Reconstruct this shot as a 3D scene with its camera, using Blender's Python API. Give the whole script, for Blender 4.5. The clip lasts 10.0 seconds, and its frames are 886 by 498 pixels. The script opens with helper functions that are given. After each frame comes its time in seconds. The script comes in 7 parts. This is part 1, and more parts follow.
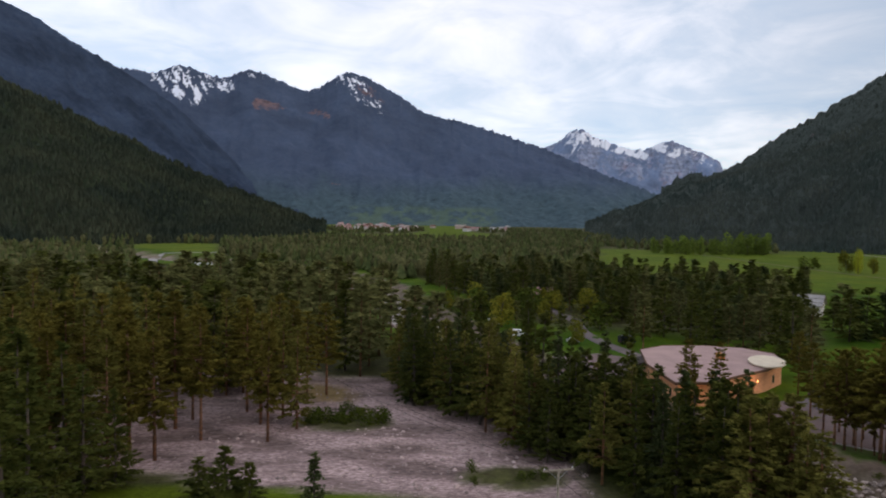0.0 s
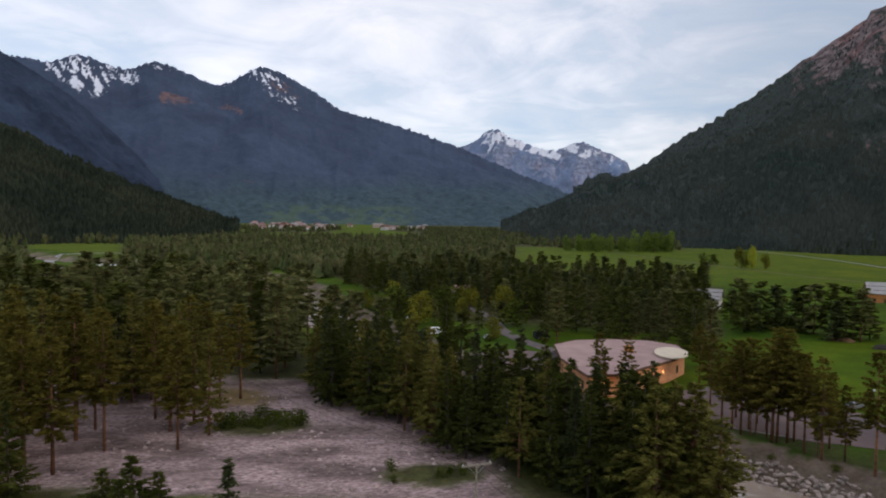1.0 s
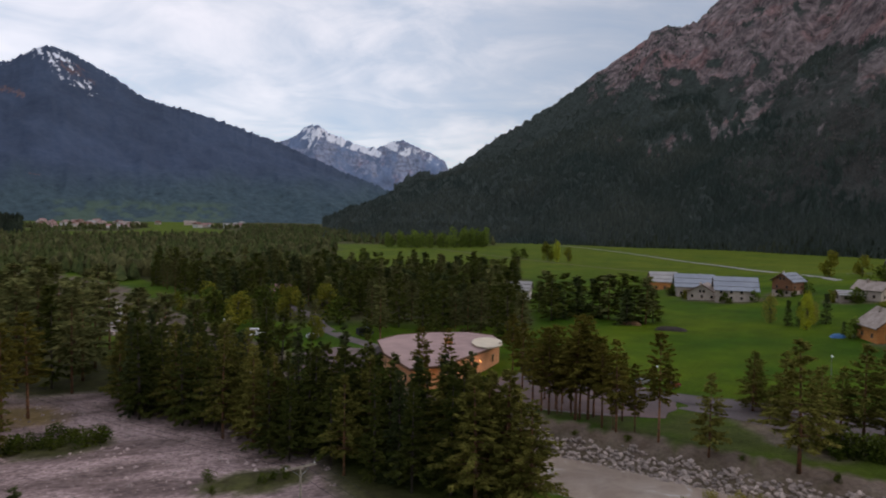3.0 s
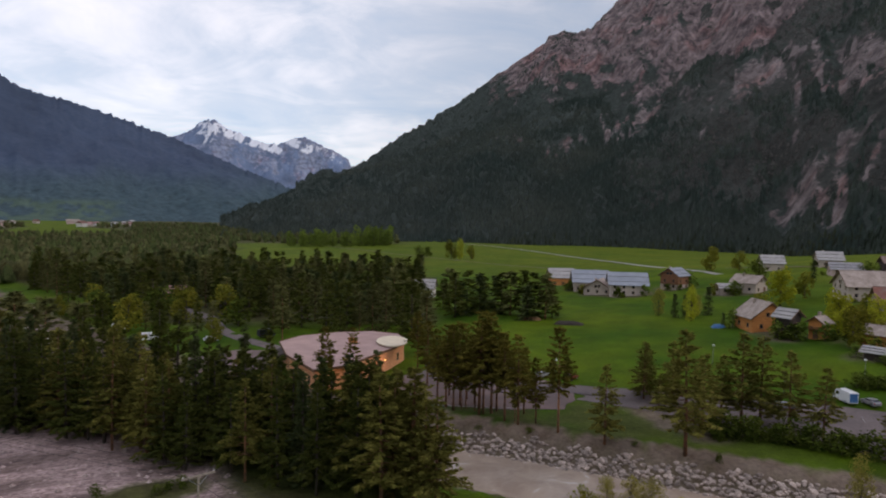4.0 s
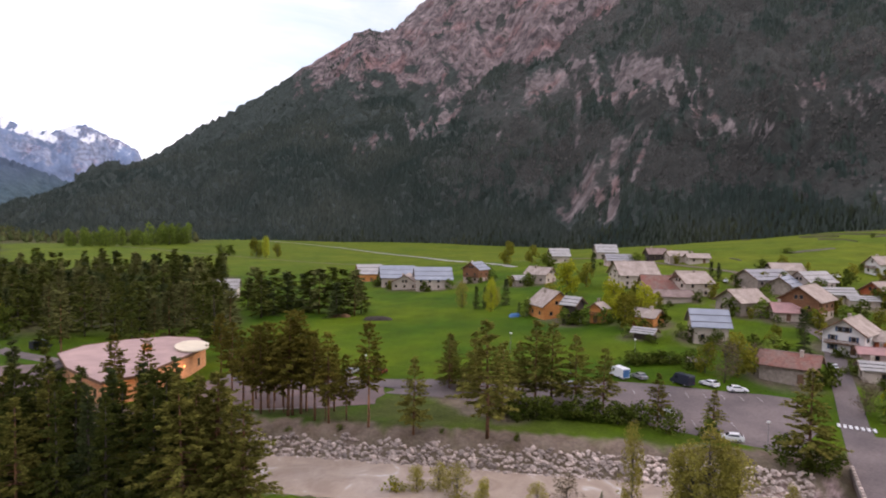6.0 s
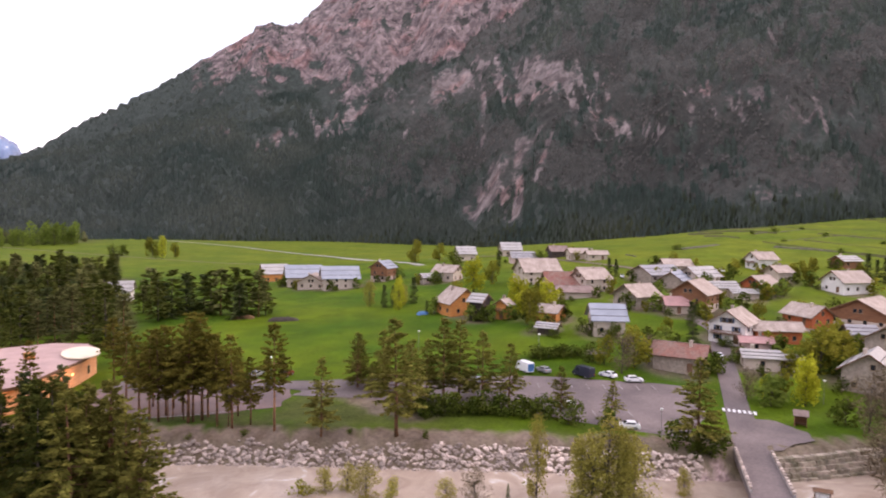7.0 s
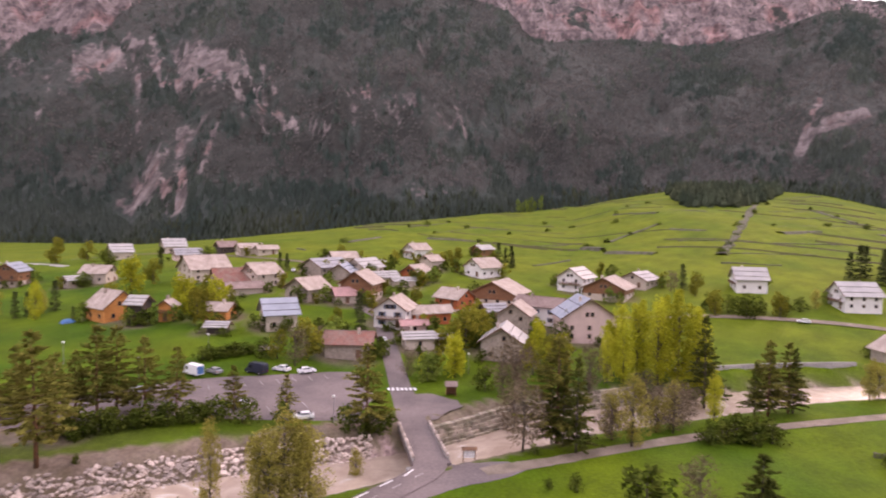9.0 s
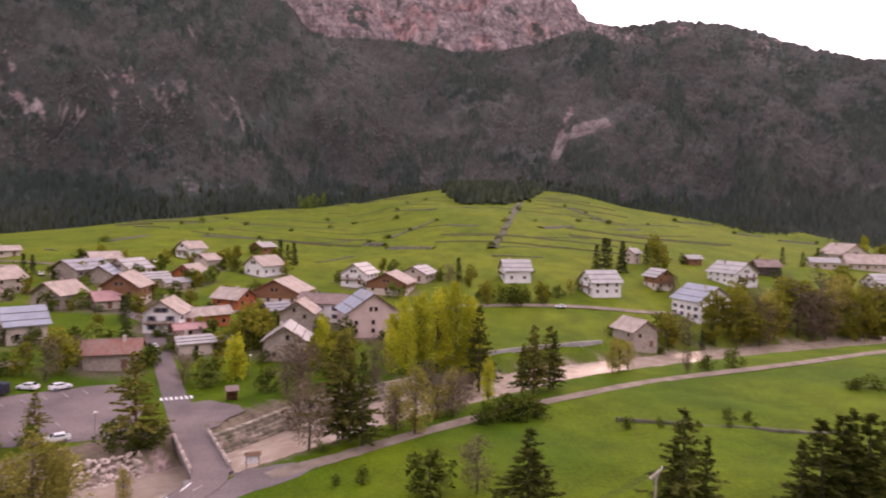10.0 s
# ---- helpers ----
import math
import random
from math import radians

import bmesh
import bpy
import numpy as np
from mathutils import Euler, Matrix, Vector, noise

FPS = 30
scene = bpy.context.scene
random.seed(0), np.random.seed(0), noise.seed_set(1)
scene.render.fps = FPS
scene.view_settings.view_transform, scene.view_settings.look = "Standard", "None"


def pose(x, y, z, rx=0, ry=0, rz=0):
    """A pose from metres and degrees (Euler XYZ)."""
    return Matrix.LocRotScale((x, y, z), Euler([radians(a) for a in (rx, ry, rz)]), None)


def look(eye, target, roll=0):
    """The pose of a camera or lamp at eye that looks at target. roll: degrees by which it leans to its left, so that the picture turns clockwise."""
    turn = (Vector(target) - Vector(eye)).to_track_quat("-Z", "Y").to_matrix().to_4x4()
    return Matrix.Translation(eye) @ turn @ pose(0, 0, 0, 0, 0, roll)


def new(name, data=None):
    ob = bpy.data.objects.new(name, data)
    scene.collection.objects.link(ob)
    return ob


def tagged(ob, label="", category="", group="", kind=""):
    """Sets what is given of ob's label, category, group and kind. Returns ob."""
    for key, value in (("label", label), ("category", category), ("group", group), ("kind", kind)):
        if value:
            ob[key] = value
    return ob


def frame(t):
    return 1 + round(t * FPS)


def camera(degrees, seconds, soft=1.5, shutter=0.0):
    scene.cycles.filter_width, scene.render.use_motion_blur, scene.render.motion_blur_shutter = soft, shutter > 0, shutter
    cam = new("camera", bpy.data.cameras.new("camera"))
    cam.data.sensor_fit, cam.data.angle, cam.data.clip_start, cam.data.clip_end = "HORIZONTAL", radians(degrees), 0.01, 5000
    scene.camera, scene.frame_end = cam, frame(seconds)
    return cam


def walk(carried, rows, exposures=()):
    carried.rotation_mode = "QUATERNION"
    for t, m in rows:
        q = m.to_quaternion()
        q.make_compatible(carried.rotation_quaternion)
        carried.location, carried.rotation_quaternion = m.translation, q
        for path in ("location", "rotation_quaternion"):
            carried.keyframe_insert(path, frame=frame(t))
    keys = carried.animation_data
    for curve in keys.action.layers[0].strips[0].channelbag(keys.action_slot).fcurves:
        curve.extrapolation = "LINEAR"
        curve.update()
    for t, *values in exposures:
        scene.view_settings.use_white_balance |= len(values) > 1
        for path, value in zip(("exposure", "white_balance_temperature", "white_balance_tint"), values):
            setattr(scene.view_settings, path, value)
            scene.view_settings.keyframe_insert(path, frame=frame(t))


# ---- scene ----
# ---------- camera: it hovers 40 m above the valley road and turns to its right ----------
cam = camera(67.3, 10.0, soft=1.95, shutter=0.25)
EYE = 40.0
PITCH, ROLL = -2.8, 0.98
YAWS = [
    (0.0, 0.0), (0.5, -3.52), (1.0, -7.07), (1.5, -10.86), (2.0, -14.63), (2.5, -18.39),
    (4.0, -30.55), (4.5, -34.78), (5.0, -39.01), (5.5, -43.18), (7.0, -54.92), (7.5, -60.16),
    (8.0, -66.85), (8.5, -74.56), (9.0, -82.76), (9.5, -91.86), (10.0, -101.28),
]


def aim(yaw):
    a, p = radians(yaw), radians(PITCH)
    return (-100 * math.sin(a) * math.cos(p), 100 * math.cos(a) * math.cos(p), EYE + 100 * math.sin(p))


walk(cam, [(t, look((0, 0, EYE), aim(yaw), ROLL)) for t, yaw in YAWS],
     exposures=[(0.0, -0.32, 6650, 15), (1.3, -0.46, 6650, 16), (2.5, -0.57, 6650, 17), (4.5, -0.22, 6800, 19), (5.5, 0.24, 6900, 22), (7.5, 1.05, 7300, 33), (9.0, 1.04, 7450, 38), (10.0, 0.80, 7650, 42)])

# ---------- sky and sun ----------
SUN_HEADING, SUN_HEIGHT = 122.0, 24.0
world = bpy.data.worlds.new("world")
scene.world = world
world.use_nodes = True
wn, wl = world.node_tree.nodes, world.node_tree.links
wn.clear()


def wnode(kind, operation=""):
    n = wn.new(kind)
    if operation:
        n.operation = operation
    return n


sky = wnode("ShaderNodeTexSky")
sky.sky_type, sky.sun_disc, sky.altitude = "NISHITA", False, 1000.0
sky.sun_elevation, sky.sun_rotation = radians(SUN_HEIGHT), radians(SUN_HEADING)
coord = wnode("ShaderNodeTexCoord")
sep = wnode("ShaderNodeSeparateXYZ")
wl.new(coord.outputs["Generated"], sep.inputs[0])
lift = wnode("ShaderNodeMath", operation="MAXIMUM")
lift.inputs[1].default_value = 0.0
wl.new(sep.outputs["Z"], lift.inputs[0])
lift2 = wnode("ShaderNodeMath", operation="ADD")
lift2.inputs[1].default_value = 0.12
wl.new(lift.outputs[0], lift2.inputs[0])
flat = wnode("ShaderNodeCombineXYZ")
for axis in ("X", "Y"):
    d = wnode("ShaderNodeMath", operation="DIVIDE")
    wl.new(sep.outputs[axis], d.inputs[0])
    wl.new(lift2.outputs[0], d.inputs[1])
    wl.new(d.outputs[0], flat.inputs[axis])


def wnoise(scale, detail, rough, dist):
    n = wnode("ShaderNodeTexNoise")
    n.inputs["Scale"].default_value, n.inputs["Detail"].default_value = scale, detail
    n.inputs["Roughness"].default_value, n.inputs["Distortion"].default_value = rough, dist
    wl.new(flat.outputs[0], n.inputs["Vector"])
    return n


def wramp(src, stops):
    r = wnode("ShaderNodeValToRGB")
    e = r.color_ramp.elements
    while len(e) < len(stops):
        e.new(0.5)
    for el, (p, c) in zip(e, stops):
        el.position, el.color = p, (*c, 1)
    wl.new(src, r.inputs[0])
    return r


big = wnoise(0.55, 7, 0.55, 0.6)
fine = wnoise(1.7, 9, 0.62, 0.9)
both = wnode("ShaderNodeMath", operation="MULTIPLY_ADD")
wl.new(fine.outputs[0], both.inputs[0])
both.inputs[1].default_value = 0.5
wl.new(big.outputs[0], both.inputs[2])
cloud = wramp(both.outputs[0], [(0.55, (0.50, 0.63, 0.78)), (0.68, (0.64, 0.73, 0.83)), (0.8, (0.90, 0.94, 0.99)), (0.95, (1.2, 1.18, 1.2))])
bg_cloud, bg_sky, add = wnode("ShaderNodeBackground"), wnode("ShaderNodeBackground"), wnode("ShaderNodeAddShader")
# the cloud cover is thicker up the valley
up_valley = wnode("ShaderNodeVectorMath", operation="DOT_PRODUCT")
up_valley.inputs[1].default_value = (math.sin(radians(65)), math.cos(radians(65)), 0)
wl.new(coord.outputs["Generated"], up_valley.inputs[0])
thick = wnode("ShaderNodeMapRange")
thick.interpolation_type = "SMOOTHSTEP"
for word, value in (("From Min", 0.62), ("From Max", 1.0), ("To Min", 1.0), ("To Max", 0.6)):
    thick.inputs[word].default_value = value
wl.new(up_valley.outputs["Value"], thick.inputs[0])
dimmed = wnode("ShaderNodeVectorMath", operation="SCALE")
wl.new(cloud.outputs[0], dimmed.inputs[0])
wl.new(thick.outputs[0], dimmed.inputs["Scale"])
wl.new(dimmed.outputs[0], bg_cloud.inputs[0])
wl.new(sky.outputs[0], bg_sky.inputs[0])
bg_cloud.inputs[1].default_value = 1.07
bg_sky.inputs[1].default_value = 0.06
wl.new(bg_cloud.outputs[0], add.inputs[0])
wl.new(bg_sky.outputs[0], add.inputs[1])
wl.new(add.outputs[0], wnode("ShaderNodeOutputWorld").inputs[0])

sun_data = bpy.data.lights.new("sun", "SUN")
sun_data.energy, sun_data.angle, sun_data.color = 0.7, radians(14), (1.0, 0.83, 0.68)
sun = new("sun", sun_data)
sh, se = radians(SUN_HEADING), radians(SUN_HEIGHT)
sun.matrix_world = look((0, 0, 300), (-math.sin(sh) * math.cos(se) * 100, -math.cos(sh) * math.cos(se) * 100, 300 - 100 * math.sin(se)))

# ---------- materials ----------
def material(name, base, other=None, scale=0.4, rough=0.85, metal=0.0, bump=0.0, bump_scale=4.0, fine=None, fine_scale=6.0, fine_amount=0.35, island=0.0, randomly=0.0, stretch=(1, 1, 1), sharp=(0.35, 0.65), spec=0.3):
    """Two colours mixed by a large noise, darkened or lightened by a fine one, with relief."""
    m = bpy.data.materials.new(name)
    m.use_nodes = True
    nt = m.node_tree
    n, l = nt.nodes, nt.links
    p = n["Principled BSDF"]
    p.inputs["Roughness"].default_value, p.inputs["Metallic"].default_value = rough, metal
    p.inputs["Specular IOR Level"].default_value = spec
    tc = n.new("ShaderNodeTexCoord")
    mp = n.new("ShaderNodeMapping")
    mp.inputs["Scale"].default_value = stretch
    geo = n.new("ShaderNodeNewGeometry")
    l.new(geo.outputs["Position"], mp.inputs[0])
    a = n.new("ShaderNodeTexNoise")
    a.inputs["Scale"].default_value, a.inputs["Detail"].default_value = scale, 6
    l.new(mp.outputs[0], a.inputs["Vector"])
    ra = n.new("ShaderNodeMapRange")
    ra.inputs["From Min"].default_value, ra.inputs["From Max"].default_value = sharp
    l.new(a.outputs[0], ra.inputs[0])
    mix = n.new("ShaderNodeMix")
    mix.data_type = "RGBA"
    mix.inputs["A"].default_value, mix.inputs["B"].default_value = (*base, 1), (*(other or [c * 0.75 for c in base]), 1)
    l.new(ra.outputs[0], mix.inputs["Factor"])
    out = mix.outputs["Result"]
    b = n.new("ShaderNodeTexNoise")
    b.inputs["Scale"].default_value, b.inputs["Detail"].default_value = fine_scale, 5
    l.new(mp.outputs[0], b.inputs["Vector"])
    rb = n.new("ShaderNodeMapRange")
    rb.inputs["From Min"].default_value, rb.inputs["From Max"].default_value = 0.3, 0.7
    rb.inputs["To Min"].default_value, rb.inputs["To Max"].default_value = 1 - fine_amount, 1 + fine_amount
    l.new(b.outputs[0], rb.inputs[0])
    value = rb.outputs[0]
    for amount, sock in ((island, geo.outputs["Random Per Island"]), (randomly, None)):
        if amount:
            if sock is None:
                sock = n.new("ShaderNodeObjectInfo").outputs["Random"]
            rr = n.new("ShaderNodeMapRange")
            rr.inputs["To Min"].default_value, rr.inputs["To Max"].default_value = 1 - amount, 1 + amount
            l.new(sock, rr.inputs[0])
            mul = n.new("ShaderNodeMath")
            mul.operation = "MULTIPLY"
            l.new(value, mul.inputs[0])
            l.new(rr.outputs[0], mul.inputs[1])
            value = mul.outputs[0]
    vm = n.new("ShaderNodeVectorMath")
    vm.operation = "SCALE"
    l.new(out, vm.inputs[0])
    l.new(value, vm.inputs["Scale"])
    l.new(vm.outputs[0], p.inputs["Base Color"])
    if bump:
        bp = n.new("ShaderNodeBump")
        bp.inputs["Strength"].default_value = bump
        bp.inputs["Distance"].default_value = 0.3
        c = n.new("ShaderNodeTexNoise")
        c.inputs["Scale"].default_value, c.inputs["Detail"].default_value = bump_scale, 4
        l.new(mp.outputs[0], c.inputs["Vector"])
        l.new(c.outputs[0], bp.inputs["Height"])
        l.new(bp.outputs[0], p.inputs["Normal"])
    return m


def leafy(name, base, other, island=0.45, thin=0.25, randomly=0.2, scale=0.35):
    """Foliage: colour varied leaf by leaf and tree by tree, a little light passing through."""
    m = material(name, base, other, scale=scale, rough=0.75, fine_amount=0.25, island=island, randomly=randomly, spec=0.0)
    n, l = m.node_tree.nodes, m.node_tree.links
    p, o = n["Principled BSDF"], n["Material Output"]
    t = n.new("ShaderNodeBsdfTranslucent")
    l.new(p.inputs["Base Color"].links[0].from_socket, t.inputs[0])
    mx = n.new("ShaderNodeMixShader")
    mx.inputs[0].default_value = thin
    l.new(p.outputs[0], mx.inputs[1])
    l.new(t.outputs[0], mx.inputs[2])
    l.new(mx.outputs[0], o.inputs[0])
    return m


PINE = leafy("pine_needles", (0.116, 0.104, 0.021), (0.184, 0.153, 0.031), island=0.25, thin=0.3)
FIR = leafy("fir_needles", (0.061, 0.078, 0.018), (0.105, 0.112, 0.026), island=0.25, thin=0.3)
CONE = leafy("olive_pine_needles", (0.128, 0.126, 0.029), (0.196, 0.178, 0.042), island=0.3, thin=0.3)
LEAF_OLIVE = leafy("olive_spring_leaves", (0.15, 0.16, 0.022), (0.23, 0.21, 0.03), island=0.25, thin=0.4)
PINE_DIM = leafy("valley_pine_needles", (0.116, 0.126, 0.044), (0.176, 0.172, 0.064), island=0.2, thin=0.25)
PINE_FAR = leafy("far_pine_needles", (0.073, 0.078, 0.036), (0.117, 0.114, 0.049), island=0.3, thin=0.25)
SLOPEFIR = leafy("mountain_conifer_needles", (0.060, 0.083, 0.072), (0.110, 0.125, 0.102), island=0.2, thin=0.3, scale=0.006)
# bluer copy of the slope conifers: distance haze put into the needle colour
HAZEFIR = leafy("hazed_conifer_needles", (0.068, 0.092, 0.082), (0.106, 0.122, 0.102), island=0.2, thin=0.3, scale=0.006)
FOOTFIR = leafy("foot_conifer_needles", (0.046, 0.064, 0.044), (0.083, 0.094, 0.057), island=0.35, thin=0.3, scale=0.01)
HILLFIR = leafy("foothill_conifer_needles", (0.034, 0.046, 0.034), (0.060, 0.070, 0.044), island=0.35, thin=0.25, scale=0.01)
SPRUCE = leafy("spruce_needles", (0.060, 0.081, 0.031), (0.101, 0.117, 0.043), island=0.25, thin=0.25)
SLOPEWOOD = leafy("mountain_wood_foliage", (0.092, 0.090, 0.084), (0.140, 0.128, 0.116), island=0.2, thin=0.3, scale=0.006)
LEAF = leafy("spring_leaves", (0.34, 0.365, 0.030), (0.44, 0.44, 0.042), island=0.3, thin=0.5)
LEAF_MID = leafy("young_poplar_leaves", (0.135, 0.195, 0.036), (0.185, 0.235, 0.045), island=0.2, thin=0.4)
LEAF_DARK = leafy("bush_leaves", (0.052, 0.078, 0.013), (0.094, 0.112, 0.020))
CATKIN = leafy("budding_twigs", (0.27, 0.245, 0.055), (0.36, 0.315, 0.075), island=0.25, thin=0.35)
TWIG = leafy("bare_twigs", (0.12, 0.092, 0.062), (0.16, 0.12, 0.078), thin=0.05)
BARK = material("pine_bark", (0.27, 0.125, 0.062), (0.13, 0.08, 0.05), scale=1.5, rough=0.95, bump=0.5, randomly=0.3)
BARK_GREY = material("grey_bark", (0.075, 0.058, 0.045), (0.11, 0.092, 0.074), scale=2.0, rough=0.95, bump=0.4)
ASPHALT = material("asphalt", (0.105, 0.084, 0.083), (0.180, 0.142, 0.136), scale=0.11, rough=0.9, sharp=(0.3, 0.7), fine_amount=0.15, fine_scale=2.0)
DIRT = material("dirt_track", (0.17, 0.130, 0.105), (0.12, 0.095, 0.072), scale=0.3, rough=0.95, bump=0.3)
PALE_DIRT = material("pale_dirt_lane", (0.25, 0.195, 0.155), (0.15, 0.118, 0.088), scale=0.3, rough=0.95, bump=0.2)
REDDISH = material("reddish_asphalt", (0.185, 0.125, 0.115), (0.13, 0.095, 0.09), scale=0.12, rough=0.9, fine_amount=0.15, fine_scale=2.0)
GRAVEL = material("river_gravel", (0.30, 0.235, 0.225), (0.17, 0.13, 0.12), scale=0.10, rough=0.95, bump=0.8, bump_scale=2.5, fine_scale=1.6, fine_amount=0.5, stretch=(1, 2.4, 1))
STONE = material("boulder", (0.50, 0.405, 0.355), (0.30, 0.245, 0.215), scale=0.5, rough=0.9, randomly=0.3, island=0.35, bump=0.4)
WALL_STONE = material("river_wall_stone", (0.33, 0.27, 0.22), (0.17, 0.15, 0.10), scale=0.6, rough=0.95, randomly=0.35, bump=0.4)
PEBBLE = material("gravel_stone", (0.46, 0.35, 0.325), (0.28, 0.215, 0.20), scale=0.5, rough=0.95, island=0.3)
PAINT = material("road_paint", (0.75, 0.73, 0.72), (0.6, 0.58, 0.57), scale=1.2, rough=0.7)
WORN_PAINT = material("worn_road_paint", (0.42, 0.39, 0.38), (0.22, 0.19, 0.185), scale=0.9, rough=0.8)
CONCRETE = material("concrete", (0.36, 0.34, 0.32), (0.27, 0.25, 0.24), scale=0.5, rough=0.9, bump=0.2)
WALLS = {
    "cream": material("cream_render", (0.56, 0.47, 0.40), (0.47, 0.39, 0.33), scale=0.4, fine_amount=0.08),
    "white": material("white_render", (0.74, 0.71, 0.70), (0.64, 0.61, 0.60), scale=0.4, fine_amount=0.07),
    "stone": material("rubble_stone", (0.40, 0.33, 0.28), (0.27, 0.22, 0.19), scale=1.3, bump=0.5, fine_amount=0.25),
    "pink": material("pink_render", (0.62, 0.46, 0.43), (0.53, 0.39, 0.36), scale=0.4, fine_amount=0.07),
    "orange": material("larch_boards", (0.70, 0.30, 0.095), (0.55, 0.21, 0.065), scale=0.6, stretch=(1, 1, 6), fine_amount=0.2),
    "red": material("red_boards", (0.48, 0.13, 0.05), (0.36, 0.095, 0.04), scale=0.6, stretch=(1, 1, 6), fine_amount=0.2),
    "brown": material("brown_boards", (0.26, 0.12, 0.06), (0.17, 0.08, 0.045), scale=0.6, stretch=(1, 1, 6), fine_amount=0.25),
    "dark": material("dark_boards", (0.045, 0.035, 0.032), (0.07, 0.05, 0.045), scale=0.6, fine_amount=0.2),
}
ROOFS = {
    "beige": material("larch_shingles", (0.43, 0.35, 0.305), (0.31, 0.25, 0.215), scale=0.4, fine_amount=0.2, fine_scale=2, spec=0.12),
    "grey": material("grey_sheet_roof", (0.31, 0.30, 0.31), (0.25, 0.24, 0.25), scale=0.35, fine_amount=0.14, rough=0.6, spec=0.22),
    "blue": material("blue_grey_sheet_roof", (0.30, 0.32, 0.365), (0.24, 0.26, 0.30), scale=0.35, fine_amount=0.12, rough=0.55, spec=0.28),
    "pale": material("pale_sheet_roof", (0.40, 0.375, 0.36), (0.32, 0.305, 0.295), scale=0.35, fine_amount=0.14, rough=0.6, spec=0.22),
    "rust": material("rusted_sheet_roof", (0.235, 0.100, 0.078), (0.22, 0.145, 0.122), scale=0.4, fine_amount=0.25, fine_scale=2, spec=0.12),
    "brown": material("brown_sheet_roof", (0.20, 0.14, 0.125), (0.27, 0.20, 0.18), scale=0.4, fine_amount=0.2, fine_scale=2, spec=0.12),
    "pink": material("pink_roof_tiles", (0.46, 0.26, 0.25), (0.37, 0.22, 0.21), scale=0.5, fine_amount=0.15, fine_scale=3, spec=0.12),
}
GUARD = material("dark_rail", (0.045, 0.04, 0.04), (0.06, 0.05, 0.05), scale=1.0, spec=0.05)
TRIM = material("eaves_wood", (0.20, 0.11, 0.065), (0.13, 0.075, 0.05), scale=1.0)
FRAME = material("window_frame_paint", (0.30, 0.20, 0.13), (0.22, 0.15, 0.10), scale=1.0)
GLASS = material("window_glass", (0.015, 0.018, 0.022), (0.02, 0.022, 0.03), rough=0.12, fine_amount=0.05, spec=0.6)
SHUTTER = material("shutter_paint", (0.06, 0.10, 0.17), (0.05, 0.08, 0.13), scale=1.0)


def water_material():
    m = bpy.data.materials.new("silty_river_water")
    m.use_nodes = True
    n, l = m.node_tree.nodes, m.node_tree.links
    p = n["Principled BSDF"]
    p.inputs["Roughness"].default_value = 0.2
    p.inputs["IOR"].default_value = 1.33
    g = n.new("ShaderNodeNewGeometry")
    a, b = n.new("ShaderNodeTexNoise"), n.new("ShaderNodeTexNoise")
    a.inputs["Scale"].default_value, a.inputs["Detail"].default_value, a.inputs["Distortion"].default_value = 0.16, 6, 1.5
    b.inputs["Scale"].default_value, b.inputs["Detail"].default_value = 1.1, 5
    l.new(g.outputs["Position"], a.inputs["Vector"])
    l.new(g.outputs["Position"], b.inputs["Vector"])
    r = n.new("ShaderNodeValToRGB")
    e = r.color_ramp.elements
    e[0].position, e[0].color = 0.35, (0.31, 0.235, 0.185, 1)
    e[1].position, e[1].color = 0.62, (0.40, 0.315, 0.250, 1)
    e.new(0.72).color = (0.55, 0.51, 0.47, 1)
    l.new(a.outputs[0], r.inputs[0])
    l.new(r.outputs[0], p.inputs["Base Color"])
    bp = n.new("ShaderNodeBump")
    bp.inputs["Strength"].default_value, bp.inputs["Distance"].default_value = 0.5, 0.25
    l.new(b.outputs[0], bp.inputs["Height"])
    l.new(bp.outputs[0], p.inputs["Normal"])
    return m


WATER = water_material()

# ---------- the lie of the land ----------
RIVER = [(232, -330), (220, -258), (206, -192.5), (195, -138.5), (184, -97), (173, -64), (157, -36), (140, -9), (116.6, 15.9), (92, 51), (79, 70), (67, 88), (57, 102), (42, 124), (27, 152), (13, 195), (-6, 252), (-20, 305), (-37, 370), (-72, 450), (-140, 530), (-245, 590), (-420, 760)]


def smooth_line(points, steps):
    """A smooth curve through the points."""
    p = np.array([points[0], *points, points[-1]], float)
    t = np.linspace(0, 1, steps, endpoint=False)[:, None]
    out = [0.5 * (2 * b + (c - a) * t + (2 * a - 5 * b + 4 * c - d) * t**2 + (3 * b - a - 3 * c + d) * t**3) for a, b, c, d in zip(p, p[1:], p[2:], p[3:])]
    return np.concatenate(out + [p[-1:]])


COURSE = smooth_line(RIVER, 8)


def off_line(x, y, line):
    """Signed distance from a line of points: positive on the right-hand side for a walker along it."""
    x, y = np.asarray(x, float).ravel(), np.asarray(y, float).ravel()
    best, side = np.full(x.shape, 1e9), np.ones(x.shape)
    for a, b in zip(line, line[1:]):
        d = b - a
        k = np.clip(((x - a[0]) * d[0] + (y - a[1]) * d[1]) / (d @ d), 0, 1)
        px, py = x - a[0] - k * d[0], y - a[1] - k * d[1]
        q = np.hypot(px, py)
        near = q < best
        best = np.where(near, q, best)
        side = np.where(near, np.where(d[0] * py - d[1] * px > 0, -1.0, 1.0), side)
    return best * side


def ramp(v, a, b):
    k = np.clip((v - a) / (b - a), 0, 1)
    return k * k * (3 - 2 * k)


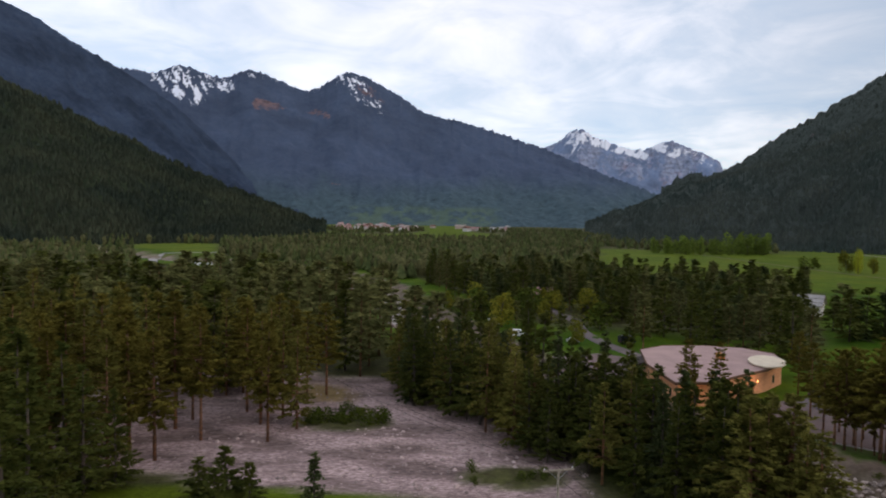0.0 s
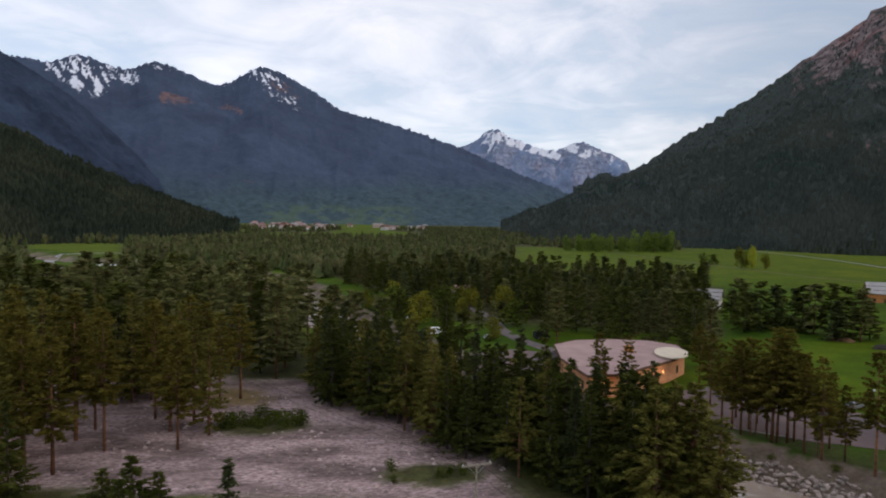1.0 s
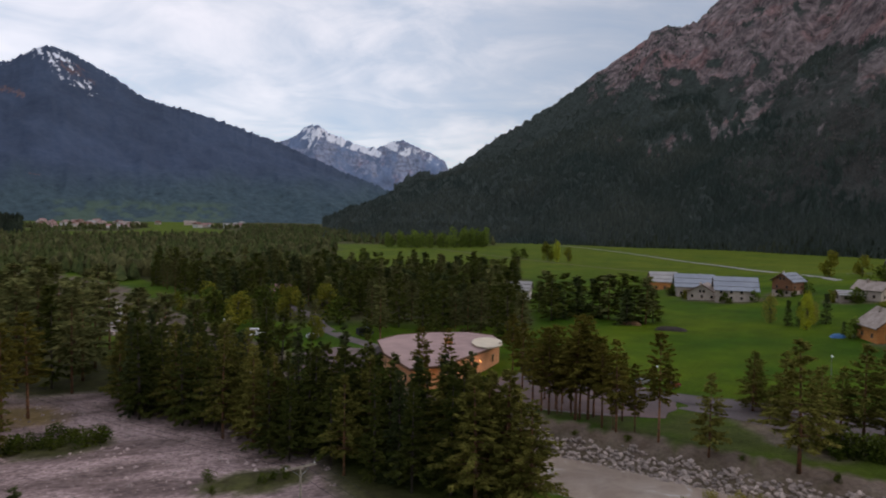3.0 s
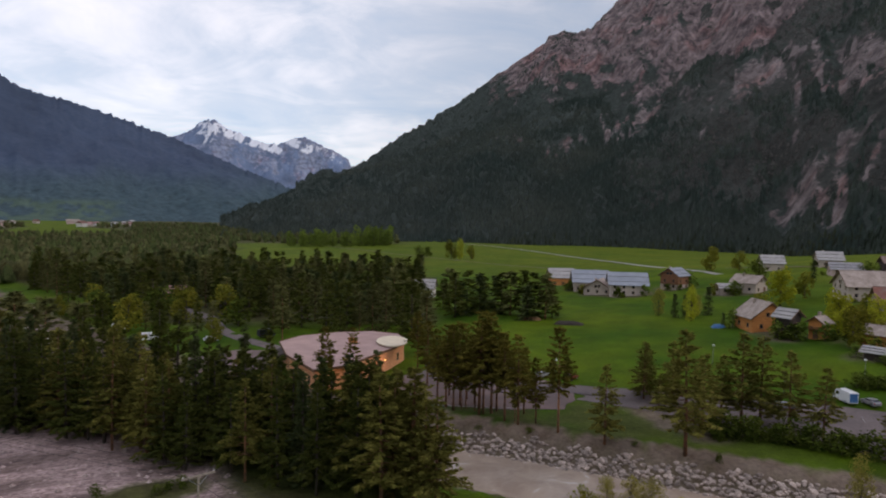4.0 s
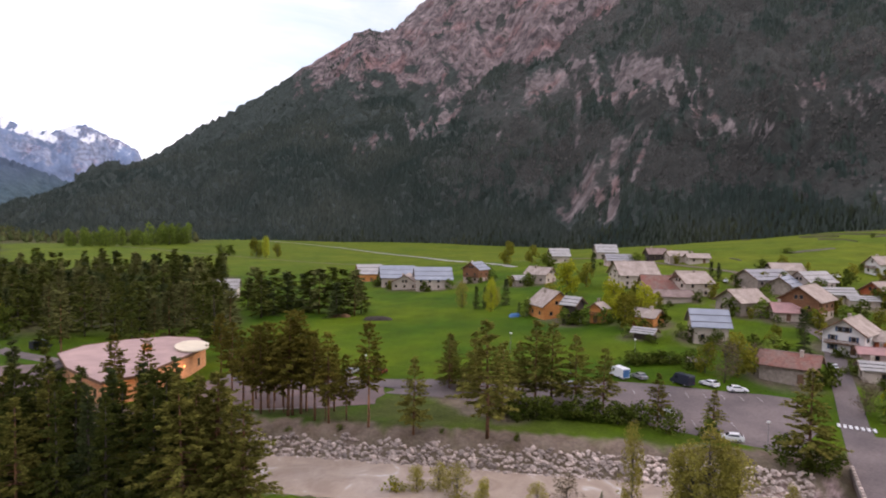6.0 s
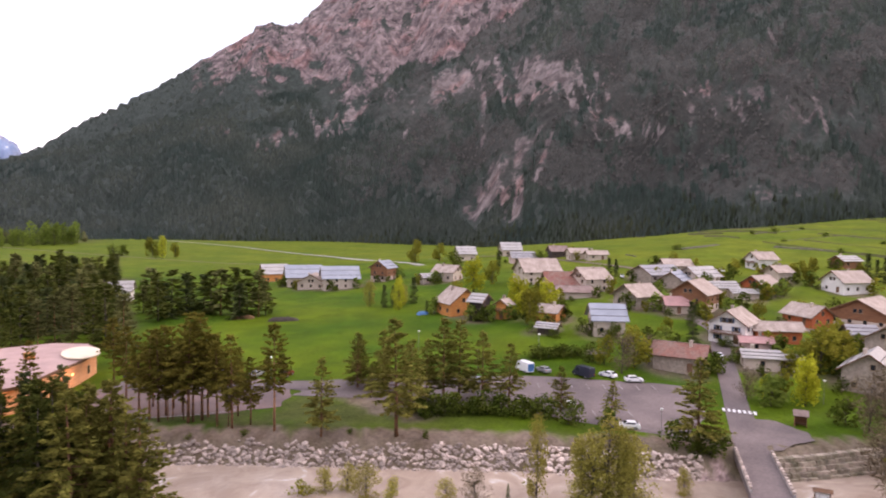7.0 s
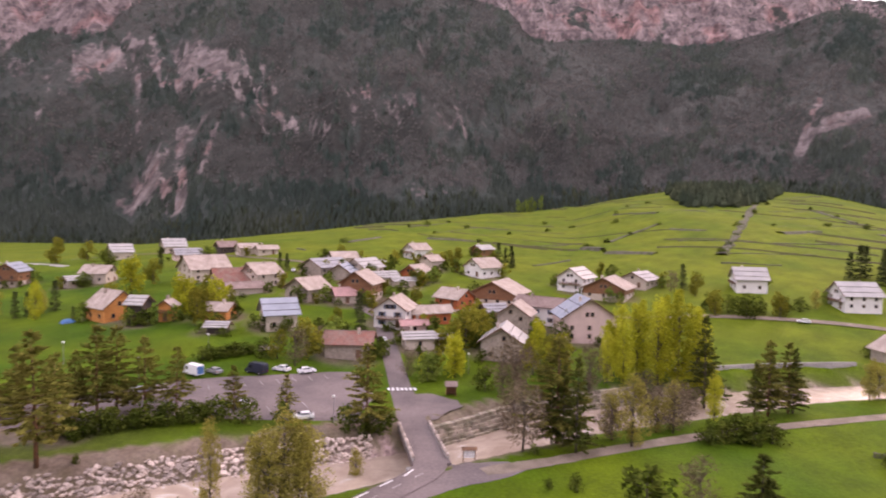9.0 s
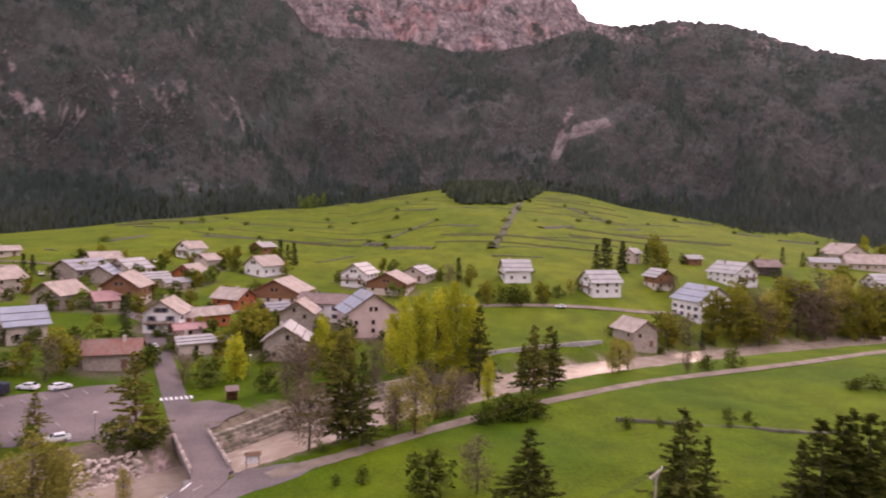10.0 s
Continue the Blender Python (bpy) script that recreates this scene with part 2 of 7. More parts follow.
def fan(x, y, s):
    """The gravel fan behind the village: a flat cone that meets the valley floor."""
    q = 105 * (1 - np.hypot(x - 972, y + 317) / 950)
    q = np.where(q > 8, q, np.where(q < -8, 0.0, (q + 8) ** 2 / 32))
    w = (0.105 + 0.075 * ramp(-y, 10, 120)) * (s - 30 + 6 * ramp(-y, 10, 120))
    w = np.where(w > 1, w, np.where(w < -1, 0.0, (w + 1) ** 2 / 4))
    return np.minimum(q, w)


FOOT = np.array([(10, 1050), (45, 960), (56, 860), (66, 720), (80, 680), (93, 760), (101, 930), (111, 900), (118, 760), (126, 640), (180, 640)], float)
FOOT_RISE = np.array([(30, 0), (52, 0), (58, 1), (64.7, 12), (67.6, 16.5), (72.5, 23.5), (77, 31), (81.5, 35.5), (86, 42), (90.2, 45.5), (94.5, 54), (97, 63), (101, 77), (106, 80), (111.6, 74), (114.8, 61), (116.2, 54), (119.8, 45), (122.4, 38), (124.9, 29), (128.9, 24), (132.6, 19), (140, 14), (180, 10)], float)


def foot_scale():
    """By heading: how far the plain cone is pressed down where it meets the mountain."""
    h = np.arange(0.0, 181.0)
    d = np.interp(h, *FOOT.T)
    x, y = d * np.sin(np.radians(h)), d * np.cos(np.radians(h))
    cone = fan(x, y, off_line(x, y, COURSE))
    return h, np.clip(np.interp(h, *FOOT_RISE.T) / np.maximum(cone, 1.0), 0, 1.2)


FAN_HEADS, FAN_SCALE = foot_scale()


def pressed(x, y):
    h, d = np.degrees(np.arctan2(x, y)), np.hypot(x, y)
    d1 = np.interp(h, [45, 65, 75, 118, 127, 180], [420, 430, 330, 300, 420, 420])
    k = np.clip((d - d1) / (np.interp(h, *FOOT.T) - d1), 0, 1.3)
    return 1 + (np.interp(h, FAN_HEADS, FAN_SCALE) - 1) * np.minimum(k, 1.0)


def ground(x, y):
    x, y = np.asarray(x, float), np.asarray(y, float)
    s = off_line(x, y, COURSE).reshape(x.shape)
    s = s * (1 + 0.45 * np.exp(-((x - 119) ** 2 + (y - 16) ** 2) / 24.0**2))
    bank = np.interp(s, [-16, -13, -9, -7, 7, 9, 12.6, 13.2, 15, 18, 22], [-1.0, -1.2, -4.1, -5.2, -5.2, -4.2, -0.9, -0.5, 0.4, 0.3, 0.0])
    level = -1.0 + 0.95 * ramp(62 - y, 0, 26)
    bank = np.where(s < -13, -1.2 + (level + 1.2) * ramp(-s, 13, 16), bank)
    return bank + np.where(s > 0, fan(x, y, s) * pressed(x, y), 0.0)

# ---------- building blocks ----------
def mesh_of(name, verts, faces, mat=None, shade=False):
    me = bpy.data.meshes.new(name)
    me.from_pydata([tuple(map(float, v)) for v in verts], [], faces)
    if mat:
        me.materials.append(mat)
    if shade:
        me.polygons.foreach_set("use_smooth", [True] * len(me.polygons))
    me.update()
    return me


def part(name, me, parent, label="", m=None):
    """One mesh object under a thing or a part."""
    ob = new(name, me)
    ob.parent = parent
    if m is not None:
        ob.matrix_basis = m
    if label:
        tagged(ob, label)
    return ob


def thing(name, m, label, category, group="", kind=""):
    ob = new(name)
    ob.empty_display_size = 0.5
    ob.matrix_basis = m
    return tagged(ob, label, category, group, kind)


class Solid:
    """Collects boxes, prisms and sheets into one mesh."""

    def __init__(self):
        self.v, self.f = [], []

    def add(self, verts, faces):
        k = len(self.v)
        self.v += [tuple(v) for v in verts]
        self.f += [tuple(i + k for i in f) for f in faces]
        return self

    def box(self, x0, x1, y0, y1, z0, z1, m=None):
        v = [Vector((x, y, z)) for z in (z0, z1) for x, y in ((x0, y0), (x1, y0), (x1, y1), (x0, y1))]
        if m is not None:
            v = [m @ p for p in v]
        return self.add(v, [(3, 2, 1, 0), (4, 5, 6, 7), (0, 1, 5, 4), (1, 2, 6, 5), (2, 3, 7, 6), (3, 0, 4, 7)])

    def prism(self, ring, shift):
        """A polygon pushed along a vector."""
        n = len(ring)
        a = [Vector(p) for p in ring]
        v = a + [p + Vector(shift) for p in a]
        return self.add(v, [tuple(range(n))[::-1], tuple(range(n, 2 * n))] + [(i, (i + 1) % n, (i + 1) % n + n, i + n) for i in range(n)])

    def tube(self, pts, radii, sides=7):
        rings = []
        for k, (p, r) in enumerate(zip(pts, radii)):
            p = Vector(p)
            d = (Vector(pts[min(k + 1, len(pts) - 1)]) - Vector(pts[max(k - 1, 0)])).normalized()
            u = d.orthogonal().normalized()
            w = d.cross(u)
            rings.append([p + r * (math.cos(6.2832 * i / sides) * u + math.sin(6.2832 * i / sides) * w) for i in range(sides)])
        faces = [(k * sides + i, k * sides + (i + 1) % sides, (k + 1) * sides + (i + 1) % sides, (k + 1) * sides + i) for k in range(len(pts) - 1) for i in range(sides)]
        faces += [tuple(range(sides))[::-1], tuple(range((len(pts) - 1) * sides, len(pts) * sides))]
        return self.add([q for ring in rings for q in ring], faces)

    def mesh(self, name, mat=None, shade=False):
        return mesh_of(name, self.v, self.f, mat, shade)


def hashed(ix, iy, seed):
    h = (ix.astype(np.int64) * 374761393 + iy.astype(np.int64) * 668265263 + seed * 982451653) & 0xFFFFFFFF
    h = ((h ^ (h >> 13)) * 1274126177) & 0xFFFFFFFF
    return ((h ^ (h >> 16)) & 0xFFFF) / 65535.0


def value_noise(x, y, seed):
    ix, iy = np.floor(x), np.floor(y)
    u, v = x - ix, y - iy
    u, v = u * u * (3 - 2 * u), v * v * (3 - 2 * v)
    a, b = hashed(ix, iy, seed), hashed(ix + 1, iy, seed)
    c, d = hashed(ix, iy + 1, seed), hashed(ix + 1, iy + 1, seed)
    return (a * (1 - u) + b * u) * (1 - v) + (c * (1 - u) + d * u) * v


def fbm(x, y, octaves=5, seed=0, ridged=False):
    total, amp, norm = 0.0, 1.0, 0.0
    for k in range(octaves):
        n = value_noise(x * 2**k + 17.3 * k, y * 2**k - 9.1 * k, seed + k)
        if ridged:
            n = 1 - np.abs(2 * n - 1)
        total, norm, amp = total + amp * n, norm + amp, amp * 0.52
    return total / norm


def sheet(name, gx, gy, gz, mat, shade=True):
    """A grid of points as one smooth mesh."""
    ny, nx = gx.shape
    i = np.arange(ny * nx).reshape(ny, nx)
    quads = np.stack([i[:-1, :-1], i[:-1, 1:], i[1:, 1:], i[1:, :-1]], -1).reshape(-1, 4)
    me = bpy.data.meshes.new(name)
    me.from_pydata(np.stack([gx, gy, gz], -1).reshape(-1, 3).tolist(), [], quads.tolist())
    me.materials.append(mat)
    me.polygons.foreach_set("use_smooth", [shade] * len(me.polygons))
    return me


def zone(me, name, values):
    a = me.attributes.new(name, "FLOAT", "POINT")
    a.data.foreach_set("value", np.asarray(values, np.float32).ravel())


# ---------- ground ----------
def ground_material():
    m = bpy.data.materials.new("valley_floor")
    m.use_nodes = True
    n, l = m.node_tree.nodes, m.node_tree.links
    p = n["Principled BSDF"]
    p.inputs["Roughness"].default_value = 0.95
    p.inputs["Specular IOR Level"].default_value = 0.1
    g = n.new("ShaderNodeNewGeometry")

    def noise_of(scale, detail=5, stretch=(1, 1, 1), rough=0.5):
        mp = n.new("ShaderNodeMapping")
        mp.inputs["Scale"].default_value = stretch
        l.new(g.outputs["Position"], mp.inputs[0])
        t = n.new("ShaderNodeTexNoise")
        t.inputs["Scale"].default_value, t.inputs["Detail"].default_value, t.inputs["Roughness"].default_value = scale, detail, rough
        l.new(mp.outputs[0], t.inputs["Vector"])
        return t.outputs[0]

    def ramp_of(src, a, ca, b, cb):
        r = n.new("ShaderNodeValToRGB")
        e = r.color_ramp.elements
        e[0].position, e[0].color, e[1].position, e[1].color = a, (*ca, 1), b, (*cb, 1)
        l.new(src, r.inputs[0])
        return r.outputs[0]

    def mixed(fac, a, b):
        x = n.new("ShaderNodeMix")
        x.data_type = "RGBA"
        l.new(fac, x.inputs["Factor"])
        l.new(a, x.inputs["A"])
        l.new(b, x.inputs["B"])
        return x.outputs["Result"]

    def layer(name):
        a = n.new("ShaderNodeAttribute")
        a.attribute_name = name
        return a.outputs["Fac"]

    mottled = noise_of(0.35)
    grass = ramp_of(noise_of(0.03), 0.35, (0.035, 0.080, 0.002), 0.65, (0.078, 0.118, 0.003))
    meadow = ramp_of(noise_of(0.025), 0.35, (0.072, 0.112, 0.006), 0.65, (0.118, 0.142, 0.009))
    floor = ramp_of(mottled, 0.35, (0.055, 0.05, 0.022), 0.65, (0.085, 0.085, 0.03))
    gravel = mixed(ramp_of(noise_of(0.06, 4, (1, 2.6, 1)), 0.40, (0, 0, 0), 0.58, (1, 1, 1)), ramp_of(noise_of(0.6, 9, (1, 2.0, 1), 0.7), 0.36, (0.115, 0.080, 0.072), 0.64, (0.27, 0.193, 0.180)), ramp_of(noise_of(0.9, 9, (1, 1.8, 1), 0.72), 0.38, (0.20, 0.138, 0.130), 0.62, (0.60, 0.435, 0.415)))
    dry = ramp_of(mottled, 0.3, (0.20, 0.135, 0.06), 0.7, (0.27, 0.19, 0.09))
    dirt = ramp_of(mottled, 0.3, (0.125, 0.090, 0.066), 0.7, (0.19, 0.145, 0.115))
    col = mixed(layer("meadow"), grass, meadow)
    col = mixed(layer("woods"), col, floor)
    col = mixed(layer("dirt"), col, dirt)
    col = mixed(layer("gravel"), col, gravel)
    col = mixed(layer("dry"), col, dry)
    tone = n.new("ShaderNodeMapRange")
    tone.inputs["From Min"].default_value, tone.inputs["From Max"].default_value = 0.36, 0.64
    tone.inputs["To Min"].default_value, tone.inputs["To Max"].default_value = 0.70, 1.30
    blend = n.new("ShaderNodeMath")
    blend.operation = "MULTIPLY_ADD"
    l.new(noise_of(0.11, 5, (1, 1, 1), 0.6), blend.inputs[0])
    blend.inputs[1].default_value = 0.55
    half_fine = n.new("ShaderNodeMath")
    half_fine.operation = "MULTIPLY"
    l.new(noise_of(1.3, 6), half_fine.inputs[0])
    half_fine.inputs[1].default_value = 0.45
    l.new(half_fine.outputs[0], blend.inputs[2])
    l.new(blend.outputs[0], tone.inputs[0])
    sc = n.new("ShaderNodeVectorMath")
    sc.operation = "SCALE"
    l.new(col, sc.inputs[0])
    l.new(tone.outputs[0], sc.inputs["Scale"])
    l.new(sc.outputs[0], p.inputs["Base Color"])
    bp = n.new("ShaderNodeBump")
    bp.inputs["Strength"].default_value, bp.inputs["Distance"].default_value = 0.6, 0.4
    l.new(noise_of(1.8, 6), bp.inputs["Height"])
    l.new(bp.outputs[0], p.inputs["Normal"])
    return m


def gravel_zone(x, y, s):
    """The bare gravel bar beside the river, with grassy islands in it."""
    w = 9 * (fbm(x / 14, y / 14, 3, 5) - 0.5)
    bar = ramp(126 - np.abs(y - 124 + 0.30 * x) * 3.2 + w * 5, 0, 14) * ramp(x + 82 + w, 0, 10) * ramp(26 - x + 0.5 * w, 0, 6)
    for cx, cy, rx, ry in ((-19, 130, 9, 5), (12, 103, 8, 4), (-28, 88, 40, 9)):
        bar = bar * (1 - ramp(1.15 - np.hypot((x - cx) / rx, (y - cy) / ry) + w * 0.03, 0, 0.25))
    return bar * ramp(-s, 17, 21)


def build_ground():
    cx, cy = 70.0, 70.0
    u = np.linspace(-math.asinh(4900 / 62), math.asinh(4900 / 62), 370)
    gx, gy = np.meshgrid(cx + 62 * np.sinh(u), cy + 62 * np.sinh(u))
    gz = ground(gx, gy)
    s = off_line(gx, gy, COURSE).reshape(gx.shape)
    r = np.hypot(gx, gy)
    rough = 0.35 * (fbm(gx / 9, gy / 9, 4, 3) - 0.5) * ramp(np.abs(s), 22, 40)
    flat_road = ramp(np.abs(off_line(gx, gy, np.array(VILLAGE_ROAD)).reshape(gx.shape)), 5, 12) * ramp(np.abs(off_line(gx, gy, np.array(PARKING_LINE)).reshape(gx.shape)), 16, 22)
    flat_road = flat_road * ramp(np.hypot(gx - 140, gy - 18), 12, 18)
    gz = gz + rough * flat_road + 2.5 * (fbm(gx / 160, gy / 160, 3, 8) - 0.5) * ramp(np.abs(s), 120, 300) + 2.2 * (fbm(gx / 26, gy / 26, 3, 18) - 0.5) * ramp(-s, 24, 40) * ramp(30 - gy, 0, 20)
    me = sheet("ground", gx, gy, gz, ground_material())
    gv = np.maximum(gravel_zone(gx, gy, s), (np.abs(s) < 8.0) * 1.0)
    woods = ramp(-s, 14, 30) * ramp(gy, 40, 90) * (1 - gravel_zone(gx, gy, s)) * ramp(np.hypot((gx + 28) / 42, (gy - 88) / 11), 0.8, 1.1)
    east = (s > 40) * ramp(r, 235, 260) * (1 - FIELD(gx, gy))
    road_field = (gx < 0) * ramp(3.6 - np.abs(np.degrees(np.arctan2(gx, gy)) + 21.8), 0, 0.8) * ramp(r, 400, 430) * ramp(960 - r, 0, 60)
    doorstep = np.full(gx.shape, 1e9)
    for spot in VILLAGE:
        doorstep = np.minimum(doorstep, np.hypot(gx - spot[0], gy - spot[1]) - 0.45 * max(spot[3], spot[4]))
    yards = ramp(7 - doorstep, 0, 5) * ramp(fbm(gx / 9, gy / 9, 3, 45), 0.34, 0.50) * ramp(330 - gx, 0, 30) * ramp(gy, -60, -30)
    far_fields = ramp(r, 1150, 1250) * ramp(9 - np.abs(np.degrees(np.arctan2(gx, gy)) + 3.5), 0, 2) * ramp(fbm(gx / 130, gy / 260, 3, 14), 0.42, 0.5)
    zone(me, "gravel", gv)
    zone(me, "dry", (1 - ramp(np.hypot((gx + 27 + 0.5 * (gy - 152)) / 9, (gy - 152) / 9) + 0.5 * (fbm(gx / 4, gy / 4, 3, 51) - 0.5), 0.6, 1.0)) * (s < -15))
    # behind the dike, soil colour over grass: partly brown scrub, partly shade painted in
    zone(me, "woods", np.clip(woods + east + 0.65 * (s > 13) * ramp(44 - s, 0, 8) * ramp(gx, 62, 70) * ramp(gy, 30, 44) * ramp(150 - gy, 0, 20) * (0.3 + 0.7 * ramp(gy, 62, 92)) * ramp(fbm(gx / 9, gy / 9, 3, 12), 0.25, 0.6), 0, 1) * (1 - far_fields) * (1 - road_field))
    zone(me, "meadow", np.clip((s > 0) * ramp(gx - 0.35 * gy, 190, 290) + 0.8 * (s > 40) * ramp(r, 400, 560) + (s < -20) * ramp(-gy, 0, 60) * 0.15 + 0.75 * (1 - ramp(np.hypot((gx + 28) / 42, (gy - 88) / 11), 0.8, 1.1)), 0, 1))
    zone(me, "dirt", 0.85 * yards + 0.9 * ((np.abs(s) > 7.5) & (np.abs(s) < 13.1)) * (0.2 + 0.8 * ramp(gy, -50, -25)) + ((s > 12.9) & (s < 17.5)) * ramp(gy, 18, 24) * ramp(fbm(gx / 4, gy / 4, 3, 33) + (16 - s) * 0.08, 0.25, 0.5) + 0.9 * (1 - ramp(np.hypot((gx - 107) / 9, (gy - 88) / 14) + 0.8 * (fbm(gx / 6, gy / 6, 3, 34) - 0.5), 0.7, 1.0)))
    tagged(new("ground", me), "grassy valley floor with gravel bars and woodland soil", "ground", kind="structure")


def FIELD(x, y):
    """Where the open hay meadows beyond the river lie."""
    h, d = np.degrees(np.arctan2(x, y)), np.hypot(x, y)
    w = 5 * (fbm(x / 60, y / 60, 3, 4) - 0.5)
    far = ramp(h + w, 12.0, 13.5) * ramp(d + 8 * w, 425, 445)
    back = ramp(930 + 9 * w - d, 0, 40) + ramp(h, 24, 30)
    return np.clip(np.maximum(far * np.minimum(back, 1), ramp(h + 0.3 * w, 29.3, 30.3)), 0, 1)


# x, y, turn, length, width, eaves height, walls, roof, slope of the roof
VILLAGE = (
    (342, 57, -41, 10.7, 8.7, 4.7, "white", "beige", 34.0),
    (310, 45, -32, 8.5, 6.8, 4.5, "cream", "beige", 34.0),
    (281, 47, -20, 11.2, 9.1, 3.7, "red", "beige", 34.0),
    (305, 20, -41, 13.3, 10.9, 4.4, "white", "beige", 34.0),
    (371, 25, -41, 10.2, 8.2, 3.4, "brown", "pale", 26.0),
    (252, 10, -17, 17.6, 17.6, 4.1, "brown", "beige", 26.0),
    (241, 26, 52, 11.6, 8.6, 3.2, "red", "beige", 34.0),
    (206, 41, -5, 12.3, 10.0, 5.7, "white", "beige", 34.0),
    (212, 31, -59, 13.1, 5.1, 4.0, "red", "beige", 34.0),
    (199, 34, -66, 7.4, 4.0, 2.8, "pink", "pink", 26.0),
    (184, 30, -67, 8.3, 5.0, 3.2, "cream", "pale", 26.0),
    (187, 23, -69, 3.8, 2.8, 3.2, "cream", "pale", 26.0),
    (184, 6, -5, 12.0, 10.8, 5.2, "stone", "pale", 34.0),
    (215, 3, -11, 11.0, 9.9, 5.4, "stone", "beige", 34.0),
    (227, 11, -60, 7.2, 5.2, 3.1, "stone", "grey", 34.0),
    (227, -5, 63, 16.1, 7.3, 6.1, "white", "brown", 34.0),
    (212, -18, 10, 14.5, 16.2, 7.4, "pink", "blue", 34.0),
    (288, -21, -27, 13.8, 11.2, 5.5, "white", "pale", 34.0),
    (274, -33, -22, 16.4, 16.4, 4.2, "brown", "beige", 26.0),
    (294, -48, -34, 13.2, 11.8, 3.4, "cream", "grey", 26.0),
    (311, 88, -55, 11.9, 10.1, 2.4, "cream", "beige", 26.0),
    (280, 87, -29, 17.1, 12.8, 3.3, "stone", "grey", 26.0),
    (273, 77, -2, 11.0, 8.1, 3.2, "stone", "blue", 34.0),
    (286, 71, -25, 13.6, 10.1, 3.4, "cream", "pale", 34.0),
    (266, 58, -48, 10.2, 5.0, 3.8, "cream", "pale", 34.0),
    (267, 50, -55, 9.7, 4.1, 2.5, "cream", "pale", 26.0),
    (237, 60, -4, 14.5, 11.8, 6.4, "brown", "beige", 34.0),
    (230, 78, -21, 12.3, 10.0, 4.1, "stone", "beige", 34.0),
    (229, 64, -56, 7.8, 6.3, 3.2, "cream", "pink", 34.0),
    (189, 73, -58, 9.0, 10.9, 4.7, "cream", "blue", 34.0),
    (170, 46, 97, 11.6, 9.4, 3.9, "stone", "rust", 26.0),
    (244, 101, -28, 11.8, 9.1, 5.4, "cream", "beige", 34.0),
    (250, 291, -30, 13.1, 13.1, 4.9, "orange", "pale", 34.0),
    (241, 258, -37, 17.2, 15.5, 4.9, "cream", "blue", 34.0),
    (233, 242, 34, 12.0, 13.0, 3.2, "cream", "beige", 30.0),
    (237, 228, -40, 17.0, 14.6, 5.4, "cream", "blue", 34.0),
    (263, 222, 11, 10.3, 9.3, 7.0, "brown", "blue", 34.0),
    (343, 224, -44, 10.6, 11.3, 4.6, "cream", "pale", 34.0),
    (257, 188, -31, 8.4, 5.6, 2.9, "cream", "pale", 26.0),
    (265, 183, 92, 11.5, 8.5, 4.4, "cream", "beige", 34.0),
    (365, 205, -48, 11.6, 11.6, 4.0, "cream", "pale", 34.0),
    (329, 177, -46, 13.0, 8.1, 3.0, "pink", "grey", 34.0),
    (263, 134, -41, 16.3, 14.7, 5.1, "cream", "beige", 34.0),
    (241, 110, -53, 16.5, 12.9, 3.3, "cream", "rust", 34.0),
    (262, 109, -47, 10.3, 8.3, 3.5, "cream", "beige", 34.0),
    (230, 102, -54, 12.0, 7.0, 2.5, "cream", "brown", 26.0),
    (349, 165, -44, 9.7, 7.8, 3.8, "dark", "brown", 34.0),
    (340, 148, -48, 11.7, 8.7, 3.5, "cream", "beige", 26.0),
    (335, 136, -51, 10.1, 6.8, 3.0, "cream", "beige", 26.0),
    (195, 130, 62, 11.0, 11.4, 4.4, "orange", "beige", 38.0),
    (187, 116, 91, 4.6, 5.7, 6.6, "dark", "pale", 34.0),
    (191, 109, 4, 4.4, 3.9, 5.0, "orange", "beige", 34.0),
    (193, 93, 91, 6.9, 7.3, 3.0, "orange", "beige", 26.0),
    (177, 86, 97, 5.2, 3.7, 2.1, "dark", "pale", 26.0),
    (285, -90, -95, 11.5, 12.2, 4.9, "white", "pale", 34.0),
    (264, -121, -85, 13.2, 12.5, 5.5, "white", "pale", 34.0),
    (276, -155, 3, 10.7, 8.6, 5.7, "brown", "pale", 34.0),
    (290, -202, 12, 17.4, 14.3, 5.5, "white", "pale", 34.0),
    (235, -151, 5, 17.0, 15.3, 7.4, "white", "blue", 34.0),
    (203, -106, 10, 11.4, 9.2, 5.7, "stone", "beige", 34.0),
    (327, -168, -60, 6.6, 5.9, 5.6, "cream", "pale", 34.0),
    (330, -205, -91, 7.7, 6.2, 3.3, "brown", "pale", 26.0),
    (334, -291, -118, 14.7, 8.6, 3.6, "cream", "pale", 26.0),
    (371, -338, -2, 20.7, 18.7, 4.1, "cream", "beige", 34.0),
    (339, -323, -116, 21.0, 14.6, 3.6, "cream", "beige", 34.0),
    (291, -289, -95, 14.0, 11.4, 3.1, "white", "pale", 34.0),
    (311, -236, -100, 11.9, 8.8, 4.5, "dark", "brown", 34.0),
)


VILLAGE_ROAD = [(96, 21), (106, 16.5), (128, 22), (146, 27), (168, 34), (192, 41.5), (212, 49), (224, 62)]
PARKING_LINE = [(100, 112), (112, 88), (130, 60), (146, 40)]
build_ground()


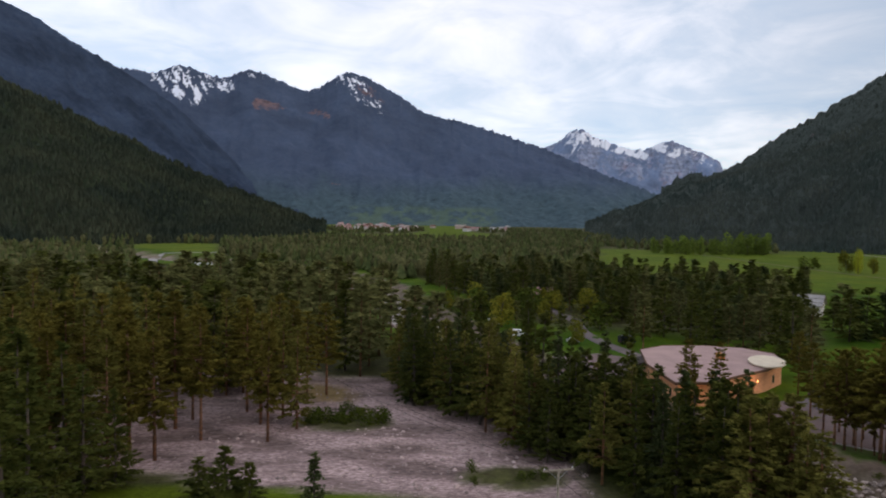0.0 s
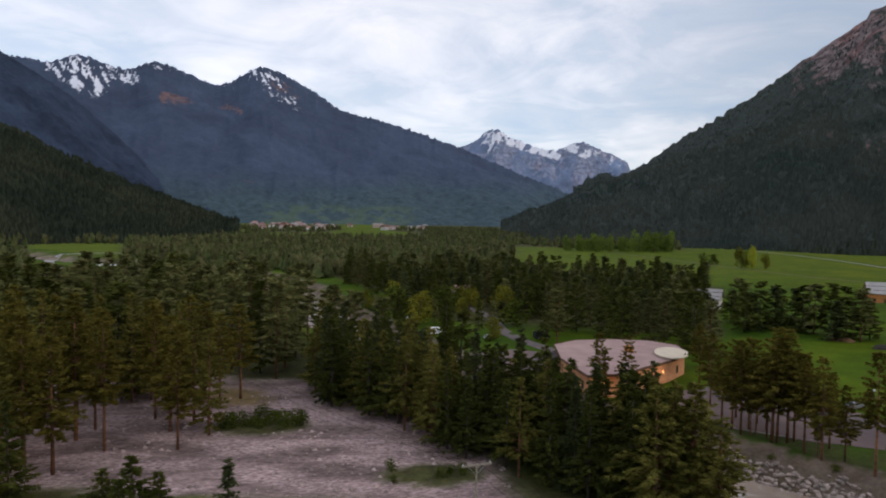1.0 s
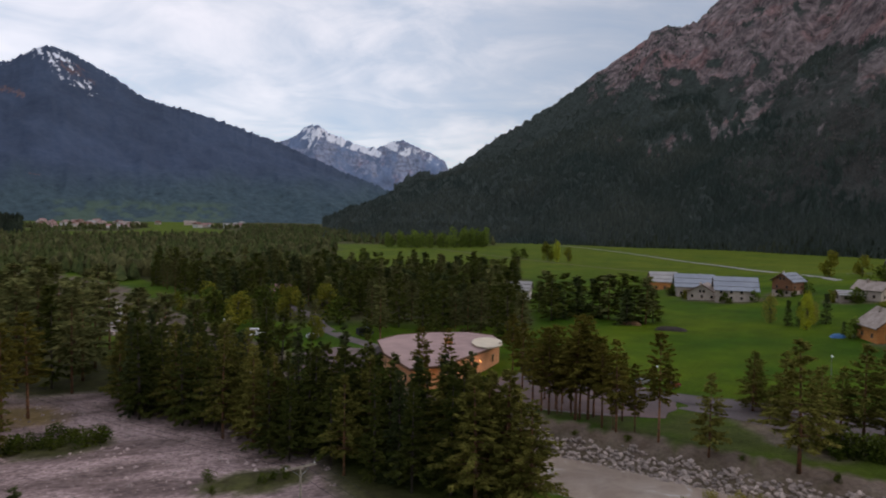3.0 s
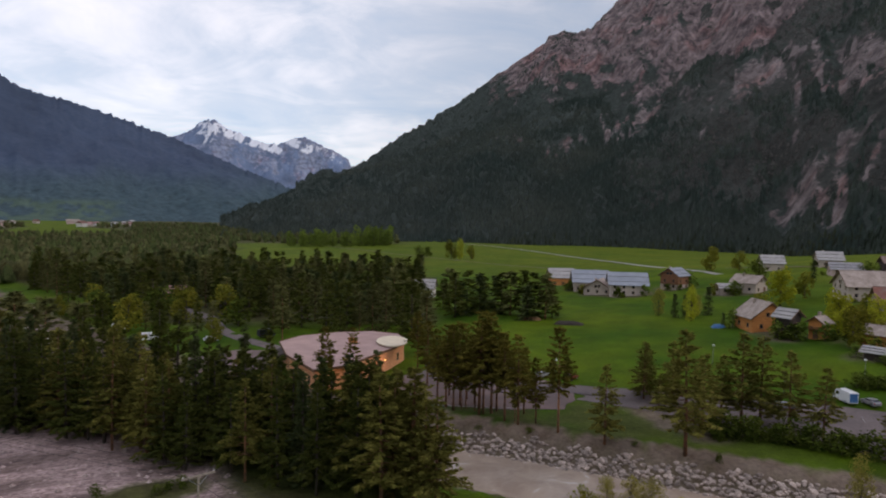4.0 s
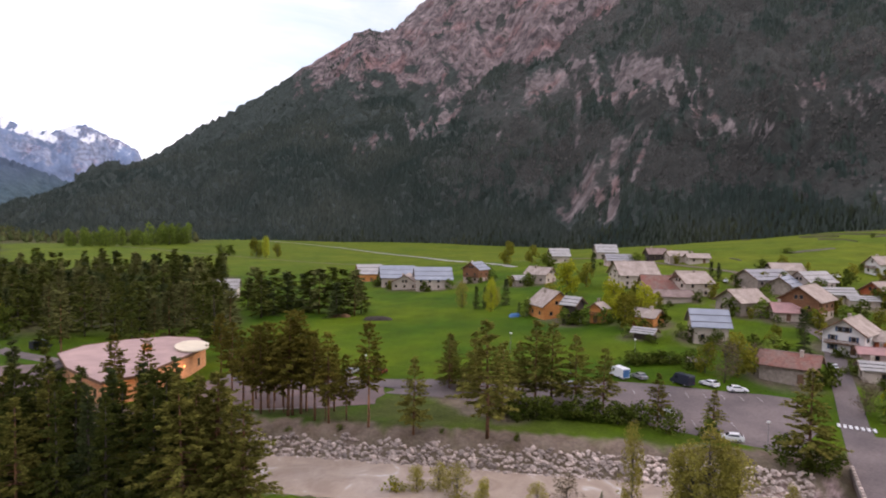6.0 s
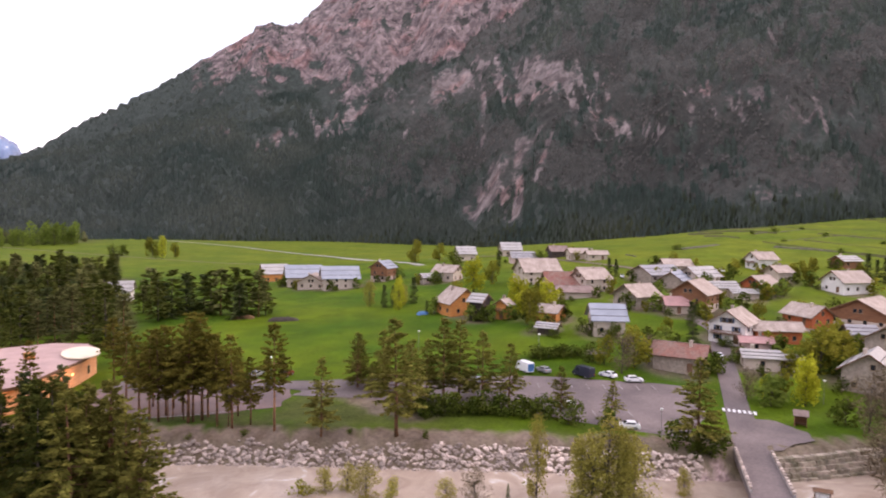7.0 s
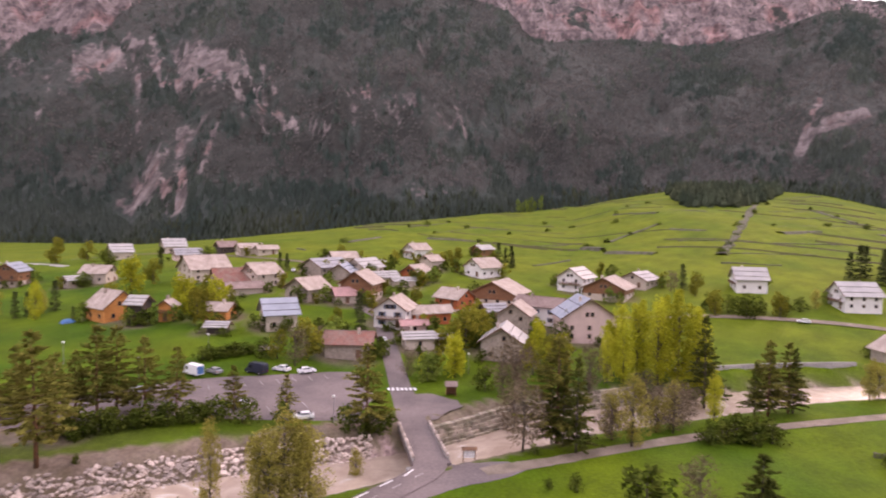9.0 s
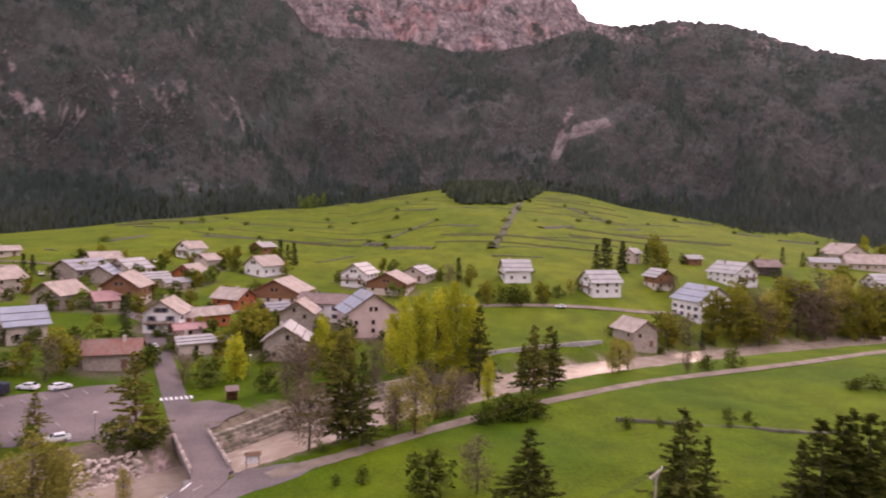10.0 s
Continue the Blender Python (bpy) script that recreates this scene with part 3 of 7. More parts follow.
def ribbon(line, width, lift=0.06, steps=6, wobble=0.0, seed=1):
    """A strip that lies on the ground along a smooth line."""
    c = smooth_line(line, steps)
    t = np.gradient(c, axis=0)
    t /= np.linalg.norm(t, axis=1)[:, None] + 1e-9
    nrm = np.stack([t[:, 1], -t[:, 0]], -1)
    k = np.arange(len(c))
    half = width / 2 * (1 + wobble * (value_noise(k * 0.7, k * 0.0, seed) - 0.5))
    cols = [c + nrm * (half * q)[:, None] for q in (-1, -0.5, 0, 0.5, 1)]
    gx, gy = np.stack([p[:, 0] for p in cols]), np.stack([p[:, 1] for p in cols])
    return gx, gy, ground(gx, gy) + lift


# ---------- river ----------
half = 9.6
tang = np.gradient(COURSE, axis=0)
tang /= np.linalg.norm(tang, axis=1)[:, None]
across = np.stack([tang[:, 1], -tang[:, 0]], -1)
rows = [COURSE + across * q for q in np.linspace(-half, half, 9)]
wx, wy = np.stack([p[:, 0] for p in rows]), np.stack([p[:, 1] for p in rows])
tagged(new("water", sheet("water", wx, wy, np.full(wx.shape, -4.0), WATER)), "pale silty mountain river with small rapids", "river", kind="structure")


# ---------- mountains ----------
def mountain_material(name, forest, forest2, rock, rock2, rock_from, snow_from=9999.0, snow_soft=120.0, rock_scale=0.006, veg=0.5, tree_scale=0.09, steep=0.62, sway=0.4, dense=(0.034, 0.042, 0.037)):
    """Woods low down and on gentle slopes, bare rock where steep or high, snow above that."""
    m = bpy.data.materials.new(name)
    m.use_nodes = True
    n, l = m.node_tree.nodes, m.node_tree.links
    p = n["Principled BSDF"]
    p.inputs["Roughness"].default_value = 0.95
    p.inputs["Specular IOR Level"].default_value = 0.05
    g = n.new("ShaderNodeNewGeometry")
    sp = n.new("ShaderNodeSeparateXYZ")
    l.new(g.outputs["Position"], sp.inputs[0])
    sn = n.new("ShaderNodeSeparateXYZ")
    l.new(g.outputs["Normal"], sn.inputs[0])

    def noise_of(scale, detail=6, stretch=(1, 1, 1), rough=0.55):
        mp = n.new("ShaderNodeMapping")
        mp.inputs["Scale"].default_value = stretch
        l.new(g.outputs["Position"], mp.inputs[0])
        t = n.new("ShaderNodeTexNoise")
        t.inputs["Scale"].default_value, t.inputs["Detail"].default_value, t.inputs["Roughness"].default_value = scale, detail, rough
        l.new(mp.outputs[0], t.inputs["Vector"])
        return t.outputs[0]

    def ramp_of(src, a, ca, b, cb):
        r = n.new("ShaderNodeValToRGB")
        e = r.color_ramp.elements
        e[0].position, e[0].color, e[1].position, e[1].color = a, (*ca, 1), b, (*cb, 1)
        l.new(src, r.inputs[0])
        return r.outputs[0]

    def calc(op, a, b):
        x = n.new("ShaderNodeMath")
        x.operation = op
        for i, v in enumerate((a, b)):
            if isinstance(v, (int, float)):
                x.inputs[i].default_value = v
            else:
                l.new(v, x.inputs[i])
        return x.outputs[0]

    def step(v, a, b):
        r = n.new("ShaderNodeMapRange")
        r.interpolation_type = "SMOOTHSTEP"
        r.inputs["From Min"].default_value, r.inputs["From Max"].default_value = a, b
        l.new(v, r.inputs[0])
        return r.outputs[0]

    def mixed(fac, a, b):
        x = n.new("ShaderNodeMix")
        x.data_type = "RGBA"
        l.new(fac, x.inputs["Factor"])
        l.new(a, x.inputs["A"])
        l.new(b, x.inputs["B"])
        return x.outputs["Result"]

    trees = noise_of(tree_scale, 8, (1, 1, 0.6), 0.8)
    woods = ramp_of(trees, 0.36, forest, 0.66, forest2)
    tone = n.new("ShaderNodeMapRange")
    tone.inputs["From Min"].default_value, tone.inputs["From Max"].default_value = 0.32, 0.68
    tone.inputs["To Min"].default_value, tone.inputs["To Max"].default_value = 1 - sway, 1 + sway
    l.new(noise_of(rock_scale * 0.9, 5, (1, 1, 0.7), 0.6), tone.inputs[0])
    ts = n.new("ShaderNodeVectorMath")
    ts.operation = "SCALE"
    l.new(woods, ts.inputs[0])
    l.new(tone.outputs[0], ts.inputs["Scale"])
    da = n.new("ShaderNodeAttribute")
    da.attribute_name = "dense"
    firs = ramp_of(trees, 0.36, dense, 0.66, tuple(2.2 * c for c in dense))
    woods = mixed(da.outputs["Fac"], ts.outputs[0], firs)
    stones = ramp_of(noise_of(rock_scale * 7, 10, (1, 1, 0.45), 0.78), 0.40, rock, 0.62, rock2)
    # fissures down the face, ledges across it, and reddish stains
    cleft = n.new("ShaderNodeMapRange")
    cleft.inputs["From Min"].default_value, cleft.inputs["From Max"].default_value = 0.36, 0.60
    cleft.inputs["To Min"].default_value, cleft.inputs["To Max"].default_value = 0.42, 1.30
    l.new(calc("ADD", calc("MULTIPLY", noise_of(rock_scale * 9, 6, (1, 1, 0.22), 0.7), 0.6), calc("MULTIPLY", noise_of(rock_scale * 5, 7, (0.35, 0.35, 1.9), 0.7), 0.4)), cleft.inputs[0])
    cut = n.new("ShaderNodeVectorMath")
    cut.operation = "SCALE"
    l.new(stones, cut.inputs[0])
    l.new(cleft.outputs[0], cut.inputs["Scale"])
    red = n.new("ShaderNodeMix")
    red.data_type, red.blend_type = "RGBA", "MULTIPLY"
    red.inputs["B"].default_value = (1.16, 0.90, 0.87, 1)
    l.new(step(noise_of(rock_scale * 1.6, 4, (1, 1, 0.8), 0.6), 0.50, 0.66), red.inputs["Factor"])
    l.new(cut.outputs[0], red.inputs["A"])
    stones = red.outputs["Result"]
    patch = noise_of(rock_scale, 8, (1, 1, 0.45), 0.62)
    a = n.new("ShaderNodeAttribute")
    a.attribute_name = "bare"
    bare = calc("ADD", calc("MULTIPLY", step(sp.outputs[2], rock_from - 150, rock_from + 250), 0.35), calc("MULTIPLY", a.outputs["Fac"], 0.62))
    bare = calc("ADD", bare, calc("MULTIPLY", calc("SUBTRACT", steep, sn.outputs[2]), 0.8))
    bare = calc("ADD", bare, calc("MULTIPLY", calc("SUBTRACT", patch, veg), 2.2))
    bare = calc("ADD", bare, calc("MULTIPLY", calc("SUBTRACT", trees, 0.5), 1.3))
    col = mixed(step(bare, 0.18, 0.42), woods, stones)
    if snow_from < 9000:
        white = ramp_of(patch, 0.3, (0.62, 0.66, 0.74), 0.7, (0.80, 0.82, 0.88))
        gully = noise_of(rock_scale * 9.0, 7, (1, 1, 0.4), 0.7)
        sa = n.new("ShaderNodeAttribute")
        sa.attribute_name = "snow"
        h = calc("ADD", sa.outputs["Fac"], calc("MULTIPLY", calc("SUBTRACT", gully, 0.5), 1.9))
        col = mixed(step(h, 0.5, 0.72), col, white)
    fa = n.new("ShaderNodeAttribute")
    fa.attribute_name = "field"
    hay = n.new("ShaderNodeRGB")
    hay.outputs[0].default_value = (0.105, 0.150, 0.085, 1)
    col = mixed(fa.outputs["Fac"], col, hay.outputs[0])
    l.new(col, p.inputs["Base Color"])
    bp = n.new("ShaderNodeBump")
    bp.inputs["Strength"].default_value, bp.inputs["Distance"].default_value = 0.9, 5.0
    l.new(trees, bp.inputs["Height"])
    l.new(bp.outputs[0], p.inputs["Normal"])
    return m


def massif(name, crest, far, near, mat, label, relief, nu=420, nv=110, power=1.25, seed=1, gully=260.0, jag=0.0, foot_drop=14.0, bare=None, snow=None, dense=None, crags=0.0, fields=None):
    """A mountain side: from its foot on the valley floor up to a crest of given headings and heights over the eye, and down behind."""
    heads = np.array([c[0] for c in crest], float)
    tops = np.array([c[1] for c in crest], float)
    h = np.linspace(heads[0], heads[-1], nu)
    knots = smooth_line(list(crest), 6)
    el = np.interp(h, knots[:, 0], knots[:, 1])
    fd = np.interp(h, *np.array(far, float).T)
    nd = np.interp(h, *np.array(near, float).T)
    a = np.radians(h)
    top = EYE + fd * np.tan(np.radians(el))
    v = np.concatenate([np.linspace(0, 1, nv), 1 + np.linspace(0.04, 0.5, 10)])[:, None]
    d = nd + (fd - nd) * v
    x, y = d * np.sin(a), d * np.cos(a)
    base = ground(nd * np.sin(a), nd * np.cos(a)) - foot_drop
    rise = np.where(v <= 1, np.clip(v, 0, 1) ** power, 1 - 1.6 * (v - 1))
    z = base + (top - base) * rise
    n1 = fbm(h * fd.mean() / 57.3 / gully * np.ones_like(v), d / gully * 0.45, 6, seed, ridged=True) - 0.62
    n2 = fbm(x / (gully * 0.22), y / (gully * 0.22), 5, seed + 40) - 0.5
    n3 = fbm(x / (gully * 0.075), y / (gully * 0.075), 3, seed + 70, ridged=True) - 0.6
    w = np.clip(v * 4, 0, 1) * np.clip((1 - v) * 5, 0.0, 1) * (v <= 1)
    z = z + relief * (n1 * 1.1 + n2 * 0.45) * w + crags * n3 * w
    z = z + jag * (fbm(h * 9, h * 0, 4, seed + 9) - 0.5) * np.clip((v - 0.7) / 0.3, 0, 1) * np.clip((1.3 - v) / 0.3, 0, 1)
    me = sheet(name, x, y, z, mat)
    zone(me, "bare", np.zeros_like(z) if bare is None else bare(h * np.ones_like(v), np.degrees(np.arctan2(z - EYE, d)), v * np.ones_like(z)))
    zone(me, "dense", np.zeros_like(z) if dense is None else dense(h * np.ones_like(v), np.degrees(np.arctan2(z - EYE, d))))
    if fields is not None:
        zone(me, "field", fields(h * np.ones_like(v), np.degrees(np.arctan2(z - EYE, d))))
    if snow is not None:
        zone(me, "snow", snow(h * np.ones_like(v), np.degrees(np.arctan2(z - EYE, d)), v * np.ones_like(z)))
    SLOPES[name] = (x, y, z, np.degrees(np.arctan2(z - EYE, d)), h * np.ones_like(z), v * np.ones_like(z))
    return tagged(new(name, me), label, "mountain", kind="structure")


SLOPES = {}
GREEN_A, GREEN_B = (0.043, 0.048, 0.043), (0.090, 0.085, 0.077)
ROCKY = mountain_material("cliff_and_woods", GREEN_A, GREEN_B, (0.095, 0.078, 0.080), (0.325, 0.248, 0.240), 420, veg=0.55)
WOODED = mountain_material("wooded_slope", GREEN_A, GREEN_B, (0.12, 0.098, 0.096), (0.285, 0.235, 0.225), 900, veg=0.58)
# the two far ranges: distance haze is put into their bluish base colours
HAZY = mountain_material("hazed_wooded_range", (0.046, 0.068, 0.112), (0.070, 0.090, 0.136), (0.12, 0.090, 0.10), (0.19, 0.130, 0.132), 700, 850, 34, rock_scale=0.004, veg=0.74, tree_scale=0.03, sway=0.2, dense=(0.036, 0.056, 0.066))
SNOWY = mountain_material("hazed_snowy_range", (0.12, 0.165, 0.26), (0.16, 0.205, 0.30), (0.18, 0.22, 0.32), (0.28, 0.31, 0.40), 150, 470, 34, rock_scale=0.005, veg=0.5, tree_scale=0.02)
DARKWOOD = mountain_material("dark_wooded_hill", (0.022, 0.034, 0.020), (0.046, 0.058, 0.030), (0.13, 0.09, 0.07), (0.2, 0.15, 0.12), 900, veg=0.66)
# the blue is distance haze, carried by the wood colour itself
HAZEWOOD = mountain_material("hazed_wooded_mountain", (0.028, 0.043, 0.074), (0.046, 0.063, 0.096), (0.15, 0.09, 0.085), (0.24, 0.15, 0.13), 640, veg=0.66, tree_scale=0.05)


def strokes(h, el, marks):
    """Bands in heading and height: each from one end to the other, with a width and a strength."""
    total = np.zeros_like(h)
    for h0, e0, h1, e1, width, strength in marks:
        dh, de = h1 - h0, e1 - e0
        k = np.clip(((h - h0) * dh + (el - e0) * de) / (dh * dh + de * de + 1e-9), 0, 1)
        q = np.hypot(h - h0 - k * dh, el - e0 - k * de)
        total = np.maximum(total, strength * (1 - ramp(q, 0.35 * width, width)))
    return total


def bare_front(h, el, v):
    """The open rock bands, screes and ravines of the slope behind the village."""
    marks = ((39.5, 5.6, 41.0, 6.6, 0.7, 0.8), (44.5, 7.3, 45.5, 8.4, 0.8, 0.8), (46.8, 8.2, 48.0, 9.4, 0.9, 0.9), (49.5, 8.6, 50.4, 10.2, 1.0, 1.0), (51.6, 8.8, 52.6, 10.8, 1.1, 1.0),
             (53.8, 9.6, 55.0, 11.8, 1.1, 1.0), (56.3, 10.6, 57.6, 12.6, 1.2, 1.0), (58.2, 11.4, 58.1, 6.2, 0.35, 1.3), (60.5, 12.4, 65.0, 11.6, 1.9, 0.85), (62.0, 10.6, 65.0, 9.6, 1.6, 0.75),
             (61.5, 6.2, 57.2, 0.4, 1.5, 1.1), (61.0, 3.5, 60.8, -0.5, 1.2, 0.9), (63.9, 7.2, 62.8, 3.0, 0.45, 1.2), (63.5, 8.4, 61.0, 5.4, 0.8, 0.9), (52.0, 8.4, 51.4, 6.6, 0.3, 0.8), (55.4, 3.6, 53.4, 1.6, 0.3, 0.8),
             (75.0, 10.0, 75.1, 7.4, 0.5, 0.9), (77.8, 9.6, 80.6, 9.8, 0.9, 0.9), (81.5, 7.4, 83.6, 6.4, 1.1, 0.9), (84.6, 7.9, 87.0, 7.5, 1.0, 0.9), (78.0, 2.0, 80.6, 1.6, 0.9, 0.8), (83.0, 2.6, 86.0, 2.2, 0.8, 0.7), (74.2, 4.6, 74.0, 2.6, 0.35, 0.8),
             (110.6, 4.8, 111.8, 9.0, 0.6, 1.3), (111.6, 7.0, 114.6, 7.9, 0.9, 1.2), (100.6, 8.2, 101.2, 6.4, 0.5, 0.7), (102.6, 5.0, 104.0, 4.4, 0.6, 0.7), (68.5, 8.2, 70.0, 7.2, 0.8, 0.6), (67.0, 5.6, 68.0, 5.0, 0.6, 0.5), (47.0, 4.6, 49.0, 4.2, 0.9, 0.45))
    broken = fbm(h * 1.6, el * 1.1, 4, 91)
    ribs = fbm(h * 3.6 + el * 1.1, el * 0.7, 5, 92)
    band = strokes(h, el, ((39, 5.6, 45, 7.6, 1.2, 1.0), (44, 7.6, 58, 11.8, 2.2, 1.15), (58, 12.0, 67, 10.5, 3.2, 1.15), (76, 9.4, 88, 7.4, 2.6, 1.0), (60.5, 5.5, 58.0, 0.5, 2.4, 1.0), (66, 8.0, 76, 6.0, 1.8, 0.8), (77, 2.2, 86, 2.4, 1.2, 0.9))) * ramp(ribs, 0.46, 0.60)
    return np.maximum(strokes(h, el, marks) * ramp(broken, 0.22, 0.5), band)


def slope_firs(h, el):
    """Where the mountain wood is dense conifers rather than leafless broadleaf trees."""
    patchy = fbm(h * 0.55, el * 0.55, 4, 19)
    fine = fbm(h * 2.2, el * 2.2, 4, 20)
    far = 0.95 * ramp(58 - h + 10 * (patchy - 0.5), 0, 18) * ramp(15.0 - el, 0, 2)
    foot = 0.9 * ramp(3.4 - el + 5 * (patchy - 0.5), 0, 2.4)
    return np.clip(np.maximum(far, np.maximum(foot, ramp(0.6 * patchy + 0.4 * fine, 0.5, 0.62) * 0.85)), 0, 1)


def range_rock(h, el, v):
    """The red screes under the summits and a few pale cuts lower down."""
    marks = ((-15.6, 8.9, -13.4, 8.6, 0.75, 1.5), (-11.6, 8.5, -10.0, 8.3, 0.6, 1.4), (-9.5, 2.7, -8.9, 2.6, 0.28, 1.4), (-5.6, 2.9, -5.1, 2.8, 0.25, 1.3), (-1.9, 5.3, -1.2, 5.2, 0.3, 1.1), (6.0, 2.6, 6.5, 2.2, 0.3, 1.1), (-7.2, 10.6, -4.5, 9.6, 0.8, 0.9))
    return strokes(h, el, marks)


def range_fields(h, el):
    """Light green hay fields among the woods at the foot of the far range, above the town."""
    patch = ramp(fbm(h * 1.3, el * 3.2, 3, 23), 0.44, 0.54)
    return 0.5 * patch * ramp(h, -9.5, -7) * ramp(6 - h, 0, 3) * ramp(1.0 - el, 0, 0.5) * (el > -1.6)


def range_snow(h, el, v):
    streak = fbm(h * 5.5 + el * 2.6, el * 1.6, 5, 71)
    spots = strokes(h, el, ((-22.8, 10.8, -20.6, 9.6, 1.7, 1.0), (-20.5, 11.2, -18.0, 10.2, 1.0, 0.85), (-16.6, 11.3, -14.0, 10.9, 0.5, 0.55), (-8.9, 11.4, -6.9, 10.7, 1.1, 0.85), (-8.0, 10.6, -5.6, 9.0, 1.0, 0.6), (-11.8, 10.3, -10.5, 10.1, 0.4, 0.5), (-5.0, 10.2, -3.6, 9.0, 0.5, 0.4)))
    return 0.9 * spots * ramp(streak, 0.32, 0.62)


def peaks_snow(h, el, v):
    streak = fbm(h * 2.6 - el * 1.4, el * 1.0, 4, 72)
    spots = strokes(h, el, ((10.2, 6.6, 12.0, 6.9, 0.8, 0.7), (11.6, 7.0, 11.0, 5.6, 0.5, 0.8), (12.6, 6.6, 16.0, 5.6, 0.8, 1.0), (13.6, 6.0, 16.6, 5.2, 0.5, 0.8), (17.3, 6.2, 19.0, 5.4, 0.7, 0.8), (19.6, 5.6, 21.6, 4.6, 0.6, 0.55)))
    return spots * ramp(streak, 0.2, 0.5)


massif("mountain_cliff", [(18, 1.8), (22.8, 4.1), (26.7, 6.7), (30.5, 8.9), (34.3, 11.5), (37.5, 13.6), (40, 15.2), (42.4, 15.4), (45.1, 17.6), (50, 21.5), (58, 26), (70, 27), (85, 26.5), (100, 24), (108, 20.5), (111.6, 17.7), (113, 16.1), (115.8, 15.5), (119.7, 15.6), (124.3, 14.9), (129.8, 12.8), (134.4, 11.6), (150, 9), (175, 8)],
       [(0, 2300), (180, 2300)], [(0, 1150), (62, 1150), (84, 1520), (180, 1520)], ROCKY, "steep mountain of pinkish rock cliffs above dark woods", 150, seed=3, power=1.1, jag=26, nu=640, nv=110, crags=22, bare=lambda h, el, v: 1.2 * ramp(h, 30, 42) * ramp(el, 8, 13) * ramp(116 - h + 4 * (fbm(h * 0.7, el * 0.7, 3, 64) - 0.5), 0, 5) * (0.15 + ramp(fbm(h * 1.1 + el * 0.4, el * 1.3, 5, 61), 0.33, 0.58)), dense=slope_firs)
massif("mountain_slope", [(12, -0.4), (17.6, 1.7), (22.8, 3.6), (28, 5.6), (33, 7.6), (38.7, 9.3), (43, 10.2), (49.4, 11.9), (55.8, 14.5), (60, 16.8), (66, 19.5), (75, 20), (83, 18.3), (88, 16.8), (90.4, 14.7), (97, 14.5), (103, 13.7), (108, 14.2), (111, 15.0), (113, 15.2), (116, 14.2), (120, 14.4), (124, 13.6), (130, 11.4), (134.4, 10.4), (150, 8), (178, 7)],
       [(0, 1750), (180, 1750)], FOOT, WOODED, "dark wooded mountain slope with rock bands and screes", 85, seed=11, nu=700, nv=130, power=1.05, jag=10, gully=210, crags=9, bare=bare_front, dense=slope_firs)
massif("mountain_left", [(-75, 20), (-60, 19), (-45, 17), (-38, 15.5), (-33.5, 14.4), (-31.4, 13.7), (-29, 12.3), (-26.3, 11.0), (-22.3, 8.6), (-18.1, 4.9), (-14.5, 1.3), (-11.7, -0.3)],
       [(-80, 2700), (0, 3300)], [(-80, 1500), (0, 2400)], HAZEWOOD, "big dark wooded mountain shoulder tinted blue with haze", 120, seed=21, jag=14, nu=280, nv=80)
massif("hill_left", [(-75, 11), (-55, 10.5), (-40, 10), (-33.5, 9.1), (-28.3, 6.9), (-23.2, 4.6), (-18.1, 2.2), (-14, 0.5), (-10, -1.2)],
       [(-80, 1500), (0, 1500)], [(-80, 700), (0, 900)], DARKWOOD, "dark wooded foothill beside the valley", 60, seed=31, jag=16, nu=280, nv=80)
# dense thins out with height, so the painted haze blue grows upwards
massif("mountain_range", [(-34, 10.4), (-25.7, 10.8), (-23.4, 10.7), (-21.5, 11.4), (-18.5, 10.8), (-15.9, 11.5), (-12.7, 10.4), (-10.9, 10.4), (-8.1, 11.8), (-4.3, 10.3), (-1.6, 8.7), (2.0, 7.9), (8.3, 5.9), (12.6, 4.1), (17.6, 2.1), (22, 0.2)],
       [(-40, 4300), (30, 4300)], [(-40, 2500), (30, 2900)], HAZY, "distant mountain range tinted haze-blue, with snow patches on its crest", 130, seed=41, nu=420, nv=84, jag=34, gully=520, snow=range_snow, bare=range_rock, fields=range_fields, dense=lambda h, el: 1 - ramp(el + 1.6 * (fbm(h * 0.5, el * 0.5, 4, 29) - 0.5), 0.8, 4.2))
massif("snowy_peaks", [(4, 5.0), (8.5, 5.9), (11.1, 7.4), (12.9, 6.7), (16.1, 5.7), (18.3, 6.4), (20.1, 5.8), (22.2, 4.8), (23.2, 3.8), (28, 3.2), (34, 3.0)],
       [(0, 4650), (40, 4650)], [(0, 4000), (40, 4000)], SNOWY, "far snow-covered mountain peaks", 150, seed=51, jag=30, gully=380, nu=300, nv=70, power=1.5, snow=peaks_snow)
massif("mountain_behind", [(175, 8), (200, 10), (230, 13), (260, 16), (288, 20)],
       [(0, 2500), (300, 2500)], [(0, 900), (300, 900)], WOODED, "wooded mountain side closing the valley", 120, seed=61, nu=160, nv=50)

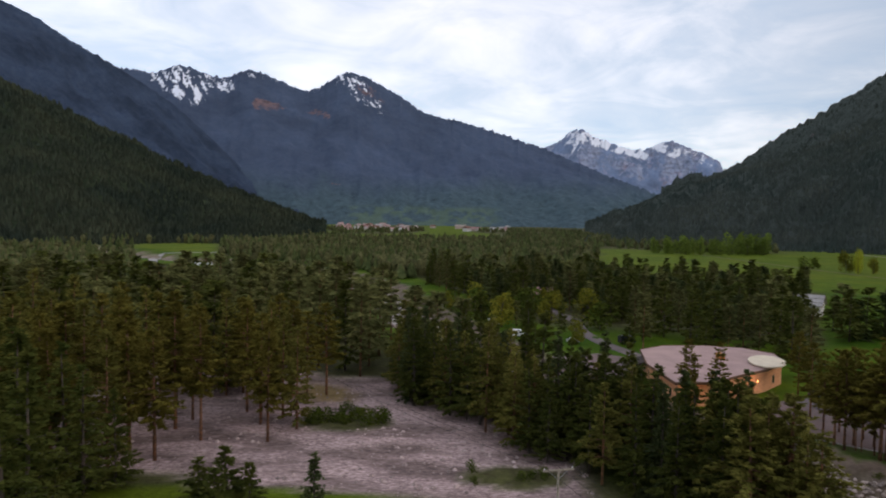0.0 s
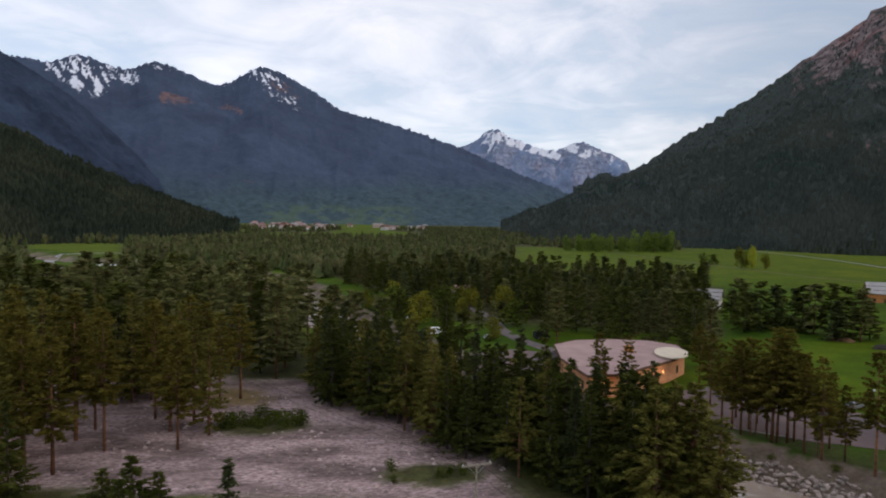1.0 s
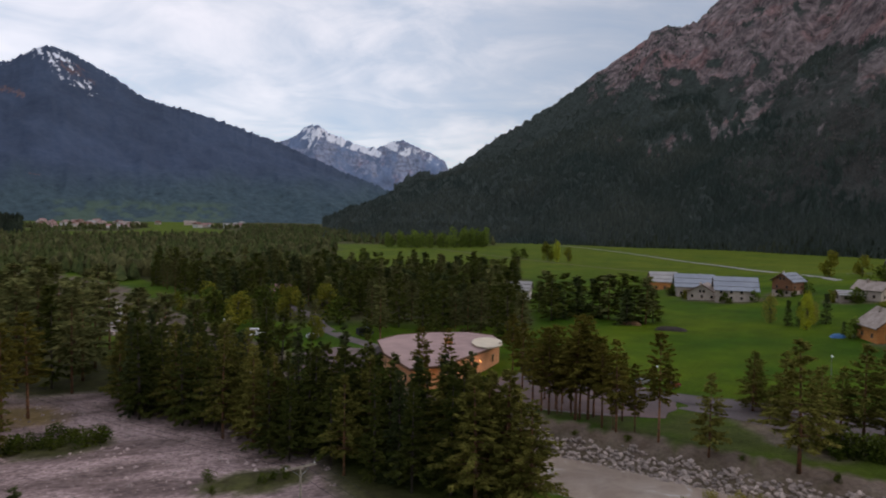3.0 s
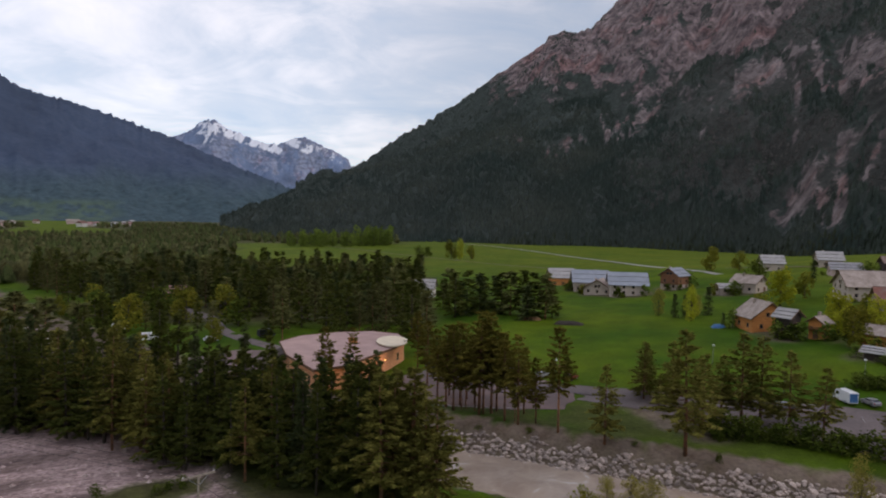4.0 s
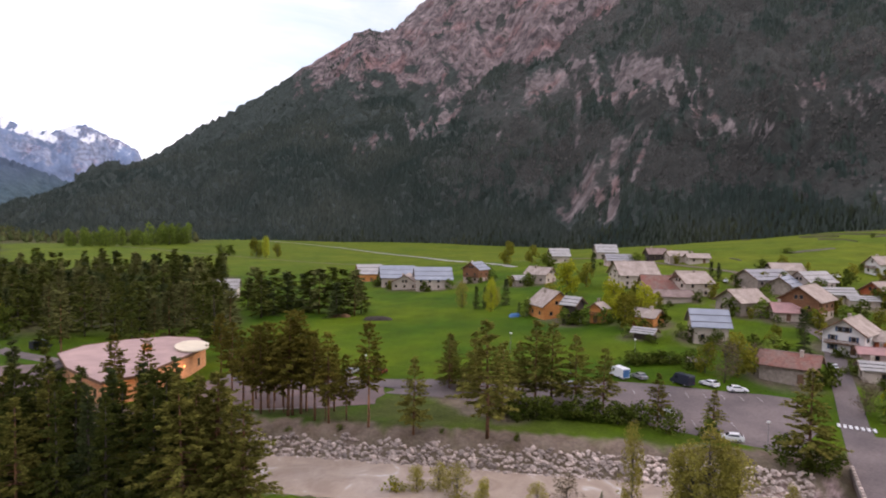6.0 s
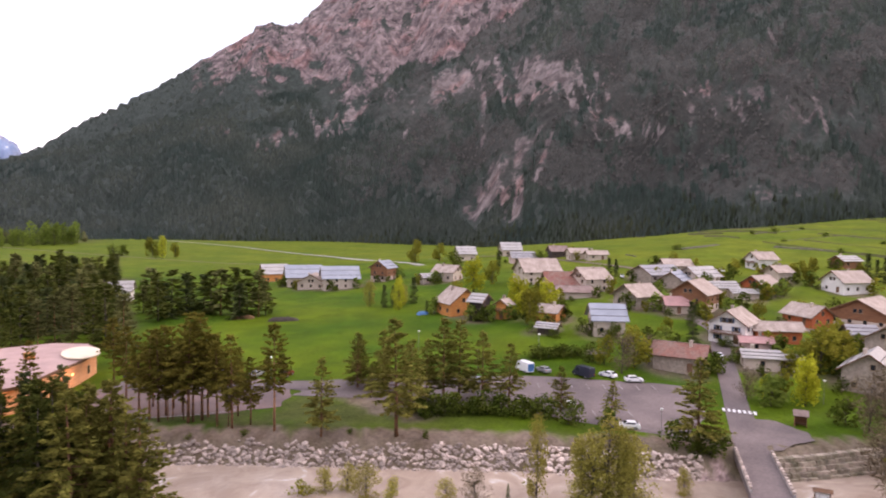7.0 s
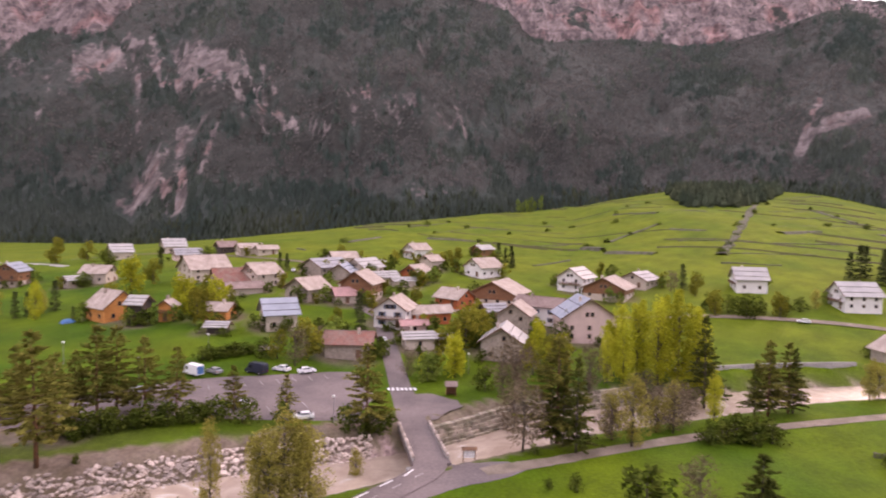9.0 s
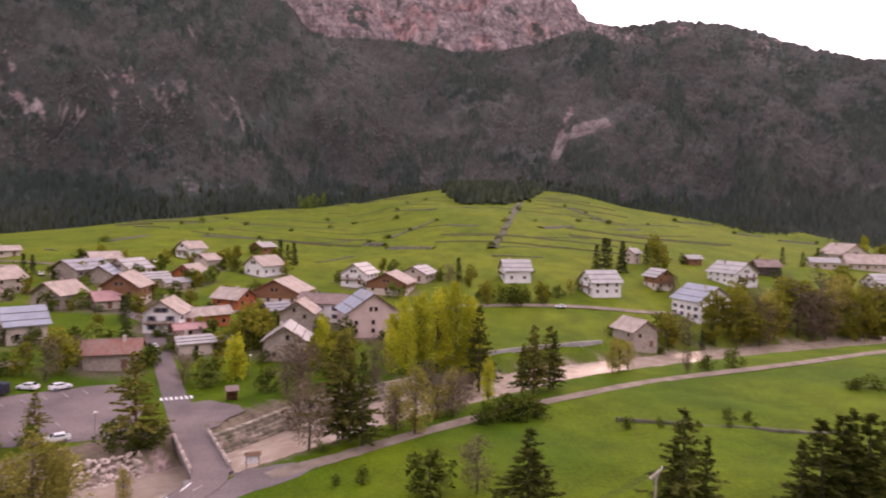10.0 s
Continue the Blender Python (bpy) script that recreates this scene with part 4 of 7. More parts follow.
# ---------- trees ----------
def tufts(centres, sizes, rng, flat=0.0, count=3, spread=0.5, slim=0.6):
    """Small crossed leaf cards round each centre: (verts, faces). flat: how level they lie."""
    c = np.repeat(np.asarray(centres, float), count, 0)
    s = np.repeat(np.asarray(sizes, float), count)
    k = len(c)
    c = c + rng.normal(0, spread, (k, 3)) * s[:, None] * (1, 1, 0.6)
    a = rng.normal(0, 1, (k, 3)) * (1, 1, 1 - flat)
    a /= np.linalg.norm(a, axis=1)[:, None]
    b = rng.normal(0, 1, (k, 3)) * (1, 1, 1 - flat)
    b -= a * (a * b).sum(1)[:, None]
    b /= np.linalg.norm(b, axis=1)[:, None]
    s = s * rng.uniform(0.6, 1.3, k)
    a, b = a * s[:, None], b * (s * slim)[:, None]
    v = np.stack([c - a, c - 0.15 * a + b, c + a, c - 0.1 * a - b], 1).reshape(-1, 3)
    f = np.arange(4 * k).reshape(-1, 4)
    return v, f


def cards(name, centres, sizes, mat, rng, **kw):
    v, f = tufts(centres, sizes, rng, **kw)
    me = bpy.data.meshes.new(name)
    me.from_pydata(v.tolist(), [], f.tolist())
    me.materials.append(mat)
    return me


def sprays(name, base, way, length, width, mat, rng):
    """Flat needle sprays: each a slim leaf shape from its base along a direction, lying nearly level."""
    base, way = np.asarray(base, float), np.asarray(way, float)
    n = len(base)
    way = way / np.linalg.norm(way, axis=1)[:, None]
    tilt = np.stack([rng.normal(0, 1.0, n), rng.normal(0, 1.0, n), np.ones(n)], -1)
    wide = np.cross(way, tilt)
    wide /= np.linalg.norm(wide, axis=1)[:, None]
    length, width = np.asarray(length)[:, None], np.asarray(width)[:, None]
    v = np.stack([base + wide * width, base + way * length, base - wide * width], 1).reshape(-1, 3)
    me = bpy.data.meshes.new(name)
    me.from_pydata(v.tolist(), [], np.arange(3 * n).reshape(-1, 3).tolist())
    me.materials.append(mat)
    return me


def conifer_meshes(rng, height, bare, spread, taper, mat, bark, whorls, arms, lean=0.02, card=0.26, count=8, space=0.46):
    """Trunk and crown of a conifer: whorls of branches from `bare` of its height to the tip, with needle sprays along them."""
    solid = Solid()
    bend = rng.uniform(-lean, lean, 2) * height
    pts = [(bend[0] * t * t, bend[1] * t * t, height * t - 0.3) for t in (0, 0.25, 0.5, 0.75, 0.97)]
    r0 = 0.011 * height + 0.03
    solid.tube(pts, [r0, r0 * 0.8, r0 * 0.6, r0 * 0.35, 0.03], 7)
    base_at, ways, lens, wides = [], [], [], []
    for w in range(whorls):
        t = bare + (1 - bare) * (w + rng.uniform(0, 0.5)) / whorls
        q = (t - bare) / (1 - bare)
        full = spread * height * (min(1.0, 0.5 + q * 3.0) if taper < 1 else 1.0) * (1 - q) ** taper + 0.22
        full *= rng.uniform(0.78, 1.15)
        turn = rng.uniform(0, 6.28)
        for k in range(arms):
            if rng.random() < 0.14:
                continue
            ang = turn + 6.283 * k / arms + rng.uniform(-0.4, 0.4)
            reach = full * rng.uniform(0.55, 1.15)
            root = np.array([bend[0] * t * t, bend[1] * t * t, height * min(0.985, t + rng.normal(0, 0.33) * (1 - bare) / whorls)])
            droop = rng.uniform(-0.05, 0.30) * (1 - q) - 0.35 * q
            out = np.array([math.cos(ang), math.sin(ang), -droop])
            flat = np.array([-math.sin(ang), math.cos(ang), 0.0])
            if reach > 2.0 and card < 0.5:
                solid.tube([root, root + out * reach * 0.9], [0.04 * (1 - q) + 0.02, 0.012], 3)
            steps = max(2, int(reach / space))
            for j in range(steps):
                k2 = (0.16 if taper >= 0.9 else 0.30) + 0.72 * (j + rng.uniform(0, 0.8)) / steps
                size = (card + 0.10 * (1 - q)) * 1.75 * (1.1 - 0.35 * k2)
                for m in range(count):
                    swing = (m / max(1, count - 1) - 0.5) * 2.3 + rng.uniform(-0.35, 0.35)
                    base_at.append(root + out * reach * k2 + np.array([0, 0, rng.uniform(-0.20, 0.14)]))
                    ways.append(out * math.cos(swing) + flat * math.sin(swing) + np.array([0, 0, rng.uniform(-0.42, 0.22)]))
                    lens.append(size * rng.uniform(0.7, 1.25))
                    wides.append(size * rng.uniform(0.20, 0.33))
    for m in range(6):
        base_at.append(np.array([bend[0], bend[1], height * (0.94 + 0.008 * m)]))
        ways.append(np.array([math.cos(m * 2.1) * 0.6, math.sin(m * 2.1) * 0.6, 1.0]))
        lens.append(0.55)
        wides.append(0.1)
    return solid.mesh("trunk", bark, True), sprays("crown", base_at, ways, lens, wides, mat, rng)


def broadleaf_meshes(rng, height, width, mat, bark, lumps, leaves, low=0.25, leaf=0.28, slim=False, thin=0.6):
    solid = Solid()
    r0 = 0.014 * height + 0.04
    solid.tube([(0, 0, -0.3), (0.03 * height * rng.uniform(-1, 1), 0, height * 0.35), (0, 0.02 * height, height * 0.8)], [r0, r0 * 0.7, 0.03], 7)
    centres, sizes = [], []
    for k in range(lumps):
        t = low + (0.95 - low) * (k + rng.uniform(0, 1)) / lumps
        prof = math.sin(math.pi * min(1, (t - low) / (1 - low) * 0.86 + 0.14)) ** 0.7
        ang, rad = rng.uniform(0, 6.28), width * 0.5 * prof * rng.uniform(0.25, 0.85)
        c = np.array([math.cos(ang) * rad, math.sin(ang) * rad, height * t])
        solid.tube([(0, 0, max(0.1, height * t * 0.72)), tuple(c)], [r0 * 0.35, 0.02], 4)
        size = width * (0.16 if slim else 0.20) * rng.uniform(0.7, 1.3)
        n = int(leaves / lumps)
        d = rng.normal(0, 1, (n, 3))
        d /= np.linalg.norm(d, axis=1)[:, None]
        d *= (rng.uniform(0.35, 1, n) ** 0.5)[:, None] * size * (1, 1, 1.15 if not slim else 1.7)
        centres += list(c + d)
        sizes += [leaf] * n
    return solid.mesh("trunk", bark, True), cards("crown", centres, sizes, mat, rng, count=1, spread=0.1, slim=thin)


KINDS = {}
BUSHES = ("bush", "thicket", "bushlight", "shrub")


def joined(trunk, crown):
    """Stem and leaves of a bush in one mesh."""
    v = [tuple(p.co) for me in (trunk, crown) for p in me.vertices]
    k = len(trunk.vertices)
    f = [tuple(p.vertices) for p in trunk.polygons] + [tuple(i + k for i in p.vertices) for p in crown.polygons]
    me = mesh_of("bush", v, f, trunk.materials[0])
    me.materials.append(crown.materials[0])
    me.polygons.foreach_set("material_index", [0] * len(trunk.polygons) + [1] * len(crown.polygons))
    return me


def kind_of_tree(key, name, category, label, meshes):
    KINDS[key] = (name, category, label, [joined(*m) for m in meshes] if key in BUSHES else meshes)


rng = np.random.default_rng(7)
FAR = dict(card=0.72, count=5, space=0.85)
kind_of_tree("pine", "pine_tree", "pine", "tall Scots pine with bare reddish trunk and ragged crown", [conifer_meshes(rng, 16, b, 0.19, 0.62, PINE, BARK, 16, 8, card=0.30) for b in (0.36, 0.40, 0.27)])
kind_of_tree("fir", "conifer_tree", "conifer", "dark green conifer with layered branches", [conifer_meshes(rng, 15, b, 0.285, 1.0, FIR, BARK_GREY, 15, 8) for b in (0.12, 0.07, 0.18)])
kind_of_tree("spruce", "spruce_tree", "spruce", "slender dark spruce with drooping branches", [conifer_meshes(rng, 15, 0.05, s, 1.0, SPRUCE, BARK_GREY, 20, 7, space=0.5) for s in (0.19, 0.23)])
kind_of_tree("cone", "pine_tree", "pine", "olive green pine with a broad conical crown", [conifer_meshes(rng, 15, b, 0.25, 0.85, CONE, BARK, 16, 8, card=0.28) for b in (0.10, 0.16, 0.22)])
kind_of_tree("pine2", "pine_tree", "pine", "Scots pine with an olive green crown in the woods", [conifer_meshes(rng, 16, b, 0.2, 0.5, PINE_DIM, BARK, 13, 6, **FAR) for b in (0.15, 0.3)])
kind_of_tree("fir2", "conifer_tree", "conifer", "dark green conifer standing in dense woods", [conifer_meshes(rng, 15, b, 0.27, 0.8, FIR, BARK_GREY, 13, 6, **FAR) for b in (0.06, 0.12)])
kind_of_tree("spruce2", "spruce_tree", "spruce", "slender dark spruce standing in dense woods", [conifer_meshes(rng, 15, 0.06, 0.24, 1.0, SPRUCE, BARK_GREY, 13, 6, **FAR)])
kind_of_tree("leaf", "poplar_tree", "tree", "yellow-green poplar in fresh spring leaf", [broadleaf_meshes(rng, 14, w, LEAF, BARK_GREY, 34, 3800, low=0.08, leaf=0.21, slim=True) for w in (6.0, 7.0)])
kind_of_tree("broad", "broadleaf_tree", "tree", "round olive green broadleaf tree in spring leaf", [broadleaf_meshes(rng, 9, w, LEAF_OLIVE, BARK_GREY, 16, 1050, low=0.14, leaf=0.37) for w in (7.0, 8.0)])
kind_of_tree("stand", "broadleaf_tree", "tree", "light green broadleaf tree in a meadow stand", [broadleaf_meshes(rng, 20, w, LEAF_MID, BARK_GREY, 14, 330, low=0.06, leaf=1.15) for w in (13.0, 16.0)])
kind_of_tree("leafb", "broadleaf_tree", "tree", "yellow-green broadleaf tree in fresh leaf", [broadleaf_meshes(rng, 9, 7.5, LEAF, BARK_GREY, 16, 1300, low=0.12, leaf=0.33)])
kind_of_tree("shrub", "small_tree", "tree", "small green garden tree in leaf", [broadleaf_meshes(rng, 5, 4.4, m, BARK_GREY, 10, 210, low=0.12, leaf=0.42) for m in (LEAF_OLIVE, LEAF_MID, LEAF_DARK)])
kind_of_tree("young", "willow_tree", "tree", "pale yellowish willow just coming into leaf", [broadleaf_meshes(rng, 10, w, CATKIN, BARK_GREY, 28, 3600, low=0.08, leaf=0.18, thin=0.4) for w in (6.0, 5.0)])
kind_of_tree("bare", "bare_tree", "tree", "brownish tree with still bare twigs", [broadleaf_meshes(rng, 9, w, TWIG, BARK_GREY, 20, 900, low=0.15, leaf=0.55, thin=0.10) for w in (7.0,)])
kind_of_tree("bush", "bush", "bush", "low rounded green bush", [broadleaf_meshes(rng, 2.6, w, LEAF_DARK, BARK_GREY, 10, 320, low=0.1, leaf=0.25) for w in (4.0, 5.0)])
kind_of_tree("thicket", "bush", "bush", "tall dense dark green bush", [broadleaf_meshes(rng, 5, w, LEAF_DARK, BARK_GREY, 12, 420, low=0.06, leaf=0.34) for w in (5.5, 7.0)])
kind_of_tree("bushlight", "bush", "bush", "low yellow-green bush in fresh leaf", [broadleaf_meshes(rng, 2.6, w, LEAF_OLIVE, BARK_GREY, 10, 420, low=0.1, leaf=0.22) for w in (4.0,)])
KIND_HEIGHT = {"stand": 20, "thicket": 5, "cone": 15, "shrub": 5, "leafb": 9, "pine2": 16, "fir2": 15, "spruce2": 15, "pine": 16, "fir": 15, "spruce": 15, "leaf": 14, "broad": 9, "young": 10, "bare": 9, "bush": 2.6, "bushlight": 2.6}
planted = []


def plant(key, x, y, height, group="", wide=1.0):
    name, category, label, meshes = KINDS[key]
    i = len(planted)
    k = height / KIND_HEIGHT[key]
    z = float(ground(np.array([x]), np.array([y]))[0])
    m = pose(x, y, z, 0, 0, (i * 137.5) % 360) @ Matrix.Diagonal((k * wide, k * wide, k, 1))
    if key in BUSHES:
        ob = tagged(new(name, meshes[i % len(meshes)]), label, category, group)
        ob.matrix_basis = m
    else:
        ob = thing(name, m, label, category, group)
        part("trunk", meshes[i % len(meshes)][0], ob)
        part("crown", meshes[i % len(meshes)][1], ob)
    planted.append((x, y))
    return ob

# ---------- houses ----------
def window_meshes(w, h):
    """A frame ring, its pane and its sill."""
    t = 0.09
    outer = [(-w / 2, 0), (w / 2, 0), (w / 2, h), (-w / 2, h)]
    inner = [(-w / 2 + t, t), (w / 2 - t, t), (w / 2 - t, h - t), (-w / 2 + t, h - t)]
    v = [(x, y, z) for y in (-0.06, 0.05) for x, z in outer + inner]
    f = []
    for k in range(4):
        j = (k + 1) % 4
        f += [(k, j, 4 + j, 4 + k), (8 + j, 8 + k, 12 + k, 12 + j), (j, k, 8 + k, 8 + j), (4 + k, 4 + j, 12 + j, 12 + k)]
    sill = Solid().box(-w / 2 - 0.12, w / 2 + 0.12, -0.14, 0.05, -0.1, -0.002)
    pane = Solid().box(-w / 2 + t, w / 2 - t, -0.015, 0.03, t, h - t)
    return mesh_of("window", v, f, FRAME), pane.mesh("pane", GLASS), sill.mesh("sill", FRAME)


WINDOW, PANE, SILL = window_meshes(1.15, 1.35)
DOOR_MESH = Solid().box(-0.55, 0.55, -0.07, 0.04, 0, 2.1).box(-0.68, -0.55, -0.1, 0.04, 0, 2.25).box(0.55, 0.68, -0.1, 0.04, 0, 2.25).box(-0.55, 0.55, -0.1, 0.04, 2.1, 2.25).mesh("door", TRIM)
SHUTTER_MESH = Solid().box(-0.28, 0.28, -0.05, 0.0, 0, 1.35).box(-0.24, 0.24, -0.065, -0.05, 0.2, 0.3).box(-0.24, 0.24, -0.065, -0.05, 1.05, 1.15).mesh("shutter", SHUTTER)
WORDS = {"cream": "cream rendered", "white": "white rendered", "stone": "rubble stone", "pink": "pink rendered", "orange": "orange larch-boarded", "red": "red-brown boarded", "brown": "brown boarded", "dark": "dark boarded"}
TOPS = {"beige": "weathered beige roof", "grey": "grey sheet-metal roof", "blue": "blue-grey sheet-metal roof", "pale": "pale sheet-metal roof", "rust": "rusty red roof", "brown": "brown roof", "pink": "pinkish tiled roof"}


def house(x, y, turn, L, W, h, wall, roof, pitch=39.0, balcony=False, shutters=False, n=0):
    """A gabled house, its ridge along its own x axis."""
    corners = [pose(x, y, 0, 0, 0, turn) @ Vector((a * L / 2, b * W / 2, 0)) for a in (-1, 1) for b in (-1, 1)]
    zs = ground(np.array([c.x for c in corners]), np.array([c.y for c in corners]))
    z = float(zs.mean())
    deep = z - float(zs.min()) + 1.0
    label = f"{WORDS[wall]} house with a {TOPS[roof]}" if h > 2.6 else f"low {WORDS[wall]} shed with a {TOPS[roof]}"
    ob = thing("house" if h > 2.6 else "shed", pose(x, y, z, 0, 0, turn), label, "house" if h > 2.6 else "shed", "houses of the village")
    rise = W / 2 * math.tan(radians(pitch))
    upper = wall
    lower_h = h
    boards = wall in ("orange", "red", "brown") and h > 3.4
    if boards:
        lower_h = min(2.4, h * 0.45)
    body = Solid()
    ring = [(-L / 2, -W / 2, -deep), (-L / 2, W / 2, -deep), (-L / 2, W / 2, h), (-L / 2, 0, h + rise), (-L / 2, -W / 2, h)]
    if boards:
        ring[0], ring[1] = (-L / 2, -W / 2, lower_h), (-L / 2, W / 2, lower_h)
        base = Solid().box(-L / 2 + 0.05, L / 2 - 0.05, -W / 2 + 0.05, W / 2 - 0.05, -deep, lower_h)
        part("plinth", base.mesh("plinth", WALLS["cream" if wall == "brown" else wall]), ob, "rendered ground floor" if wall == "brown" else "boarded ground floor")
    body.prism(ring[::-1], (L, 0, 0))
    walls = part("wall", body.mesh("wall", WALLS[upper]), ob)
    o, t = 0.95, 0.22
    ty = math.tan(radians(pitch))
    e, hr = W / 2 + o, h + rise
    ring = [(-L / 2 - o, -e, h - o * ty), (-L / 2 - o, 0, hr), (-L / 2 - o, e, h - o * ty), (-L / 2 - o, e, h - o * ty + t), (-L / 2 - o, 0, hr + t), (-L / 2 - o, -e, h - o * ty + t)]
    s = Solid()
    shift = Vector((L + 2 * o, 0, 0))
    a = [Vector(p) for p in ring]
    s.add([*a, *(p + shift for p in a)], [(0, 6, 7, 1), (1, 7, 8, 2), (2, 8, 9, 3), (3, 9, 10, 4), (4, 10, 11, 5), (5, 11, 6, 0), (0, 1, 4, 5), (1, 2, 3, 4), (6, 11, 10, 7), (7, 10, 9, 8)])
    top = part("roof", s.mesh("roof", ROOFS[roof]), ob, TOPS[roof])
    for end in (-1, 1):
        xx = end * (L / 2 + o)
        lath = Solid()
        for side in (-1, 1):
            lath.prism([(xx, side * e, h - o * ty - 0.12), (xx, side * 0.02, hr - 0.12), (xx, side * 0.02, hr + t + 0.03), (xx, side * e, h - o * ty + t + 0.03)], (end * 0.06, 0, 0))
        part("bargeboard", lath.mesh("bargeboard", TRIM), top)
    if roof in ("blue", "grey", "pale"):
        for side in (-1, 1):
            for k in (0.35, 0.72):
                yy = side * e * k
                zz = hr + t - abs(yy) * ty
                part("snow_guard", Solid().box(-L / 2 - o + 0.1, L / 2 + o - 0.1, yy - 0.06, yy + 0.06, zz - 0.06, zz + 0.10).mesh("snow_guard", GUARD), top, "dark snow guard rail")
    else:
        part("ridge_cap", Solid().box(-L / 2 - o, L / 2 + o, -0.18, 0.18, hr + t - 0.09, hr + t + 0.05).mesh("ridge_cap", ROOFS["brown" if roof == "rust" else roof]), top)
    if n % 3 != 2 and h > 2.6:
        cx, cy = L * (0.18 if n % 2 else -0.22), W * 0.12
        zc = hr - cy * ty
        ch = Solid().box(cx - 0.35, cx + 0.35, cy - 0.35, cy + 0.35, zc - 0.4, zc + 1.5).box(cx - 0.45, cx + 0.45, cy - 0.45, cy + 0.45, zc + 1.5, zc + 1.62)
        part("chimney", ch.mesh("chimney", WALLS["stone" if n % 2 else "cream"]), top, "rendered chimney")
    # windows, storey by storey
    if h > 2.6:
        storeys = max(1, int(h / 2.55))
        for side, span, off in ((0, L, W / 2), (1, W, L / 2), (2, L, W / 2), (3, W, L / 2)):
            rows = storeys + (1 if side in (1, 3) and rise > 2.0 else 0)
            for r in range(rows):
                zz = 0.85 + 2.6 * r if r < storeys else h + 0.1
                if r < storeys and zz + 1.45 > h:
                    zz = max(0.4, h - 1.6)
                count = max(1, int(span / 4.2)) if r < storeys else (1 if rise < 3 else 2)
                for k in range(count):
                    u = (k + 0.5) / count * span - span / 2
                    if r >= storeys:
                        u = (k + 0.5) / count * 3.2 - 1.6
                    if wall == "stone" and (k + r + side + n) % 3:
                        continue
                    m = pose(0, 0, 0, 0, 0, 90 * side) @ pose(u, -off - 0.004, zz)
                    if r == 0 and side == n % 4 and k == count // 2:
                        part("door", DOOR_MESH, ob, "wooden house door", pose(0, 0, 0, 0, 0, 90 * side) @ pose(u, -off - 0.004, 0.02))
                        continue
                    win = part("window", WINDOW, ob, "", m)
                    part("pane", PANE, win)
                    if x < 260:
                        part("sill", SILL, win)
                    if shutters:
                        for q in (-1, 1):
                            part("shutter", SHUTTER_MESH, win, "blue wooden shutter", pose(q * 0.9, 0, 0))
    if balcony:
        b = Solid()
        yb = W / 2 * 0.85
        b.box(-L / 2 - 1.2, -L / 2 + 0.02, -yb, yb, 2.55, 2.7).box(-L / 2 - 1.25, -L / 2 - 1.15, -yb, yb, 3.5, 3.62)
        k = 0
        while -yb + 0.3 * k < yb:
            b.box(-L / 2 - 1.23, -L / 2 - 1.17, -yb + 0.3 * k, -yb + 0.3 * k + 0.14, 2.7, 3.5)
            k += 1
        part("balcony", b.mesh("balcony", TRIM), ob, "wooden balcony")
    return ob


for k, (hx, hy, ht, hl, hw, hh, wall, roof, slope) in enumerate(VILLAGE):
    house(hx, hy, ht, hl, hw, hh, wall, roof, slope, balcony=wall in ("orange", "red", "brown", "white") and hh > 4.6, shutters=wall == "white" and hh > 5.5, n=k)

# ---------- roads, parking, bridge ----------
def laid(name, line, width, mat, label, category, least=-9.0, **kw):
    gx, gy, gz = ribbon(line, width, **kw)
    gz = np.maximum(gz, least)
    return tagged(new(name, sheet(name, gx, gy, gz, mat)), label, category, kind="structure")


ROAD = laid("road", [(70, 32.5), (84, 24.2), (91, 20.2), (96, 17.4), (101.2, 15.0), (106.3, 15.0), (115, 17.8), (123.8, 20.7), (133, 23.5), (140, 25.5), (149, 28.2)], 5.4, ASPHALT, "grey asphalt village road", "road", lift=0.10, least=0.08)
laid("village_street", [(146, 27.4), (168, 33.8), (188, 40), (213, 47.6), (224, 58)], 5.0, ASPHALT, "narrow grey asphalt village street", "road", lift=0.12)
laid("track", [(103, 6), (106, 1), (110.2, -6), (117, -16), (130, -38), (141, -61), (151, -86), (164, -135), (178, -185), (190, -260)], 3.4, PALE_DIRT, "dusty farm track beside the river", "track", wobble=0.3)
laid("upper_road", [(224, 60), (250, 66), (290, 90), (330, 150), (360, 210), (352, 300), (330, 420), (310, 620), (300, 800)], 3.0, DIRT, "pale country road through the hay meadows", "road", lift=0.25)
laid("meadow_road", [(318, 238), (340, 275), (378, 345), (430, 440), (485, 590), (515, 720), (530, 850)], 4.5, CONCRETE, "pale straight road across the hay meadows", "road", lift=0.5)
laid("village_lane", [(212, 49), (228, 30), (238, 4), (240, -28), (246, -60), (244, -100), (238, -140), (244, -190), (262, -260), (300, -330)], 4.0, PALE_DIRT, "pale lane above the river", "road", lift=0.25)
laid("valley_road", [(-150, 405), (-162, 430), (-193, 469), (-219, 507), (-241, 552), (-266, 620), (-250, 650), (-225, 660)], 7.0, CONCRETE, "pale winding road at the edge of the valley woods", "road", lift=0.35)
laid("campsite_road", [(62, 178), (57, 196), (52, 214), (50, 236), (52, 262), (44, 300)], 5.0, ASPHALT, "narrow grey asphalt road to the campsite", "road", lift=0.1)
laid("car_park_lane", [(80, 147), (88, 136), (96, 124), (104, 112), (112, 100), (120, 88)], 7.0, ASPHALT, "grey asphalt lane joining the car parks", "road", lift=0.14)


